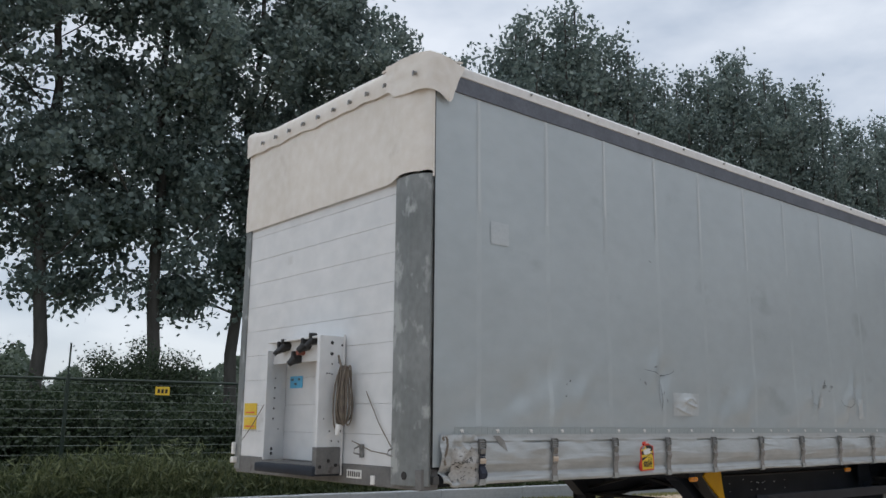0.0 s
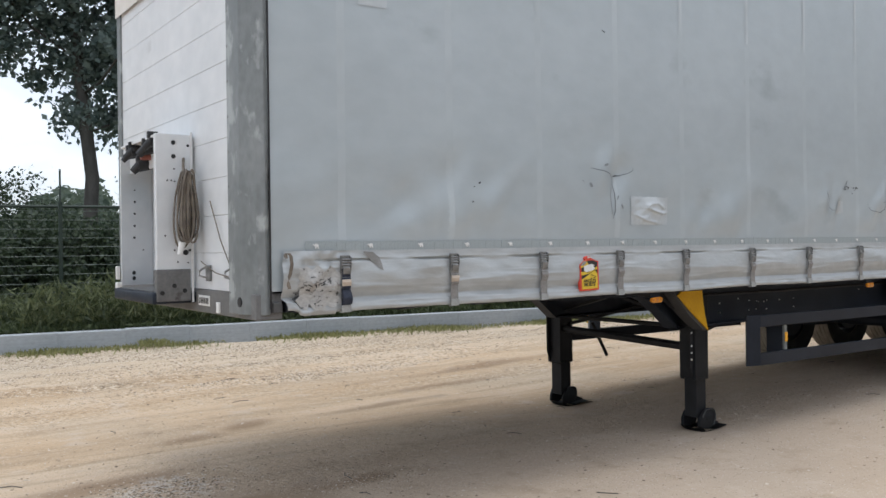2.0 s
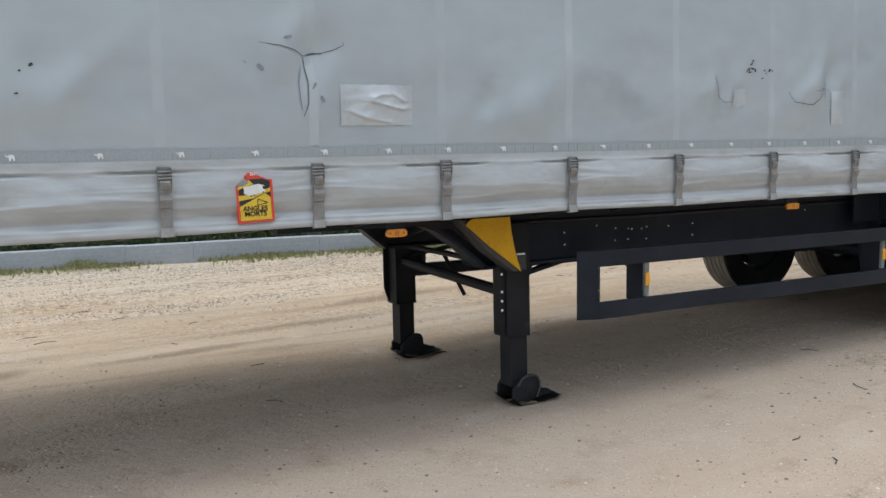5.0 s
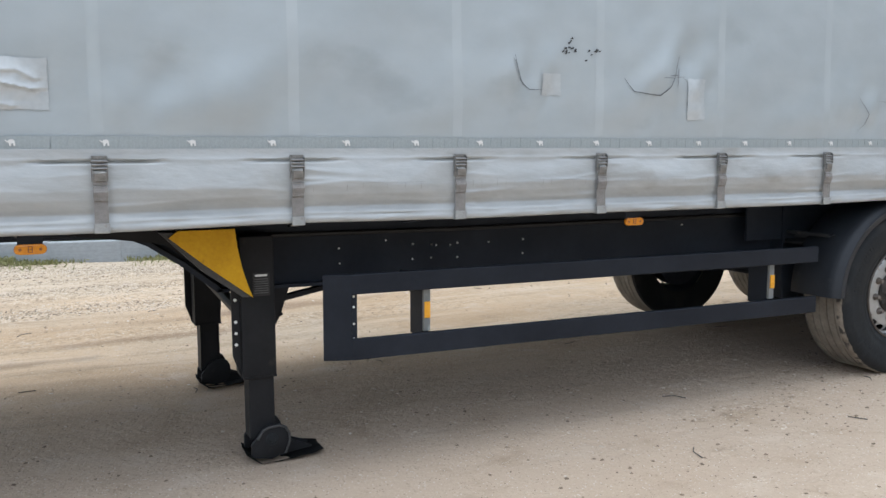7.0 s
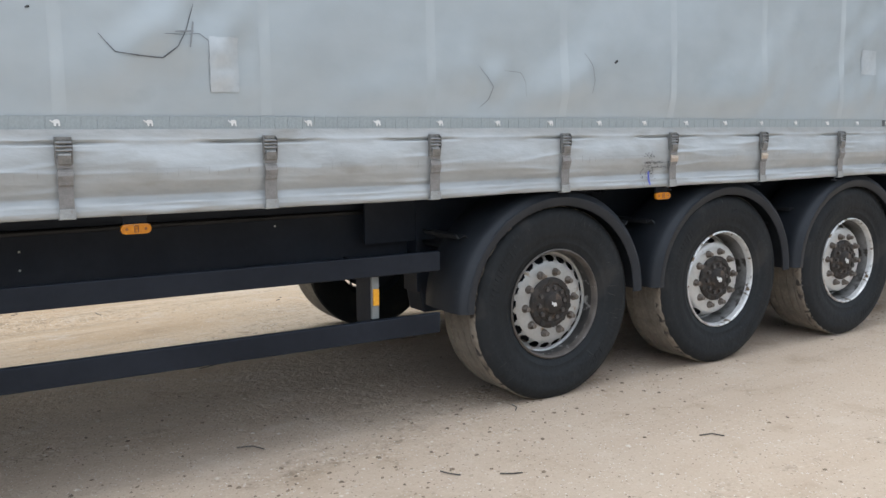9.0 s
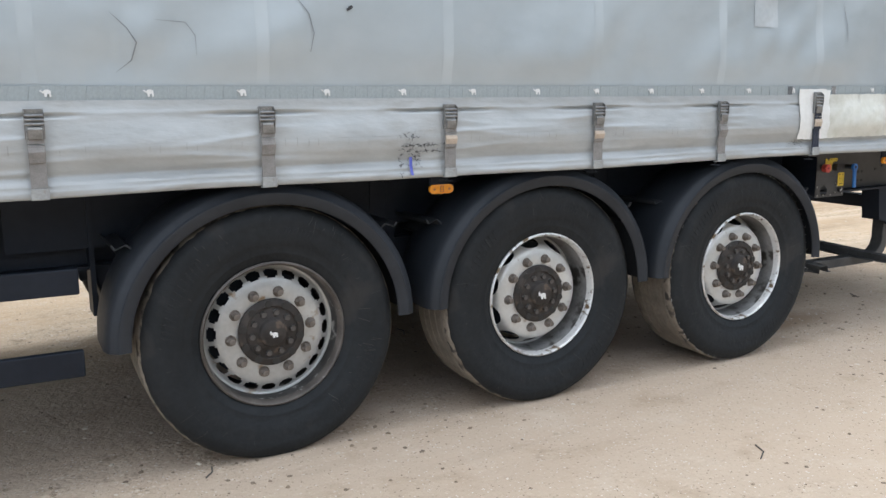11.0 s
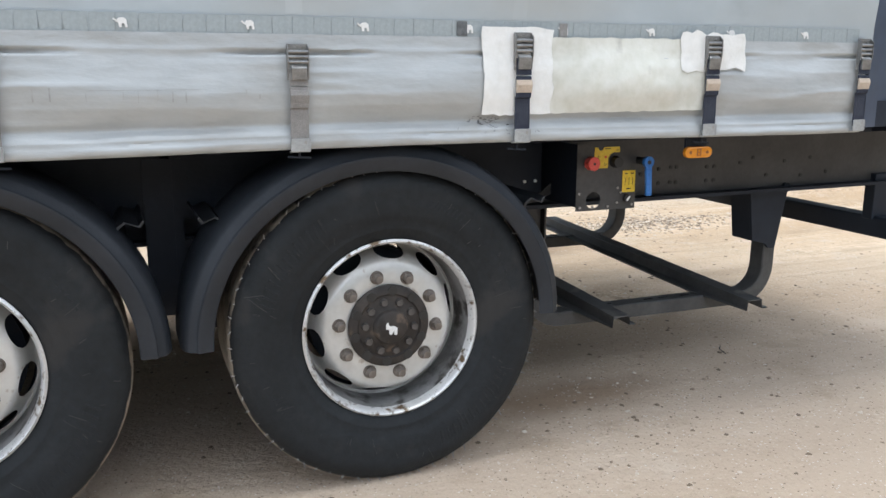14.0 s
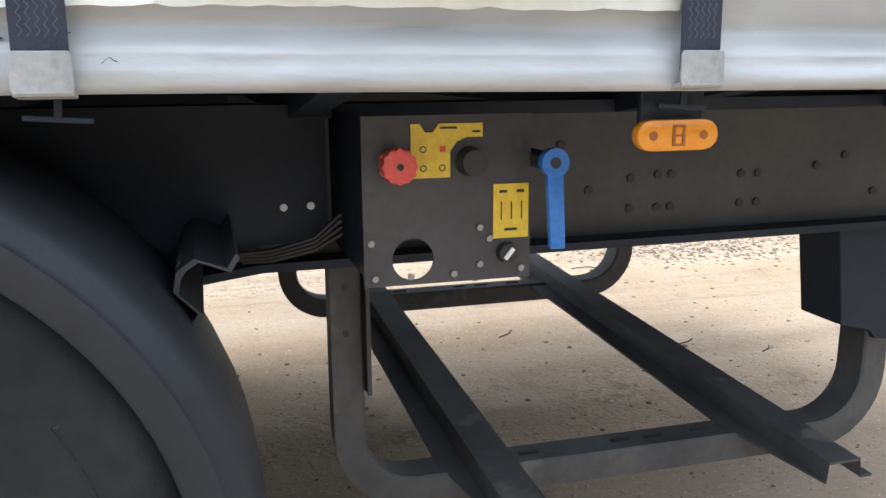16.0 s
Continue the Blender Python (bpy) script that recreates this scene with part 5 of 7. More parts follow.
def build_warning_sign():
    """Blind-spot sticker with a torn upper corner; points are in steps of 0.75 mm from its lower corner."""
    y = -0.034

    def area(name, pts, m, deep, parent, label="", thick=0.001):
        pts = [(2.155 + (px - 70) * 0.00075, 1.128 + (375 - pz) * 0.000732) for px, pz in pts]
        return part(name, prism(bmesh.new(), pts, "y", y - deep, y - deep + thick), m, parent, label)
    s = area("warning_sticker", [(80, 378), (300, 370), (293, 112), (262, 110), (240, 100), (215, 92), (190, 66), (150, 70), (128, 90), (140, 105), (108, 120), (72, 150)], M_SIGNRED, 0.002, trailer, "torn red, yellow and black blind-spot warning sticker", 0.024)
    area("black_field", [(94, 362), (284, 356), (278, 122), (230, 106), (160, 108), (110, 122), (86, 168)], M_SIGNBLACK, 0.0032, s)
    area("yellow_field", [(94, 362), (284, 356), (278, 222), (246, 196), (90, 276)], M_LABEL_Y, 0.0042, s)
    area("yellow_band", [(84, 208), (140, 205), (200, 200), (277, 160), (278, 186), (240, 196), (170, 226), (86, 240)], M_LABEL_Y, 0.0042, s)
    area("yellow_corner", [(80, 158), (150, 114), (176, 140), (120, 156), (82, 174)], M_LABEL_Y, 0.0042, s)
    area("torn_paper", [(74, 152), (104, 118), (136, 110), (146, 130), (112, 150)], M_SMEAR, 0.0052, s, "curled grey torn paper")
    area("lorry_picture", [(115, 156), (205, 138), (214, 146), (212, 196), (150, 212), (118, 196)], M_PAPER, 0.0052, s)
    area("cab_picture", [(205, 138), (240, 148), (248, 184), (230, 193), (213, 195)], M_WHITE_PATCH, 0.0054, s)
    area("window_picture", [(230, 150), (244, 158), (246, 171), (233, 168)], M_SIGNBLACK, 0.0062, s)
    for px, pz in ((160, 211), (180, 207), (235, 190)):
        area("wheel_picture", [(px - 7, pz), (px, pz - 7), (px + 7, pz), (px, pz + 7)], M_SIGNBLACK, 0.0062, s)
    part("triangle_symbol", ribbon_loop([(2.250, 1.205), (2.299, 1.216), (2.252, 1.233)], y - 0.0048), M_SIGNBLACK, s)
    for words, size, x, z, m in (("ANGLES", 0.031, 2.239, 1.181, M_SIGNBLACK), ("MORTS", 0.031, 2.240, 1.157, M_SIGNBLACK), ("ENT", 0.018, 2.238, 1.340, M_PAPER)):
        again("lettering", text_mesh(words, size, "lettering", m), s, x, y - 0.0052, z, 90)


def ribbon_loop(pts, y, w=0.002):
    bm = bmesh.new()
    for (x0, z0), (x1, z1) in zip(pts, pts[1:] + pts[:1]):
        d = Vector((x1 - x0, 0, z1 - z0)).normalized()
        s = Vector((-d.z, 0, d.x)) * w
        q = [Vector((x0, y, z0)) + s, Vector((x1, y, z1)) + s, Vector((x1, y, z1)) - s, Vector((x0, y, z0)) - s]
        bm.faces.new([bm.verts.new(v) for v in q])
    return bm


def build_roof_and_front():
    # roof edge
    part("roof_rail", prism(bmesh.new(), [(-0.015, 3.925), (-0.02, 3.99), (0.0, 4.012), (0.1, 4.018), (0.1, 3.925)], "x", 0.02, REAR, 0.004), M_WHITE, trailer, "white roof edge strip with small studs")
    part("curtain_rail", prism(bmesh.new(), [(-0.004, 3.806), (-0.010, 3.923), (0.08, 3.923), (0.08, 3.806)], "x", 0.06, REAR, 0.003), M_RAIL, trailer, "dark grey curtain track")
    part("roof", prism(bmesh.new(), [(0.1, 3.99), (0.1, 4.025), (1.27, 4.04), (2.45, 4.025), (2.45, 3.99)], "x", 0.0, REAR), M_CREAM, trailer)
    stud = mesh_of(cyl(bmesh.new(), (0, 0, 0), (0, -0.014, 0), 0.012, 0.008, 10), "stud", M_STEEL)
    for k in range(19):
        again("stud", stud, trailer, 0.969 + 0.672 * k, -0.018, 3.975)
    # far side and rear close the body
    part("far_curtain", bx((0.05, 2.53, 1.1), (REAR, 2.55, 3.99)), M_CURTAIN, trailer)
    part("far_rail", bx((0.02, 2.45, 3.94), (REAR, 2.56, 4.015), 0.006), M_WHITE, trailer)
    part("rear_door", bx((REAR, 0.03, 1.1), (REAR + 0.05, 2.52, 3.99), 0.01), M_GALV, trailer)
    # front wall of boards
    fx = -0.045
    z = 1.20
    for k, h in enumerate((0.208,) * 9 + (0.12,)):
        part("wall_board", bx((fx, 0.30, z + 0.0008), (fx + 0.04, 2.47, z + h - 0.0008), 0.002), M_WALL, trailer)
        z += h
    part("wall_core", bx((fx + 0.012, 0.1, 1.1), (fx + 0.06, 2.5, 3.94)), M_GALV, trailer)
    part("corner_post", prism(bmesh.new(), [(fx - 0.003, 0.30), (fx - 0.040, 0.288), (fx - 0.034, 0.13), (-0.03, 0.03), (0.0, 0.0), (0.03, 0.012), (0.03, 0.30)], "z", 1.09, 3.165, 0.006), M_GALV, trailer, "blotchy galvanised steel corner post")
    part("corner_post", prism(bmesh.new(), [(fx - 0.012, 2.455), (fx - 0.012, 2.55), (0.03, 2.56), (0.03, 2.455)], "z", 1.09, 3.21, 0.006), M_GALV, trailer, "galvanised steel corner post")
    rivet = mesh_of(cyl(bmesh.new(), (0, 0, 0), (-0.005, 0, 0), 0.008, 0.006, 8), "rivet", M_STEEL)
    for k in range(11):
        again("rivet", rivet, trailer, fx - 0.038, 0.272, 1.2 + 0.185 * k)
    part("edge_tube", tube(bmesh.new(), [(0.026, -0.003, 1.12), (0.026, -0.003, 3.79)], 0.004, 8), M_DARK, trailer)
    part("edge_keder", tube(bmesh.new(), [(0.012, -0.006, 3.14), (0.012, -0.006, 3.78)], 0.007, 8), M_CREAM, trailer)
    # cream front tarpaulin with its slack lower edge
    bm = bmesh.new()
    ys, zs = span(0.0, 2.54, 0.06), span(3.145, 3.94, 0.06)
    g = [[bm.verts.new((fx - 0.02 - 0.026 * smooth_step(0.42, 0.30, y) + 0.008 * nz(y * 1.2, z * 2) + 0.061 * smooth_step(0.18, 0.0, y), y, z + (0.035 * smooth_step(0.32, 0.22, y) * smooth_step(3.34, 3.14, z)))) for z in zs] for y in ys]
    g.insert(0, [bm.verts.new((0.014, -0.004, v.co.z)) for v in g[0]])
    for i in range(len(ys)):
        for j in range(len(zs) - 1):
            bm.faces.new((g[i][j], g[i + 1][j], g[i + 1][j + 1], g[i][j + 1]))
    part("front_tarpaulin", bm, M_CREAM, trailer, "cream front tarpaulin panel", 80)
    # roof tarpaulin lip along the front, fixed with studs
    bm = bmesh.new()
    ys = span(0.12, 2.57, 0.05)
    prof = [(0.10, 4.025), (0.0, 4.03), (-0.07, 4.015), (-0.088, 3.97), (-0.085, 3.91), (-0.080, 3.84)]
    g = [[bm.verts.new((px + 0.006 * nz(y * 6, pz * 9), y, pz + (0.055 * smooth_step(2.1, 2.57, y) if k < 4 else 0) + (0.018 * nz(y * 3.24, 4) + 0.012 * abs(math.sin(y * 11)) if k == 5 else 0.004 * nz(y * 5, k)))) for k, (px, pz) in enumerate(prof)] for y in ys]
    for a, b in zip(g, g[1:]):
        for j in range(5):
            bm.faces.new((a[j], b[j], b[j + 1], a[j + 1]))
    part("roof_lip", bm, M_CREAM, trailer, "cream roof tarpaulin folded over the front", 80)
    knob = bmesh.new()
    cyl(knob, (0, 0, 0), (-0.022, 0, 0), 0.016, 0.013, 12)
    cyl(knob, (-0.018, 0, 0.012), (-0.026, 0, -0.024), 0.006, None, 8)
    knob = mesh_of(knob, "turn_button", M_STEEL)
    for k in range(9):
        again("turn_button", knob, trailer, -0.088, 0.432 + 0.228 * k, 3.902 + 0.002 * k)
    # loose corner flap
    bm = bmesh.new()
    us, vs = span(0, 1, 0.05), span(0, 1, 0.1)
    g = []
    for u in us:
        a = smooth_step(0.38, 0.62, u)
        px = -0.098 + a * 0.085 + max(0, u - 0.5) * 0.53
        py = 0.42 - 0.42 * min(1, u / 0.5) - 0.030 * a
        col = []
        for v in vs:
            low = 3.765 - 0.07 * smooth_step(0.35, 0.95, u) + 0.075 * smooth_step(0.16, 0.0, u) + 0.008 * math.sin(u * 14)
            zt = 4.04 - 0.04 * smooth_step(0.55, 1.0, u)
            lean = 0.11 * v * smooth_step(0.7, 1.0, u)
            col.append(bm.verts.new((px - lean + 0.012 * nz(u * 7, v * 4) + 0.02 * (1 - v) * u, py + 0.014 * nz(u * 6, v * 5, 3), zt + (low - zt) * v)))
        g.append(col)
    for a, b in zip(g, g[1:]):
        for j in range(len(vs) - 1):
            bm.faces.new((a[j], b[j], b[j + 1], a[j + 1]))
    part("corner_flap", bm, M_CREAM, trailer, "loose cream tarpaulin flap over the roof corner", 80)
    again("turn_button", knob, trailer, -0.100, 0.07, 3.88)
    bm = bmesh.new()
    prism(bm, [(-0.085, 0.1), (0.25, -0.03), (0.25, 0.5), (-0.08, 0.5)], "z", 4.018, 4.032)
    part("flap_top", bm, M_CREAM, trailer)
    # lower front beam
    part("front_beam", bx((-0.05, 0.02, 1.065), (0.10, 2.53, 1.20), 0.008), M_DUSTY, trailer, "grimy steel front beam")
    part("foot_bracket", bx((0.035, -0.010, 1.10), (0.085, 0.03, 1.155), 0.005), M_HOOP, trailer)
    part("post_hole", cyl(bmesh.new(), (-0.083, 0.15, 1.155), (-0.076, 0.15, 1.155), 0.026, None, 14), M_DARK, trailer)
    pl = part("number_label", bx((-0.056, 0.66, 1.105), (-0.051, 0.84, 1.165), 0.002), M_PAPER, trailer, "white plate with illegible black marks")
    for k in range(6):
        part("mark", bx((-0.0585, 0.678 + 0.026 * k, 1.118), (-0.0565, 0.690 + 0.026 * k, 1.152)), M_SIGNBLACK, pl)
    part("side_light", bx((-0.06, 0.505, 1.075), (-0.04, 0.55, 1.135), 0.004), M_PAPER, trailer)
    part("side_light", bx((-0.09, 2.50, 1.14), (-0.05, 2.56, 1.19), 0.006), M_PAPER, trailer)
    part("side_light", bx((-0.09, 2.52, 1.21), (-0.06, 2.55, 1.31), 0.006), M_PAPER, trailer)


def build_connection_box():
    x0, x1 = -0.275, -0.046
    part("niche_plate", prism(bmesh.new(), [(x0, 1.65), (x1, 1.75), (x1, 1.763), (x0, 1.667)], "z", 1.20, 2.03, 0.002), M_WALL, trailer, "white steel side plate of the connection niche")
    part("niche_column", bx((x0, 0.90, 1.30), (-0.06, 0.94, 2.10), 0.004), M_WALL, trailer, "white drilled side column of the connection niche")
    part("niche_edge", bx((-0.075, 0.893, 1.12), (-0.062, 0.90, 2.115), 0.001), M_WHITE, trailer)
    part("niche_lintel", bx((-0.21, 0.94, 1.925), (-0.19, 1.685, 2.085), 0.003), M_WALL, trailer)
    part("niche_top", bx((x0 + 0.01, 0.94, 2.085), (x1, 1.685, 2.10), 0.003), M_WALL, trailer)
    part("niche_step", bx((-0.305, 0.895, 1.115), (x1, 1.735, 1.185), 0.014), M_BLACK, trailer, "black step under the connection niche", 40)
    part("step_tray", bx((-0.285, 0.95, 1.186), (-0.06, 1.675, 1.19)), M_DUSTY, trailer)
    part("kick_plate", bx((x0 - 0.006, 0.889, 1.13), (-0.082, 0.945, 1.315), 0.004), M_DUSTY, trailer, "scuffed grey steel kick plate")
    holes = {r: mesh_of(cyl(bmesh.new(), (0, 0, 0), (0, -0.003, 0), r, None, 12), "bolt_hole", M_DARK) for r in (0.005, 0.008, 0.013, 0.016)}
    for x, z, r in ((-0.173, 2.05, 0.013), (-0.173, 1.97, 0.013), (-0.170, 1.897, 0.005), (-0.088, 2.036, 0.008), (-0.088, 1.88, 0.013), (-0.108, 1.412, 0.016), (-0.084, 1.425, 0.008), (-0.173, 1.425, 0.005), (-0.155, 1.357, 0.005), (-0.095, 1.352, 0.005), (-0.188, 1.83, 0.005), (-0.168, 1.825, 0.005), (-0.113, 1.928, 0.005), (-0.113, 1.91, 0.005), (-0.226, 1.51, 0.005), (-0.21, 1.83, 0.005)):
        again("bolt_hole", holes[r], trailer, x, 0.899, z)
    for x, z, r in ((-0.178, 1.744, 0.008), (-0.180, 1.666, 0.008), (-0.182, 1.587, 0.008), (-0.184, 1.51, 0.008), (-0.19, 1.28, 0.013), (-0.19, 1.245, 0.013), (-0.178, 1.82, 0.005), (-0.12, 1.43, 0.005)):
        again("bolt_hole", holes[r], trailer, x, 1.65 + (x - x0) * 0.1 / 0.229 - 0.001, z, 0, 0, 23.6)
    for x, z in ((-0.18, 1.20), (-0.25, 1.18), (-0.12, 1.17)):
        again("bolt_hole", holes[0.013], trailer, x, 0.888, z + 0.02 if x > -0.2 else z)
    for y, z, s in ((1.44, 2.055, 1.0), (1.50, 2.04, 0.8), (1.15, 2.045, 1.1), (1.04, 2.075, 0.95), (1.28, 1.955, 1.1)):
        bm = bmesh.new()
        cyl(bm, (-0.20, y, z), (-0.265, y + 0.01, z - 0.01), 0.032 * s, 0.036 * s, 14)
        cyl(bm, (-0.255, y, z - 0.005), (-0.295, y + 0.02, z - 0.05), 0.027 * s, 0.020 * s, 12)
        box(bm, (-0.28, y - 0.014, z + 0.01), (-0.22, y + 0.014, z + 0.05), 0.005)
        part("connector", bm, M_DARK, trailer, "black coupling socket", 40)
    part("red_coupling", cyl(bmesh.new(), (-0.21, 1.225, 1.995), (-0.265, 1.225, 1.995), 0.022, None, 12), M_RUSTRED, trailer, "dusty red air coupling")
    st = part("sticker", bx((x1 - 0.004, 1.495, 1.745), (x1 - 0.001, 1.68, 1.838)), M_SKYSTICK, trailer, "light blue sticker with dark illegible marks")
    for y, z in ((1.545, 1.812), (1.595, 1.777), (1.645, 1.812)):
        part("print", bx((x1 - 0.0055, y - 0.018, z - 0.008), (x1 - 0.0042, y + 0.018, z + 0.008)), M_RAIL, st)
    for z in (1.42, 1.535):
        st = part("sticker", bx((-0.052, 2.21, z), (-0.0455, 2.42, z + 0.10)), M_LABEL_Y, trailer, "yellow warning sticker")
        part("print", bx((-0.054, 2.24, z + 0.02), (-0.0525, 2.39, z + 0.03)), M_SIGNRED, st)
    # cable coil
    for k in range(22):
        bm = bmesh.new()
        r = 0.014 + 0.0045 * (k * 5 % 8)
        slack = 0.10 if k == 0 else 0.0
        pts = []
        for i in range(33):
            a = 2 * math.pi * i / 32
            low = 0.5 - 0.5 * math.sin(a)
            pts.append((-0.132 + 0.002 * (k - 11) + (r + slack * 0.4) * math.cos(a) * (0.45 + 0.75 * low), 0.82 - 0.011 * (k % 7) + 0.006 * math.sin(3 * a + k), 1.675 - slack * 0.3 + (0.208 - 0.007 * (k % 5)) * math.sin(a)))
        tube(bm, pts, 0.0058, 6)
        part("cable_loop", bm, M_CABLE, trailer, "dusty coiled cable" if k == 0 else "", 60)
    part("cable_tie", tube(bmesh.new(), [(-0.14, 0.80, 1.84), (-0.135, 0.84, 1.90), (-0.115, 0.898, 1.96)], 0.008, 6), M_CABLE, trailer)
    part("cable_plug", cyl(bmesh.new(), (-0.16, 0.80, 1.47), (-0.175, 0.80, 1.40), 0.022, 0.014, 10), M_PAPER, trailer)
    for a, b in (((-0.06, 0.62, 1.70), (-0.06, 0.29, 1.30)), ((-0.06, 0.78, 1.36), (-0.06, 0.29, 1.275)), ((-0.07, 2.05, 1.62), (-0.07, 2.4, 1.33))):
        mid = ((a[0] + b[0]) / 2 - 0.004, (a[1] + b[1]) / 2, (a[2] + b[2]) / 2 - 0.02)
        part("cord", tube(bmesh.new(), [a, mid, b], 0.0035, 5), M_CABLE, trailer)
    for y in (0.655, 0.265):
        bm = bmesh.new()
        box(bm, (-0.075, y - 0.012, 1.25), (-0.046, y + 0.012, 1.34), 0.003)
        tube(bm, [(-0.075, y, 1.33), (-0.10, y + 0.03, 1.31), (-0.10, y + 0.04, 1.28), (-0.075, y, 1.27)], 0.006, 6)
        part("cord_hook", bm, M_STEEL, trailer)


build_side()
build_straps()
build_marks()
build_warning_sign()
build_roof_and_front()
build_connection_box()


# ---- chassis ----
def build_chassis():
    part("load_floor", bx((0.02, 0.07, 1.095), (REAR, 2.49, 1.14)), M_BLACK, trailer)
    part("side_rave", bx((0.12, 0.03, 1.10), (REAR, 0.06, 1.2)), M_BLACK, trailer)
    for y in (0.56, 1.98):
        bm = bmesh.new()
        prism(bm, [(2.5, 1.06), (2.5, 1.036), (3.36, 1.03), (3.46, 0.985), (3.60, 0.89), (3.75, 0.75), (10.95, 0.75), (11.25, 0.805), (11.25, 1.06)], "y", y, y + 0.012)
        prism(bm, [(3.75, 0.735), (10.95, 0.735), (11.25, 0.775), (REAR, 0.785), (REAR, 0.80), (11.25, 0.79), (10.95, 0.75), (3.75, 0.75)], "y", y - 0.06, y + 0.07)
        prism(bm, [(2.5, 1.035), (REAR, 1.035), (REAR, 1.058), (2.5, 1.058)], "y", y - 0.06, y + 0.07)
        prism(bm, [(2.5, 1.021), (3.34, 1.016), (3.44, 0.972), (3.58, 0.876), (3.75, 0.735), (3.78, 0.745), (3.60, 0.89), (3.46, 0.985), (3.36, 1.03), (2.5, 1.036)], "y", y - 0.06, y + 0.07)
        part("main_beam", bm, M_BLACK, trailer, "black pressed steel chassis beam")
        # rear length of the beam, paler to carry the outside light
        part("rear_beam", prism(bmesh.new(), [(11.25, 0.79), (REAR, 0.80), (REAR, 1.06), (11.25, 1.06)], "y", y, y + 0.012), M_PANEL, trailer, "dusty black rear chassis beam with sky light in its colour")
    for k in range(22):
        x = 0.5 + 0.6 * k
        part("cross_member", prism(bmesh.new(), [(0.08, 1.095), (0.08, 1.088), (0.5, 1.035), (2.05, 1.035), (2.48, 1.06), (2.48, 1.095)], "x", x, x + 0.05), M_BLACK, trailer)
    bolt = mesh_of(cyl(bmesh.new(), (0, 0, 0), (0, -0.006, 0), 0.0055, 0.0045, 8), "bolt", M_PAPER)
    for x, z in ((4.377, 0.910), (4.380, 0.832), (4.634, 0.939), (4.788, 0.913), (4.785, 0.832), (4.896, 0.905), (4.893, 0.834), (4.925, 0.900), (5.009, 0.897), (5.052, 0.907), (5.049, 0.829), (5.244, 0.902), (5.464, 0.907), (5.462, 0.828), (6.60, 0.945), (11.07, 0.91), (11.14, 0.91)):
        again("bolt", bolt, trailer, x, 0.558, z)
    hole = mesh_of(cyl(bmesh.new(), (0, 0, 0), (0, -0.003, 0), 0.009, None, 8), "bolt_hole", M_DARK)
    for x, z in ((12.02, 0.86), (12.08, 0.86), (12.11, 0.86), (12.02, 0.92), (12.08, 0.925), (12.11, 0.925), (11.93, 0.90), (12.27, 0.92), (12.31, 0.92), (12.27, 0.86), (12.31, 0.86), (12.45, 0.93), (12.52, 0.95), (12.6, 0.87), (12.7, 0.93), (12.8, 0.86), (12.85, 0.94), (12.95, 0.87), (11.85, 0.96), (11.87, 0.99)):
        again("bolt_hole", hole, trailer, x - 0.05, 0.559, z - 0.018)
    # long edge fold on the beam
    part("air_pipe", tube(bmesh.new(), [(3.5, 0.55, 1.0), (5.0, 0.545, 0.985), (7.4, 0.55, 0.99)], 0.012, 8), M_DARK, trailer)
    # pale bar painted in for bright ground showing through a slit
    part("white_label_and_slit", bx((7.08, 2.28, 0.60), (7.27, 2.285, 0.625)), M_PAPER, trailer)


def marker_lamp(x, y, z):
    bm = bmesh.new()
    left = [(x - 0.0385 - 0.02 * math.cos(a), z + 0.02 * math.sin(a)) for a in np.linspace(math.pi / 2, -math.pi / 2, 7)]
    right = [(x + 0.0385 + 0.02 * math.cos(a), z + 0.02 * math.sin(a)) for a in np.linspace(-math.pi / 2, math.pi / 2, 7)]
    prism(bm, left + right, "y", y, y + 0.018, 0.003)
    lamp = part("marker_lamp", bm, M_AMBER, trailer, "amber side marker lamp", 40)
    for dx in (-0.036, 0.036):
        part("screw", cyl(bmesh.new(), (x + dx, y - 0.001, z), (x + dx, y + 0.004, z), 0.006, None, 10), M_AMBER_D, lamp)
    bm = bmesh.new()
    for dx in (-0.007, 0.007):
        box(bm, (x + dx - 0.002, y - 0.0015, z - 0.012), (x + dx + 0.002, y + 0.002, z + 0.012))
    for dz in (-0.012, 0.0, 0.012):
        box(bm, (x - 0.009, y - 0.0012, z + dz - 0.0015), (x + 0.009, y + 0.002, z + dz + 0.0015))
    part("core", bm, M_AMBER_D, lamp)
    part("lamp_bracket", bx((x - 0.045, y + 0.018, z - 0.012), (x + 0.045, y + 0.03, 1.09), 0.002), M_BLACK, lamp)


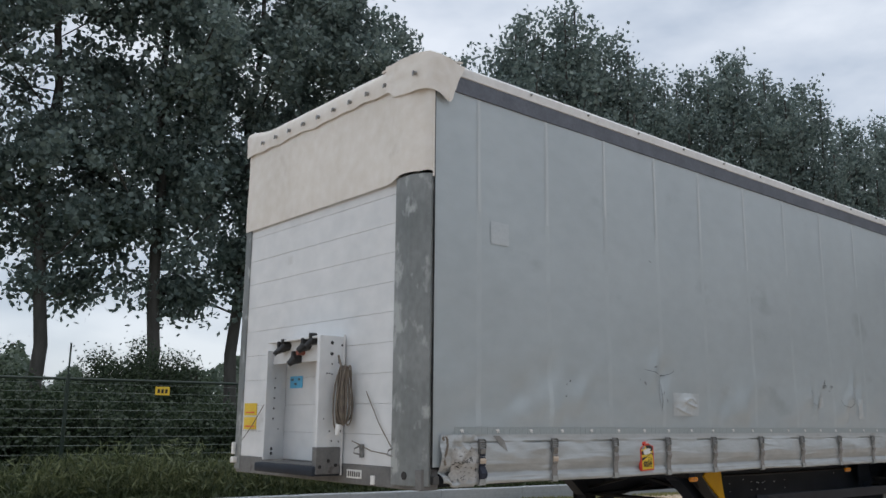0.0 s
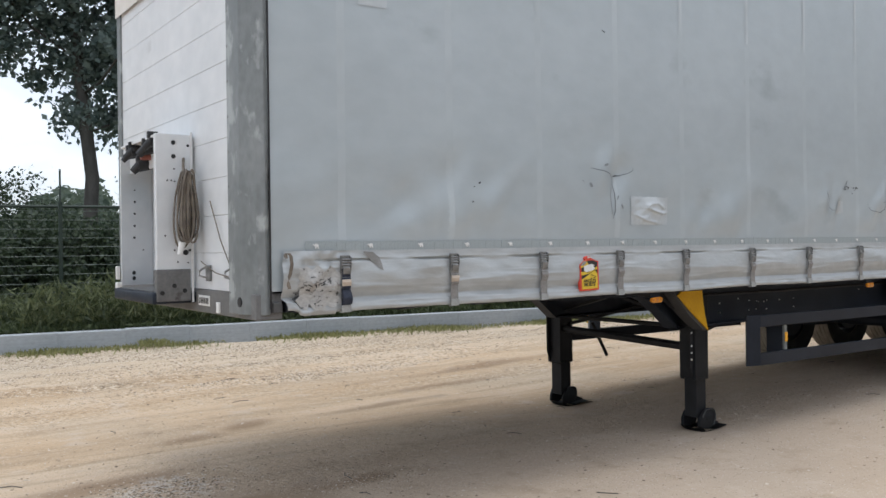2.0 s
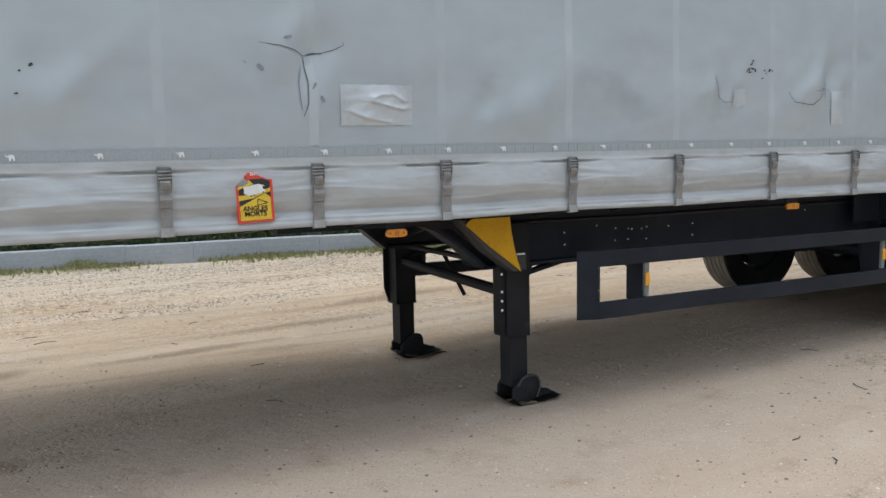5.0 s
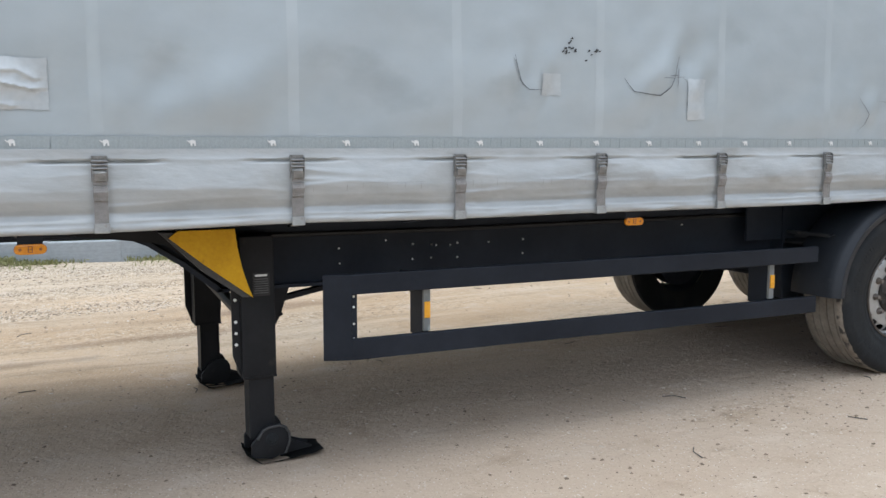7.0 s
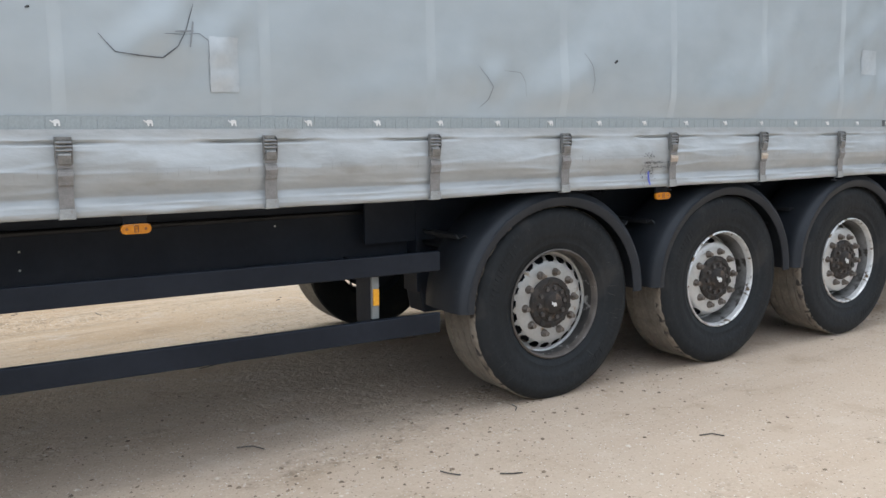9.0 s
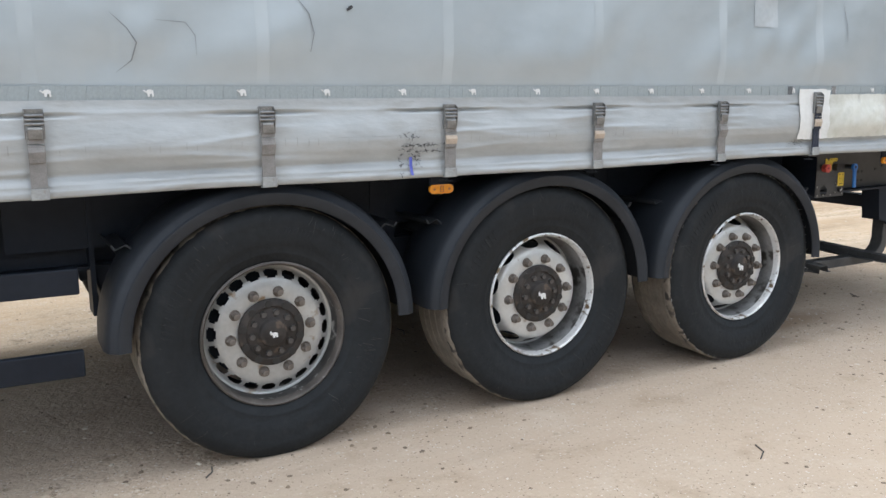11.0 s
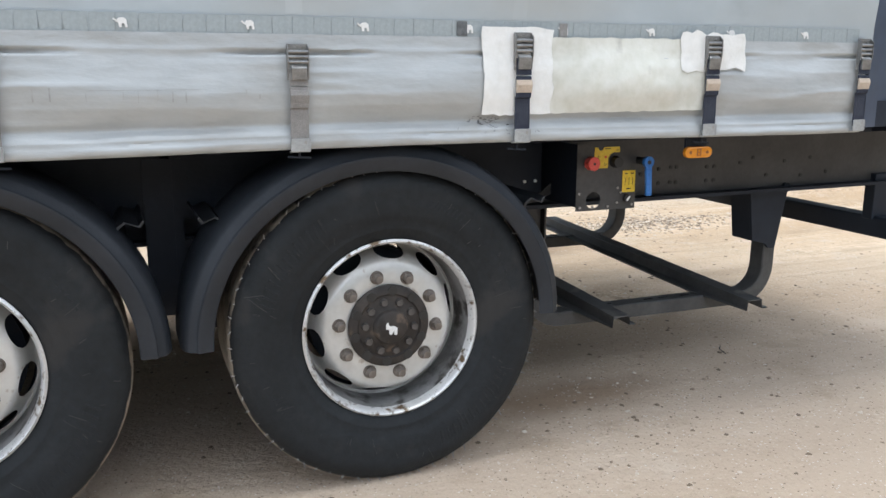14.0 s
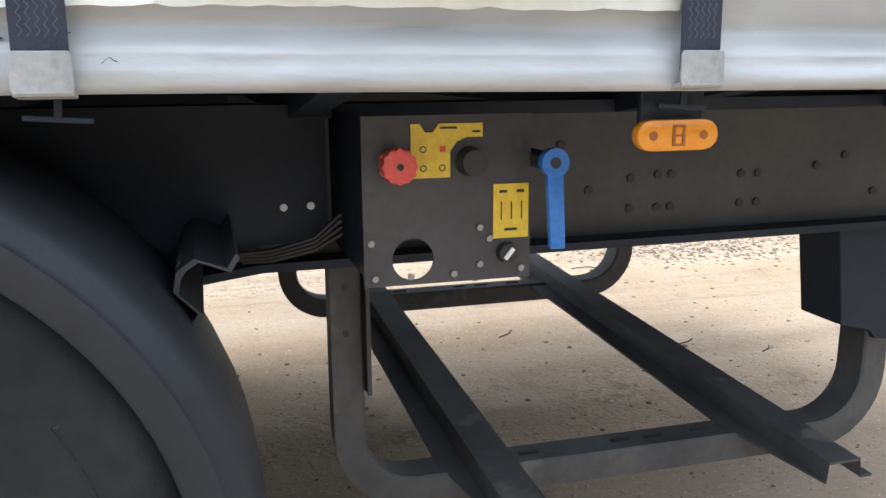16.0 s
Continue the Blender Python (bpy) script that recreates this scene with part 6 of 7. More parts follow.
def build_leg(y, mirror):
    s = -1 if mirror else 1
    leg = part("landing_leg", bx((3.835, y, 0.345), (3.998, y + s * 0.16, 1.02), 0.006), M_LEG, trailer, "black telescopic landing leg")
    part("flange", prism(bmesh.new(), [(3.795, 0.99), (3.795, 0.45), (3.832, 0.345), (3.845, 0.345), (3.845, 0.99)], "y", y + s * 0.02, y + s * 0.032), M_LEG, leg)
    part("flange", prism(bmesh.new(), [(4.0, 0.99), (4.012, 0.44), (4.0, 0.345), (3.985, 0.345), (3.975, 0.99)], "y", y + s * 0.1, y + s * 0.112), M_LEG, leg)
    part("inner_leg", bx((3.866, y + s * 0.02, 0.03), (3.988, y + s * 0.14, 0.36), 0.006), M_LEG, leg)
    part("collar", bx((3.838, y + s * 0.004, 0.335), (4.000, y + s * 0.155, 0.346), 0.003), M_LEG, leg)
    # dished foot plate, turned up all round, on a swivel between two cheeks
    foot = bmesh.new()
    us, vs2 = span(0, 1, 1 / 14), span(-1, 1, 0.2)
    grid = []
    for u in us:
        half = 0.122 * (1 - 0.30 * smooth_step(0.8, 1.0, u)) * (0.86 + 0.14 * smooth_step(0, 0.12, u))
        col = []
        for v in vs2:
            rim = 0.022 * (1 - 0.7 * u) * max(0, abs(v) - 0.72) / 0.28 + 0.040 * smooth_step(0.14, 0.0, u) 
            col.append(foot.verts.new((3.850 + 0.38 * u, y + s * (0.08 + half * v), -0.088 + 0.022 * smooth_step(0.35, 0.9, u) + rim + 0.005 * nz(u * 6, v * 4, y))))
        grid.append(col)
    for a, b in zip(grid, grid[1:]):
        for q in range(len(vs2) - 1):
            foot.faces.new((a[q], b[q], b[q + 1], a[q + 1]))
    bmesh.ops.solidify(foot, geom=foot.faces[:], thickness=0.011)
    part("foot", foot, M_LEG, leg, "worn black steel foot", 40)
    for v in (-0.4, 0.3):
        part("foot_rib", prism(bmesh.new(), [(4.0, -0.072), (4.17, -0.052), (4.17, -0.042), (4.03, 0.012), (4.0, 0.02)], "y", y + s * (0.08 + 0.1 * v), y + s * (0.09 + 0.1 * v)), M_LEG, leg)
    edge = [(3.862, -0.05), (3.863, 0.015), (3.893, 0.045), (3.918, 0.085), (3.945, 0.098), (4.00, 0.100), (4.030, 0.088), (4.048, 0.055), (4.050, 0.01), (4.026, -0.045), (3.96, -0.065)]
    part("foot_cheek", prism(bmesh.new(), edge, "y", y - s * 0.02, y + s * 0.008, 0.004), M_LEG, leg, "", 40)
    part("foot_cheek", prism(bmesh.new(), edge, "y", y + s * 0.15, y + s * 0.175, 0.004), M_LEG, leg, "", 40)
    yb = y - s * 0.024
    part("cheek_bead", tube(bmesh.new(), [(3.89, yb, 0.042), (3.918, yb, 0.083), (3.948, yb, 0.096), (4.00, yb, 0.098), (4.028, yb, 0.086), (4.046, yb, 0.053), (4.047, yb, 0.012), (4.024, yb, -0.043)], 0.006, 7, (0, 1, 0)), M_PANEL, leg, "", 60)
    bm = bmesh.new()
    lathe(bm, [(0.0, -0.012), (0.018, -0.012), (0.022, -0.004), (0.036, -0.004), (0.042, 0.004), (0.042, 0.02)], 18)
    bmesh.ops.transform(bm, matrix=Matrix.Translation((3.962, y - s * 0.022, 0.035)) @ Matrix.Diagonal((0.8, s * 0.6, 0.8, 1)), verts=bm.verts)
    part("pivot", bm, M_RUBBER, leg, "", 40)
    hole = mesh_of(cyl(bmesh.new(), (0, 0, 0), (0, -0.003 * s, 0), 0.008, None, 8), "bolt", M_PAPER)
    for dx, zs in ((3.812, (0.615, 0.56, 0.505, 0.72)), (4.003, (0.62, 0.56, 0.50))):
        for z in zs:
            again("bolt", hole, leg, dx, y + s * 0.019 if dx < 3.9 else y + s * 0.099, z)
    return leg


def build_landing_gear():
    near = build_leg(0.40, False)
    far = build_leg(2.15, True)
    near.location = (0.0, -0.014, -0.012)
    far.location = (0.025, 0.008, -0.045)
    pl = part("type_plate", bx((3.895, 0.3965, 0.735), (3.975, 0.399, 0.845)), M_DARK, near, "small dark type plate with illegible print")
    for k in range(7):
        part("print", bx((3.902, 0.3950, 0.748 + 0.011 * k), (3.967, 0.3963, 0.751 + 0.011 * k)), M_DUSTY, pl)
    part("logo_bar", bx((3.905, 0.3950, 0.828), (3.962, 0.3963, 0.838)), M_PAPER, pl)
    part("cross_tube", tube(bmesh.new(), [(3.90, 0.5, 0.58), (3.93, 2.05, 0.62)], 0.035, 10), M_LEG, trailer)
    part("drive_shaft", tube(bmesh.new(), [(3.94, 0.5, 0.74), (3.94, 2.05, 0.74)], 0.02, 8), M_LEG, trailer)
    for a, b in (((3.92, 0.55, 0.80), (3.92, 1.35, 0.98)), ((3.92, 2.0, 0.80), (3.92, 1.3, 0.98)), ((3.98, 0.55, 0.66), (4.9, 0.7, 0.80)), ((3.98, 2.0, 0.66), (4.9, 1.9, 0.80))):
        part("diagonal_brace", sweep(bmesh.new(), [a, b], [(-0.025, -0.012), (0.025, -0.012), (0.025, 0.012), (-0.025, 0.012)]), M_LEG, trailer)
    part("crank", tube(bmesh.new(), [(4.25, 1.95, 0.66), (4.29, 1.93, 0.56), (4.40, 1.90, 0.33)], 0.016, 8), M_LEG, trailer, "hanging crank handle")
    part("gusset", prism(bmesh.new(), [(3.985, 0.74), (4.10, 0.74), (4.05, 0.60), (4.02, 0.54), (3.985, 0.56)], "y", 0.5, 0.53, 0.004), M_LEG, trailer)
    bm = bmesh.new()
    prism(bm, [(3.510, 1.025), (3.550, 1.055), (3.800, 1.055), (3.808, 0.97), (3.828, 0.87), (3.852, 0.79), (3.874, 0.733), (3.80, 0.79), (3.65, 0.905)], "y", 0.285, 0.30, 0.002)
    pl = part("yellow_plate", bm, M_YELLOW, trailer, "chipped yellow triangular support plate")
    bm = bmesh.new()
    prism(bm, [(3.47, 1.05), (3.53, 1.05), (3.70, 0.875), (3.872, 0.735), (3.83, 0.735), (3.66, 0.86)], "y", 0.30, 0.42, 0.003)
    part("dark_flange", bm, M_PANEL, pl)
    part("support_arm", prism(bmesh.new(), [(3.0, 1.06), (3.6, 1.06), (3.84, 0.98), (3.84, 0.78), (3.76, 0.80), (3.5, 0.99)], "y", 0.40, 0.44), M_LEG, trailer)


def build_guard(y, out, x_from=4.16, x_to=7.272, far=False):
    g = part("side_guard", bx((x_from + 0.125, y, 0.742), (x_to, y + out * 0.03, 0.838), 0.006), M_GUARD, trailer, "dark aluminium side guard rail")
    part("lower_rail", bx((x_from + 0.125, y, 0.432), (x_to, y + out * 0.03, 0.533), 0.006), M_GUARD, g)
    part("end_board", prism(bmesh.new(), [(x_from, y + out * 0.04), (x_from + 0.13, y), (x_from + 0.13, y + out * 0.03), (x_from + 0.02, y + out * 0.065)], "z", 0.433, 0.837, 0.004), M_GUARD, g)
    part("end_flange", bx((x_from + 0.128, y + out * 0.032, 0.50), (x_from + 0.165, y + out * 0.045, 0.8), 0.002), M_BLACK, g)
    bolt = mesh_of(cyl(bmesh.new(), (0, 0, 0), (0, -0.004, 0), 0.006, None, 8), "bolt", M_PAPER)
    for z in (0.53, 0.60, 0.68, 0.73):
        again("bolt", bolt, g, x_from + 0.147, y + out * 0.031, z)
    for x in (4.682, 6.928):
        p = part("guard_post", bx((x - 0.018, y + out * 0.031, 0.535), (x + 0.018, y + out * 0.05, 0.742), 0.002), M_GALV, g, "galvanised guard post")
        part("reflector", bx((x - 0.017, y + out * 0.020, 0.60), (x + 0.014, y + out * 0.031, 0.68), 0.003), M_REFLECT, p, "orange reflector")
        bm = bmesh.new()
        prism(bm, [(y + out * 0.05, 0.5), (y + out * 0.20, 0.5), (y + out * 0.20, 0.70), (y + out * 0.34, 0.755), (y + out * 0.34, 0.80), (y + out * 0.05, 0.80)], "x", x - 0.018, x - 0.010)
        box(bm, (x - 0.018, y + out * 0.05, 0.5), (x + 0.016, y + out * 0.056, 0.74))
        part("guard_bracket", bm, M_BLACK, g)
    # the rail hangs slightly lower towards the wheels
    g.matrix_local = Matrix.Translation((4.3, 0, 0.8)) @ Matrix.Rotation(0.0066, 4, "Y") @ Matrix.Translation((-4.3, 0, -0.8))


# ---- wheels ----
def wheel_meshes(slots):
    bm = bmesh.new()
    tyre = [(0.292, -0.136), (0.308, -0.150), (0.330, -0.1575), (0.333, -0.1600), (0.339, -0.1605), (0.342, -0.1605), (0.370, -0.166), (0.374, -0.1685), (0.42, -0.1705), (0.452, -0.168), (0.456, -0.169), (0.486, -0.163), (0.508, -0.152), (0.518, -0.140), (0.5222, -0.130)]
    lathe(bm, tyre, 72)
    lathe(bm, [(0.523, 0.1452), (0.512, 0.165), (0.45, 0.176), (0.38, 0.172), (0.30, 0.15)], 72)
    side = mesh_of(bm, "sidewall", M_RUBBER, 50)
    bm = bmesh.new()
    tread = [(0.5222, -0.130), (0.5245, -0.112)]
    for gy in (-0.085, -0.03, 0.03, 0.085):
        tread += [(0.5245, gy - 0.005), (0.516, gy - 0.003), (0.516, gy + 0.003), (0.5245, gy + 0.005)]
    tread += [(0.523, 0.145)]
    lathe(bm, tread, 72)
    tread = mesh_of(bm, "tread", M_TREAD, 50)
    bm = bmesh.new()
    lathe(bm, [(0.2785, -0.118), (0.2825, -0.140), (0.286, -0.149), (0.2915, -0.1545), (0.2985, -0.149), (0.2965, -0.130)], 72)
    flange = mesh_of(bm, "rim_edge", M_FLANGE if slots == 10 else M_RUSTRIM, 50)
    bm = bmesh.new()
    per = 32 if slots == 10 else 8
    seg = slots * per
    prof = [(0.2745, -0.02), (0.2735, 0.0), (0.2665, 0.008), (0.262, 0.004), (0.258, -0.004), (0.2545, -0.013), (0.250, -0.024), (0.246, -0.035), (0.2415, -0.046), (0.237, -0.057), (0.230, -0.070), (0.222, -0.084), (0.206, -0.095), (0.145, -0.098), (0.120, -0.092)]
    if slots == 20:
        prof = [(r, -0.055 + (y - 0.008) * 0.36) if r > 0.21 else (r, y) for r, y in prof]
    half = {3: 6, 4: 8.6, 5: 10, 6: 10.6, 7: 10.4, 8: 9.8, 9: 8, 10: 4.6} if slots == 10 else {5: 2, 6: 2.6, 7: 2.6, 8: 2.6, 9: 2.6, 10: 2}
    lathe(bm, prof, seg, lambda j, i: j in half and abs(i % per - per / 2 + 0.5) < half[j])
    if slots == 10:
        for v in bm.verts:
            r = math.hypot(v.co.x, v.co.z)
            if v.is_boundary and 0.2215 < r < 0.2625:
                a = math.atan2(v.co.z, v.co.x) % (math.pi / 5) - math.pi / 10
                da, dr = a * 0.245, r - 0.2425
                f = 1 / max(0.2, math.hypot(da / 0.052, dr / 0.021))
                r2, a2 = 0.2425 + dr * f, math.atan2(v.co.z, v.co.x) - a + a * f
                y2 = next(y0 + (y1 - y0) * (r0 - r2) / (r0 - r1) for (r0, y0), (r1, y1) in zip(prof[2:], prof[3:]) if r2 >= r1)
                v.co = (r2 * math.cos(a2), y2, r2 * math.sin(a2))
    disc = mesh_of(bm, "wheel", M_RIM if slots == 10 else M_RIM_RUSTY, 40)
    bm = bmesh.new()
    lathe(bm, [(0.2790, -0.120), (0.277, -0.105), (0.2755, -0.06), (0.2735, 0.0), (0.268, 0.06)], 72)
    # the 20-slot rim gets the barrel with shade in its colour
    well = mesh_of(bm, "rim_well", M_BARREL if slots == 10 else M_BARREL_SHADED, 50)
    bm = bmesh.new()
    lathe(bm, [(0.138, -0.096), (0.139, -0.106), (0.128, -0.114), (0.110, -0.116), (0.104, -0.110), (0.080, -0.112), (0.060, -0.122), (0.056, -0.134), (0.050, -0.138), (0.0, -0.138)], 48)
    hub = mesh_of(bm, "hub", M_HUB, 40)
    stud = mesh_of(cyl(bmesh.new(), (0, -0.110, 0), (0, -0.126, 0), 0.0135, 0.0115, 10), "hub_bolt", M_HUBBOLT)
    pocket = mesh_of(cyl(bmesh.new(), (0, -0.112, 0), (0, -0.1172, 0), 0.0160, None, 12), "hub_pocket", M_SIGNBLACK)
    bm = bmesh.new()
    cyl(bm, (0, -0.097, 0), (0, -0.102, 0), 0.023, 0.022, 16)
    cyl(bm, (0, -0.102, 0), (0, -0.117, 0), 0.0185, 0.0175, 6)
    cyl(bm, (0, -0.117, 0), (0, -0.130, 0), 0.0150, 0.0125, 12)
    nut = mesh_of(bm, "wheel_nut", M_NUT, 35)
    bm = bmesh.new()
    lathe(bm, [(0.30, 0.14), (0.27, 0.10), (0.255, 0.05), (0.262, 0.034)], 48)
    barrel = mesh_of(bm, "barrel", M_BLACK, 50)
    bm = bmesh.new()
    cyl(bm, (0, 0.03, 0), (0, 0.16, 0), 0.236, None, 32)
    drum = mesh_of(bm, "brake_drum", M_BLACK, 40)
    bm = bmesh.new()
    shape = [(-0.022, 0.012), (-0.016, 0.020), (-0.008, 0.006), (0.006, 0.008), (0.018, 0.002), (0.019, -0.022), (0.010, -0.022), (0.008, -0.008), (0.0, -0.022), (-0.008, -0.020), (-0.010, -0.004), (-0.020, -0.004)]
    grow = 1.0 if slots == 10 else 0.75
    prism(bm, [(p * grow, q * grow) for p, q in shape], "y", -0.1405, -0.1382)
    badge = mesh_of(bm, "badge", M_PAPER)
    return side, tread, flange, disc, hub, pocket, nut, barrel, drum, badge, well, stud


def worn_edge(seed):
    """Ragged pale band where the tread has worn away along the shoulder."""
    rng = random.Random(seed)
    bm, rows, n = bmesh.new(), [], 150
    outer = [(0.5232, -0.134), (0.5246, -0.126), (0.5262, -0.112)]
    for i in range(n):
        a = 2 * math.pi * i / n
        fray, back = 0.007 * rng.random() ** 2, 0.020 * rng.random() ** 1.5
        prof = [(0.5200 - fray * 0.7, -0.1385 - fray)] + outer[:2] + [(0.5262, -0.118 + back)]
        rows.append([bm.verts.new((p * math.cos(a), y - 0.0012, p * math.sin(a))) for p, y in prof])
    for i in range(n):
        for j in range(3):
            bm.faces.new((rows[i][j], rows[(i + 1) % n][j], rows[(i + 1) % n][j + 1], rows[i][j + 1]))
    return mesh_of(bm, "worn_edge", M_WORN, 60)


def scratch_mesh(seed):
    """Thin pale scratches and scuffs on a tyre's side."""
    rng = random.Random(seed)
    bm = bmesh.new()
    side = [(0.345, -0.1608), (0.370, -0.166), (0.42, -0.1705), (0.452, -0.169), (0.486, -0.163), (0.505, -0.153)]

    def out(r):
        for (r0, y0), (r1, y1) in zip(side, side[1:]):
            if r <= r1:
                return y0 + (y1 - y0) * (r - r0) / (r1 - r0) - 0.0022
        return side[-1][1] - 0.0022
    for k in range(46):
        a, r, lean, w = rng.uniform(0, 6.28), rng.uniform(0.36, 0.49), rng.uniform(-0.5, 0.5), rng.uniform(0.0004, 0.0011)
        length = rng.choice((0.008, 0.014, 0.02, 0.05))
        rows = []
        for j in range(5):
            f = j / 4
            rr, aa = min(0.502, max(0.348, r + length * (f - 0.5))), a + lean * length * f / r
            rows.append([bm.verts.new((rr * math.cos(aa + s * w / rr), out(rr), rr * math.sin(aa + s * w / rr))) for s in (-1, 1)])
        for p, q in zip(rows, rows[1:]):
            bm.faces.new((p[0], p[1], q[1], q[0]))
    return mesh_of(bm, "scuffing", M_SCRATCH)


def nub_meshes():
    out = []
    for tall, lean in ((0.014, 0.2), (0.020, -0.3), (0.025, 0.45), (0.012, -0.6)):
        out.append(mesh_of(cyl(bmesh.new(), (0, 0, 0), (lean * tall, -0.7 * tall, 0.6 * tall), 0.0024, 0.0005, 5), "rubber_nub", M_NUB))
    return out


def letter_meshes():
    """Blurred raised sidewall lettering as plain slanted bars."""
    out = {}
    for wide, tall in ((0.008, 0.045), (0.006, 0.028), (0.020, 0.006)):
        bm = bmesh.new()
        prism(bm, [(-wide / 2 - tall * 0.1, -tall / 2), (wide / 2 - tall * 0.1, -tall / 2), (wide / 2 + tall * 0.1, tall / 2), (-wide / 2 + tall * 0.1, tall / 2)], "y", -0.1715, -0.160, 0.001)
        out[wide] = mesh_of(bm, "embossed_letter", M_RUBBER)
    return out


EMBOSS = letter_meshes()
EMBOSSED = []
for first, count, step, wide in ((-62, 13, 3.4, 0.008), (128, 13, 3.4, 0.008), (62, 8, 2.2, 0.006), (-150, 7, 2.4, 0.006), (20, 5, 4.0, 0.020)):
    EMBOSSED += [(0.425, first + step * k, wide, 0) for k in range(count)]


def place_wheel(ms, x, y, z, flip, turn, label, nubs=None, worn=0):
    side, tread, flange, disc, hub, pocket, nut, barrel, drum, badge, well, stud = ms
    w = new("wheel", disc)
    w.parent = trailer
    w.matrix_local = pose(x, y, z, 0, 0, 180 if flip else 0) @ pose(0, 0, 0, 0, turn, 0)
    tagged(w, label)
    for nm, me, lb in (("tyre", side, "worn black tyre sidewall"), ("tread", tread, "dusty worn tyre tread"), ("rim_edge", flange, ""), ("hub", hub, "greasy dark hub"), ("rim_well", well, "rim well with grime and painted shade"), ("barrel", barrel, ""), ("brake_drum", drum, ""), ("badge", badge, "")):
        again(nm, me, w, label=lb)
    for r, a0, wide, tall in EMBOSSED:
        again("embossed_letter", EMBOSS[wide], w, r * math.cos(radians(a0)), 0, r * math.sin(radians(a0)), 0, 90 - a0)
    if worn:
        again("worn_edge", worn_edge(worn), w, label="pale ragged worn shoulder")
        tagged(again("scuffing", scratch_mesh(worn), w), "fine pale scratches", "", "", "stuff")
    if nubs:
        rng = random.Random(3)
        for k in range(72):
            a = 2 * math.pi * k / 72 + rng.uniform(-0.02, 0.02)
            r = 0.516 + rng.uniform(-0.006, 0.003)
            again("rubber_nub", rng.choice(nubs), w, r * math.cos(a), -0.141, r * math.sin(a), 0, 90 - math.degrees(a))
    for k in range(10):
        a = 2 * math.pi * k / 10
        b = 2 * math.pi * (k + 0.5) / 10
        again("hub_pocket", pocket, w, 0.1205 * math.cos(b), 0, 0.1205 * math.sin(b))
        again("hub_bolt", stud, w, 0.085 * math.cos(a), 0, 0.085 * math.sin(a))
        again("wheel_nut", nut, w, 0.1675 * math.cos(a), 0, 0.1675 * math.sin(a), 0, math.degrees(-a) + 20 * k)


AXLES = (7.978, 9.292, 10.614)


def build_fender(x, y0, y1):
    """Arched plastic mudguard with rounded lips and straight ends."""
    bm = bmesh.new()
    rows = []
    n = 40
    off = -0.028 if x > 10 else 0.003 if x > 9 else -0.010
    for i in range(n + 1):
        a = math.pi * i / n
        ca, sa = math.cos(a), math.sin(a)
        c = Vector((x + off + 0.622 * ca, 0, 0.505 + 0.586 * sa if 0 < i < n else 0.50))
        nrm = Vector((ca * 0.56, 0, sa * 0.6)).normalized()
        rows.append((c, nrm))
    s = 1 if y1 > y0 else -1
    prof = [(y0 + s * 0.008, -0.080), (y0 + s * 0.001, -0.075), (y0 - s * 0.003, -0.046), (y0 - s * 0.006, -0.039), (y0 - s * 0.005, -0.033), (y0 + s * 0.006, -0.028), (y0 + s * 0.012, -0.010), (y0 + s * 0.035, 0.004), (y0 + s * 0.07, 0.012), (y1 - s * 0.12, 0.010), (y1 - s * 0.03, 0.0), (y1, -0.03), (y1 - s * 0.006, -0.03), (y1 - s * 0.04, -0.008), (y0 + s * 0.04, -0.008), (y0 + s * 0.016, -0.076)]
    rings = [[bm.verts.new((c.x + m.x * d, yy, c.z + m.z * d)) for yy, d in prof] for c, m in rows]
    k = len(prof)
    for a, b in zip(rings, rings[1:]):
        for j in range(k):
            bm.faces.new((a[j], a[(j + 1) % k], b[(j + 1) % k], b[j]))
    bm.faces.new(rings[0])
    bm.faces.new(rings[-1][::-1])
    f = part("mudguard", bm, M_FENDER, trailer, "dusty black plastic mudguard", 50)
    if s > 0:
        for dx, tilt in ((-0.50, 28), (0.50, -28)):
            bm = bmesh.new()
            hat = [(-0.050, 0.0), (-0.030, 0.0), (-0.022, 0.034), (-0.006, 0.040), (0.006, 0.040), (0.022, 0.034), (0.030, 0.0), (0.050, 0.0)]
            prism(bm, hat + [(px * 0.94, pz - 0.006) for px, pz in hat[::-1]], "y", 0.0, 0.5)
            for k in range(3):
                box(bm, (-0.004, -0.001 + 0.05 * k, 0.0395), (0.004, 0.022 + 0.05 * k, 0.0415))
            bmesh.ops.transform(bm, matrix=pose(x + dx * 1.10, y0 + 0.12, 0.84, 0, tilt * 2.0, 0) @ Matrix.Diagonal((1.15, 1, 1.2, 1)), verts=bm.verts)
            part("mudguard_arm", bm, M_ARM, f, "ribbed steel mudguard arm")


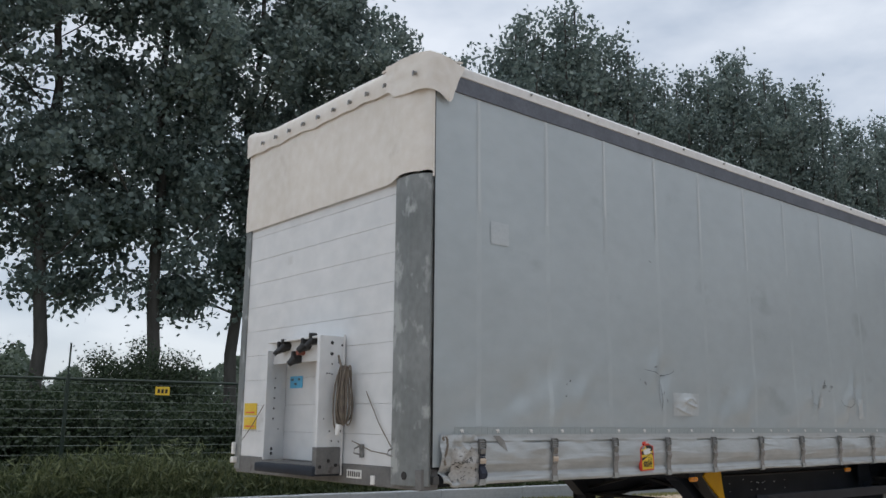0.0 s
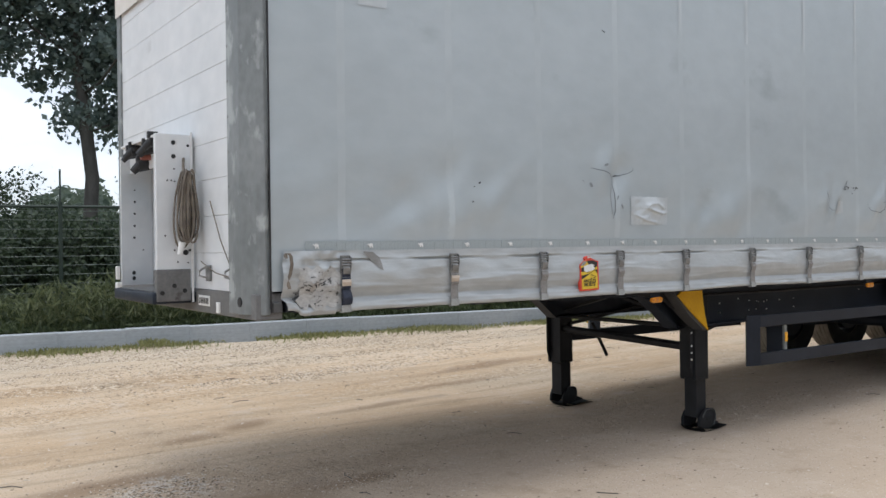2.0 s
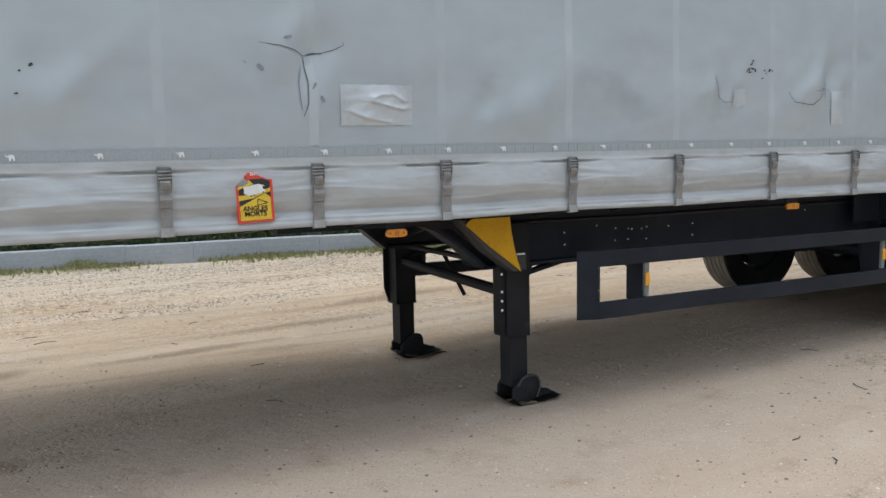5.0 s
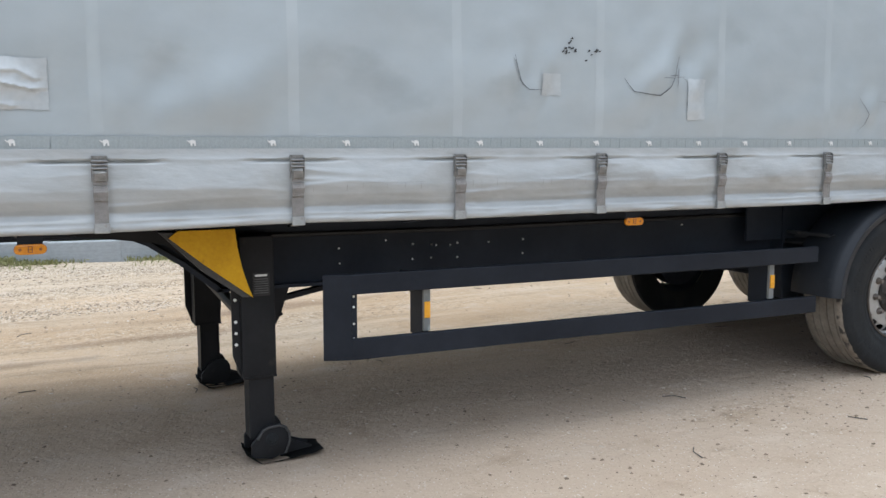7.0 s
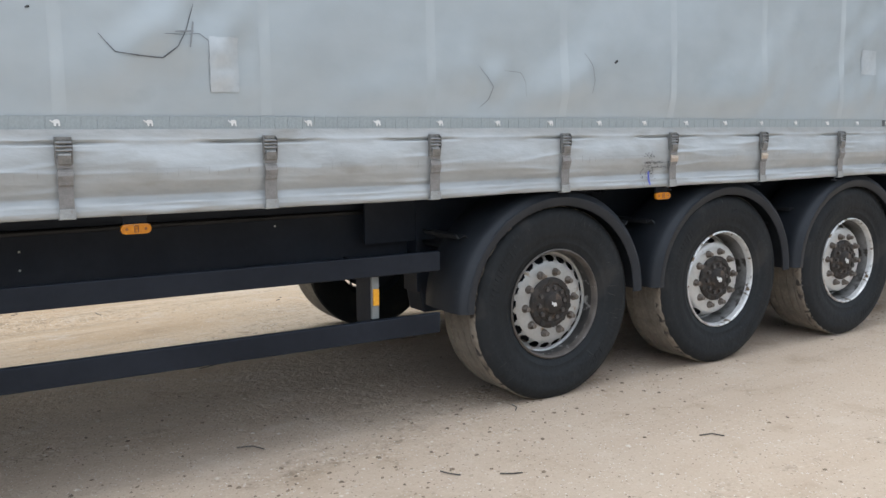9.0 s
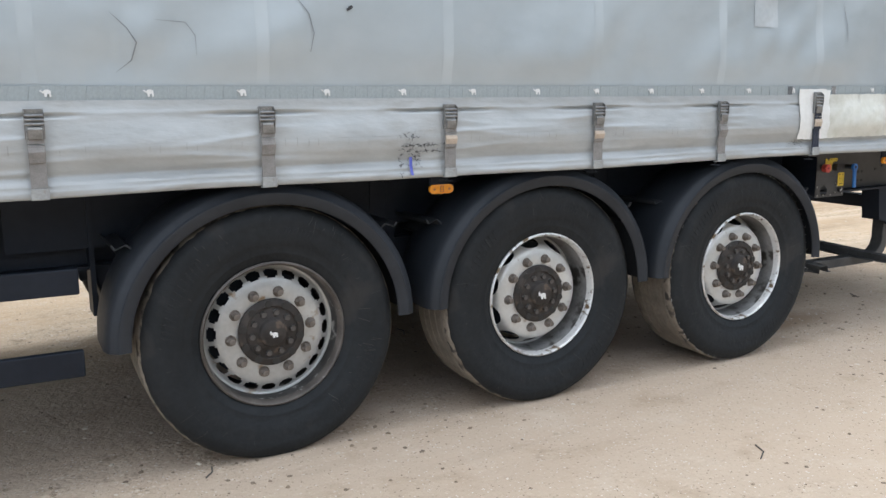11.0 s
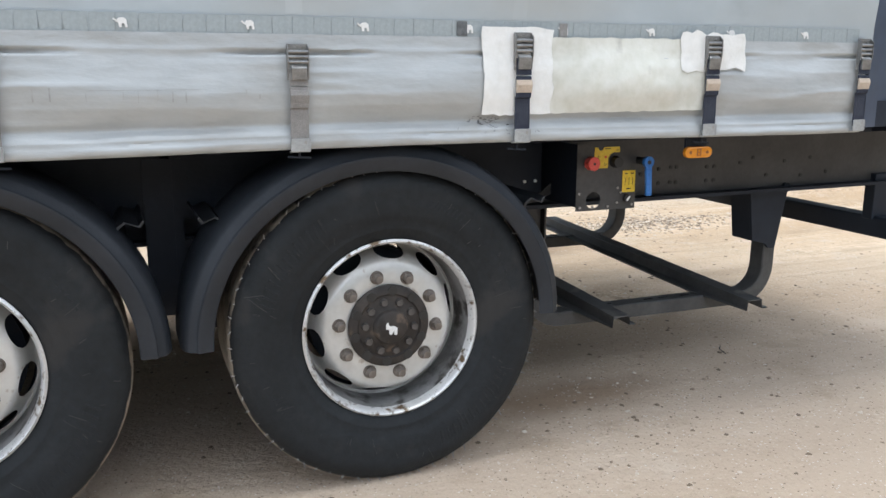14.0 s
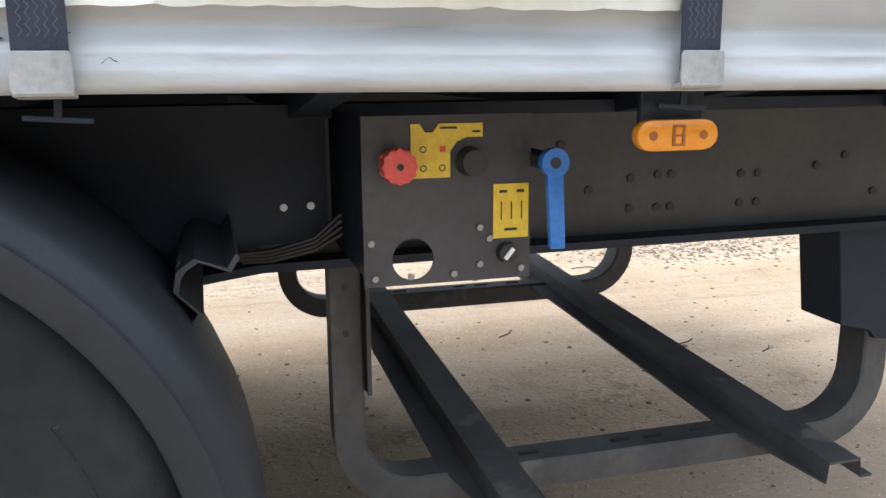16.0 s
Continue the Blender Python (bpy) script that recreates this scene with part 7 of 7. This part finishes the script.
def build_running_gear():
    many, few = wheel_meshes(20), wheel_meshes(10)
    for k, x in enumerate(AXLES):
        ms = many if k == 0 else few
        place_wheel(ms, x, 0.217, (0.481, 0.488, 0.491)[k], False, (-5.5, -4.7, 5.2)[k], "wheel with rusty silver rim and worn tyre" if k == 0 else "wheel with silver rim and worn tyre", nub_meshes() if k == 2 else None, (5, 6, 7)[k])
        place_wheel(ms, x, 2.333, 0.487, True, 20 * k, "wheel with silver rim and worn tyre")
        build_fender(x, 0.022, 0.40)
        build_fender(x, 2.528, 2.15)
        part("axle", tube(bmesh.new(), [(x, 0.35, 0.51), (x, 2.2, 0.51)], 0.065, 14), M_BLACK, trailer)
        for y in (0.60, 1.95):
            part("hanger", prism(bmesh.new(), [(x - 0.62, 0.76), (x - 0.32, 0.76), (x - 0.40, 0.42), (x - 0.55, 0.42)], "y", y - 0.08, y + 0.08, 0.01), M_BLACK, trailer)
            part("trailing_arm", sweep(bmesh.new(), [(x - 0.5, y, 0.48), (x, y, 0.43), (x + 0.36, y, 0.42)], [(-0.045, -0.03), (0.045, -0.03), (0.045, 0.03), (-0.045, 0.03)]), M_BLACK, trailer)
            bm = bmesh.new()
            for q in range(3):
                cyl(bm, (x + 0.33, y, 0.45 + 0.1 * q), (x + 0.33, y, 0.55 + 0.1 * q), 0.12, 0.13, 20)
            part("air_spring", bm, M_RUBBER, trailer)
        if k < 2:
            part("splash_board", bx((x + 0.60, 0.462, 0.50), (x + 0.722, 0.468, 1.03)), M_BLACK, trailer)
        part("splash_board", bx((x - 0.63, 0.46, 0.55), (x - 0.61, 0.6, 1.05)), M_BLACK, trailer)
    board_bolt = mesh_of(cyl(bmesh.new(), (0, 0, 0), (0, -0.005, 0), 0.0065, None, 8), "bolt", M_PAPER)
    for x, z in ((11.286, 0.892), (11.331, 0.893)):
        again("bolt", board_bolt, trailer, x, 0.4695, z)
    part("air_tank", cyl(bmesh.new(), (6.4, 1.27, 0.78), (7.3, 1.27, 0.78), 0.13, None, 24), M_BLACK, trailer)
    for x0, x1 in ((7.05, 8.6), (8.65, 9.95), (9.98, 11.36)):
        part("inner_board", bx((x0, 0.47, 0.83), (x1, 0.485, 1.06)), M_BLACK, trailer)


# ---- control panel and pallet carrier at the rear ----
def build_panel():
    bm = bmesh.new()
    y, cx, cz, r, h = 0.285, 11.459, 0.853, 0.031, 0.037
    n = 24
    rim, edge = [], []
    for i in range(n):
        a = 2 * math.pi * i / n
        t = h / max(abs(math.cos(a)), abs(math.sin(a)))
        rim.append([bm.verts.new((cx + r * math.cos(a), yy, cz + r * math.sin(a))) for yy in (y, y + 0.004)])
        edge.append([bm.verts.new((cx + t * math.cos(a), yy, cz + t * math.sin(a))) for yy in (y, y + 0.004)])
    for i in range(n):
        k = (i + 1) % n
        bm.faces.new((rim[i][0], rim[k][0], edge[k][0], edge[i][0]))
        bm.faces.new((rim[i][1], edge[i][1], edge[k][1], rim[k][1]))
        bm.faces.new((rim[i][0], rim[i][1], rim[k][1], rim[k][0]))
    gx, gz_ = (11.387, cx - h, cx + h, 11.64), (0.815, cz - h, cz + h, 1.06)
    for yy in (y, y + 0.004):
        g = [[bm.verts.new((x, yy, z)) for z in gz_] for x in gx]
        for i in range(3):
            for j in range(3):
                if (i, j) != (1, 1):
                    bm.faces.new((g[i][j], g[i + 1][j], g[i + 1][j + 1], g[i][j + 1]))
    bmesh.ops.remove_doubles(bm, verts=bm.verts, dist=1e-5)
    p = part("control_panel", bm, M_PANEL, trailer, "black control plate with valve knobs and yellow labels")
    p.location = (-0.011, -0.056, -0.009)
    # darker guard paint here puts the side's shade into its colour
    part("panel_side", bx((11.387, 0.29, 0.83), (11.391, 0.60, 1.06)), M_GUARD, p)
    bm = bmesh.new()
    prism(bm, [(0.024 * math.cos(2 * math.pi * i / 30) * (1 + 0.09 * math.cos(6 * math.pi * i / 15)), 0.024 * math.sin(2 * math.pi * i / 30) * (1 + 0.09 * math.cos(6 * math.pi * i / 15))) for i in range(30)], "y", -0.03, 0.0, 0.003)
    bmesh.ops.transform(bm, matrix=Matrix.Translation((11.432, 0.27, 0.993)), verts=bm.verts)
    k = part("red_knob", bm, M_RED, p, "red plastic valve knob", 40)
    part("pin", cyl(bmesh.new(), (11.432, 0.2385, 0.993), (11.432, 0.243, 0.993), 0.005, None, 10), M_DARK, k)
    part("knob_stem", cyl(bmesh.new(), (11.432, 0.27, 0.993), (11.432, 0.285, 0.993), 0.012, None, 10), M_DARK, k)
    lab = part("label", prism(bmesh.new(), [(11.457, 0.971), (11.515, 0.971), (11.515, 1.008), (11.525, 1.022), (11.54, 1.028), (11.564, 1.028), (11.564, 1.048), (11.498, 1.048), (11.490, 1.036), (11.478, 1.036), (11.470, 1.048), (11.457, 1.048)], "y", 0.2825, 0.2845), M_LABEL_Y, p, "yellow instruction label with small symbols")
    part("symbol", bx((11.50, 0.2815, 1.008), (11.508, 0.2822, 1.016)), M_SIGNRED, lab)
    for x, z in ((11.475, 0.985), (11.475, 1.012), (11.503, 0.985)):
        part("symbol", bmesh_ring(x, 0.2818, z, 0.005), M_SIGNBLACK, lab)
    for x0, x1, z in ((11.50, 11.525, 1.042), (11.548, 11.560, 1.036)):
        part("print", bx((x0, 0.2815, z - 0.0015), (x1, 0.2822, z + 0.0015)), M_SIGNBLACK, lab)
    lab = part("label", bx((11.581, 0.2825, 0.877), (11.636, 0.2845, 0.958)), M_LABEL_Y, p, "yellow instruction label with lever diagram")
    for x in (11.593, 11.609, 11.625):
        part("print", bx((x - 0.0008, 0.2815, 0.905), (x + 0.0008, 0.2822, 0.932)), M_SIGNBLACK, lab)
    for x0, x1, z in ((11.590, 11.602, 0.947), (11.617, 11.629, 0.947), (11.598, 11.618, 0.890)):
        part("print", bx((x0, 0.2815, z - 0.002), (x1, 0.2822, z + 0.002)), M_SIGNBLACK, lab)
    dial = part("dial", cyl(bmesh.new(), (11.602, 0.285, 0.855), (11.602, 0.272, 0.855), 0.016, 0.014, 16), M_DARK, p)
    part("pointer", bx((-0.003, -0.002, -0.010), (0.003, 0.002, 0.010), 0, pose(11.602, 0.270, 0.855, 0, 40, 0)), M_PAPER, dial)
    bolt = mesh_of(cyl(bmesh.new(), (0, 0, 0), (0, -0.004, 0), 0.005, None, 8), "bolt", M_STEEL)
    for x, z in ((11.402, 0.828), (11.455, 0.828), (11.52, 0.828), (11.56, 0.84), (11.625, 0.83), (11.397, 0.88), (11.56, 0.895), (11.575, 0.878)):
        again("bolt", bolt, p, x, 0.284, z)
    part("dark_knob", cyl(bmesh.new(), (11.545, 0.285, 0.993), (11.545, 0.255, 0.993), 0.022, 0.019, 16), M_DARK, p)
    bm = bmesh.new()
    cyl(bm, (11.645, 0.195, 0.993), (11.645, 0.21, 0.993), 0.021, None, 20)
    prism(bm, [(11.632, 0.99), (11.658, 0.99), (11.664, 0.868), (11.640, 0.868)], "y", 0.196, 0.208, 0.003)
    lv = part("blue_lever", bm, M_BLUE, trailer, "blue plastic valve lever", 40)
    lv.location = (-0.004, -0.031, -0.009)
    part("lever_bore", cyl(bmesh.new(), (11.645, 0.1935, 0.993), (11.645, 0.195, 0.993), 0.008, None, 12), M_DARK, lv)
    part("lever_stem", cyl(bmesh.new(), (11.645, 0.21, 0.993), (11.645, 0.6, 0.993), 0.014, None, 12), M_DARK, lv)
    bm = bmesh.new()
    for k in range(4):
        d = 0.011 * k
        tube(bm, [(11.18 + d, 0.45, 0.822 - d * 0.4), (11.26, 0.44, 0.826 - d * 0.5), (11.33, 0.43, 0.845 - d * 0.6), (11.375, 0.42, 0.885 - d)], 0.0045, 7)
    part("air_hose", bm, M_DARK, trailer)


def bmesh_ring(x, y, z, r):
    bm = bmesh.new()
    n = 14
    for i in range(n):
        a, b = 2 * math.pi * i / n, 2 * math.pi * (i + 1) / n
        bm.faces.new([bm.verts.new((x + q * math.cos(t), y, z + q * math.sin(t))) for q, t in ((r, a), (r, b), (r * 0.7, b), (r * 0.7, a))])
    return bm


def arc(cx, cz, r, a0, a1, y, n=8):
    return [(cx + r * math.cos(radians(a0 + (a1 - a0) * i / n)), y, cz + r * math.sin(radians(a0 + (a1 - a0) * i / n))) for i in range(n + 1)]


def build_carrier():
    """Two bent channel hoops under the frame with two hat-section rails laid across them."""
    for y, up in ((0.655, 0.0), (1.895, 0.05)):
        path = [(11.408, y, 0.83), (11.408, y, 0.62)] + arc(11.543, 0.405 + up, 0.135, 180, 270, y) + arc(12.505, 0.415 + up, 0.145, 270, 360, y) + [(12.652, y, 0.60), (12.655, y, 0.79)]
        bm2 = bmesh.new()
        rings = []
        section = [(-0.045, -0.031), (0.045, -0.027), (0.045, 0.027), (-0.040, 0.031), (-0.045, 0.026)]
        for i, p in enumerate(path):
            a, b = Vector(path[max(0, i - 1)]), Vector(path[min(len(path) - 1, i + 1)])
            t = (b - a).normalized()
            nr = Vector((-t.z, 0, t.x))
            rings.append([bm2.verts.new(Vector(p) + Vector((0, dy, 0)) + nr * d) for dy, d in section])
        for r0, r1 in zip(rings, rings[1:]):
            for k in range(5):
                bm2.faces.new((r0[k], r0[(k + 1) % 5], r1[(k + 1) % 5], r1[k]))
        bm2.faces.new(rings[0])
        bm2.faces.new(rings[-1][::-1])
        hoop = part("carrier_hoop", bm2, M_HOOP, trailer, "dusty bent steel channel hoop of the spare wheel carrier", 40)
        part("hoop_stay", prism(bmesh.new(), [(11.440, 0.50), (11.448, 0.50), (11.448, 0.84), (11.440, 0.84)], "y", y - 0.075, y + 0.02), M_PANEL, hoop)
        for z in (0.62, 0.71, 0.78):
            part("bolt_hole", cyl(bmesh.new(), (11.405, y - 0.0475, z), (11.405, y - 0.044, z), 0.0065, None, 10), M_SIGNBLACK, hoop)
        part("hoop_bracket", prism(bmesh.new(), [(12.49, 0.79), (12.71, 0.79), (12.655, 0.50), (12.615, 0.505), (12.60, 0.53), (12.52, 0.545)], "y", y - 0.075, y - 0.058, 0.003), M_BLACK, hoop)
        part("bracket_side", prism(bmesh.new(), [(12.49, 0.79), (12.50, 0.79), (12.53, 0.545), (12.52, 0.545)], "y", y - 0.06, y + 0.06), M_BLACK, hoop)
        part("bracket_bolt", cyl(bmesh.new(), (12.665, y - 0.11, 0.79), (12.665, y - 0.05, 0.79), 0.022, None, 12), M_BLACK, hoop)
        for x in (11.74, 11.80, 12.02, 12.10, 12.22):
            part("slot", bx((x - 0.022, y - 0.004, 0.299 + up), (x + 0.022, y + 0.004, 0.3035 + up)), M_SIGNBLACK, hoop)
    for x in (11.652, 12.335):
        bm = bmesh.new()
        hat = [(-0.055, 0.0), (0.0, 0.0), (0.004, 0.042), (0.078, 0.042), (0.083, 0.004), (0.110, 0.004)]
        prof = hat + [(px, pz - 0.005) for px, pz in hat[::-1]]
        prism(bm, [(x + px, 0.292 + pz) for px, pz in prof], "y", 0.372, 2.22)
        for v in bm.verts:
            v.co.z += (v.co.y - 0.39) * 0.036
            if v.co.y < 0.5 and v.co.x < x - 0.04:
                v.co.y += 0.30
                v.co.z += 0.011
        part("carrier_rail", bm, M_HOOP, trailer, "dusty hat-section steel rail of the spare wheel carrier")
    bar = part("underrun_bar", bx((13.20, 0.08, 0.525), (13.30, 2.47, 0.625), 0.01), M_BLACK, trailer, "black rear underrun bar")
    for y in (0.56, 1.98):
        part("bar_bracket", bx((13.19, y - 0.03, 0.61), (13.31, y + 0.03, 0.83), 0.004), M_BLACK, bar)


build_chassis()
for lamp_x in (2.966, 5.829, 8.722, 11.748):
    marker_lamp(lamp_x, 0.022, 1.030)
build_landing_gear()
build_guard(0.10, 1)
build_guard(2.45, -1)
build_running_gear()
build_panel()
build_carrier()
build_kerb()
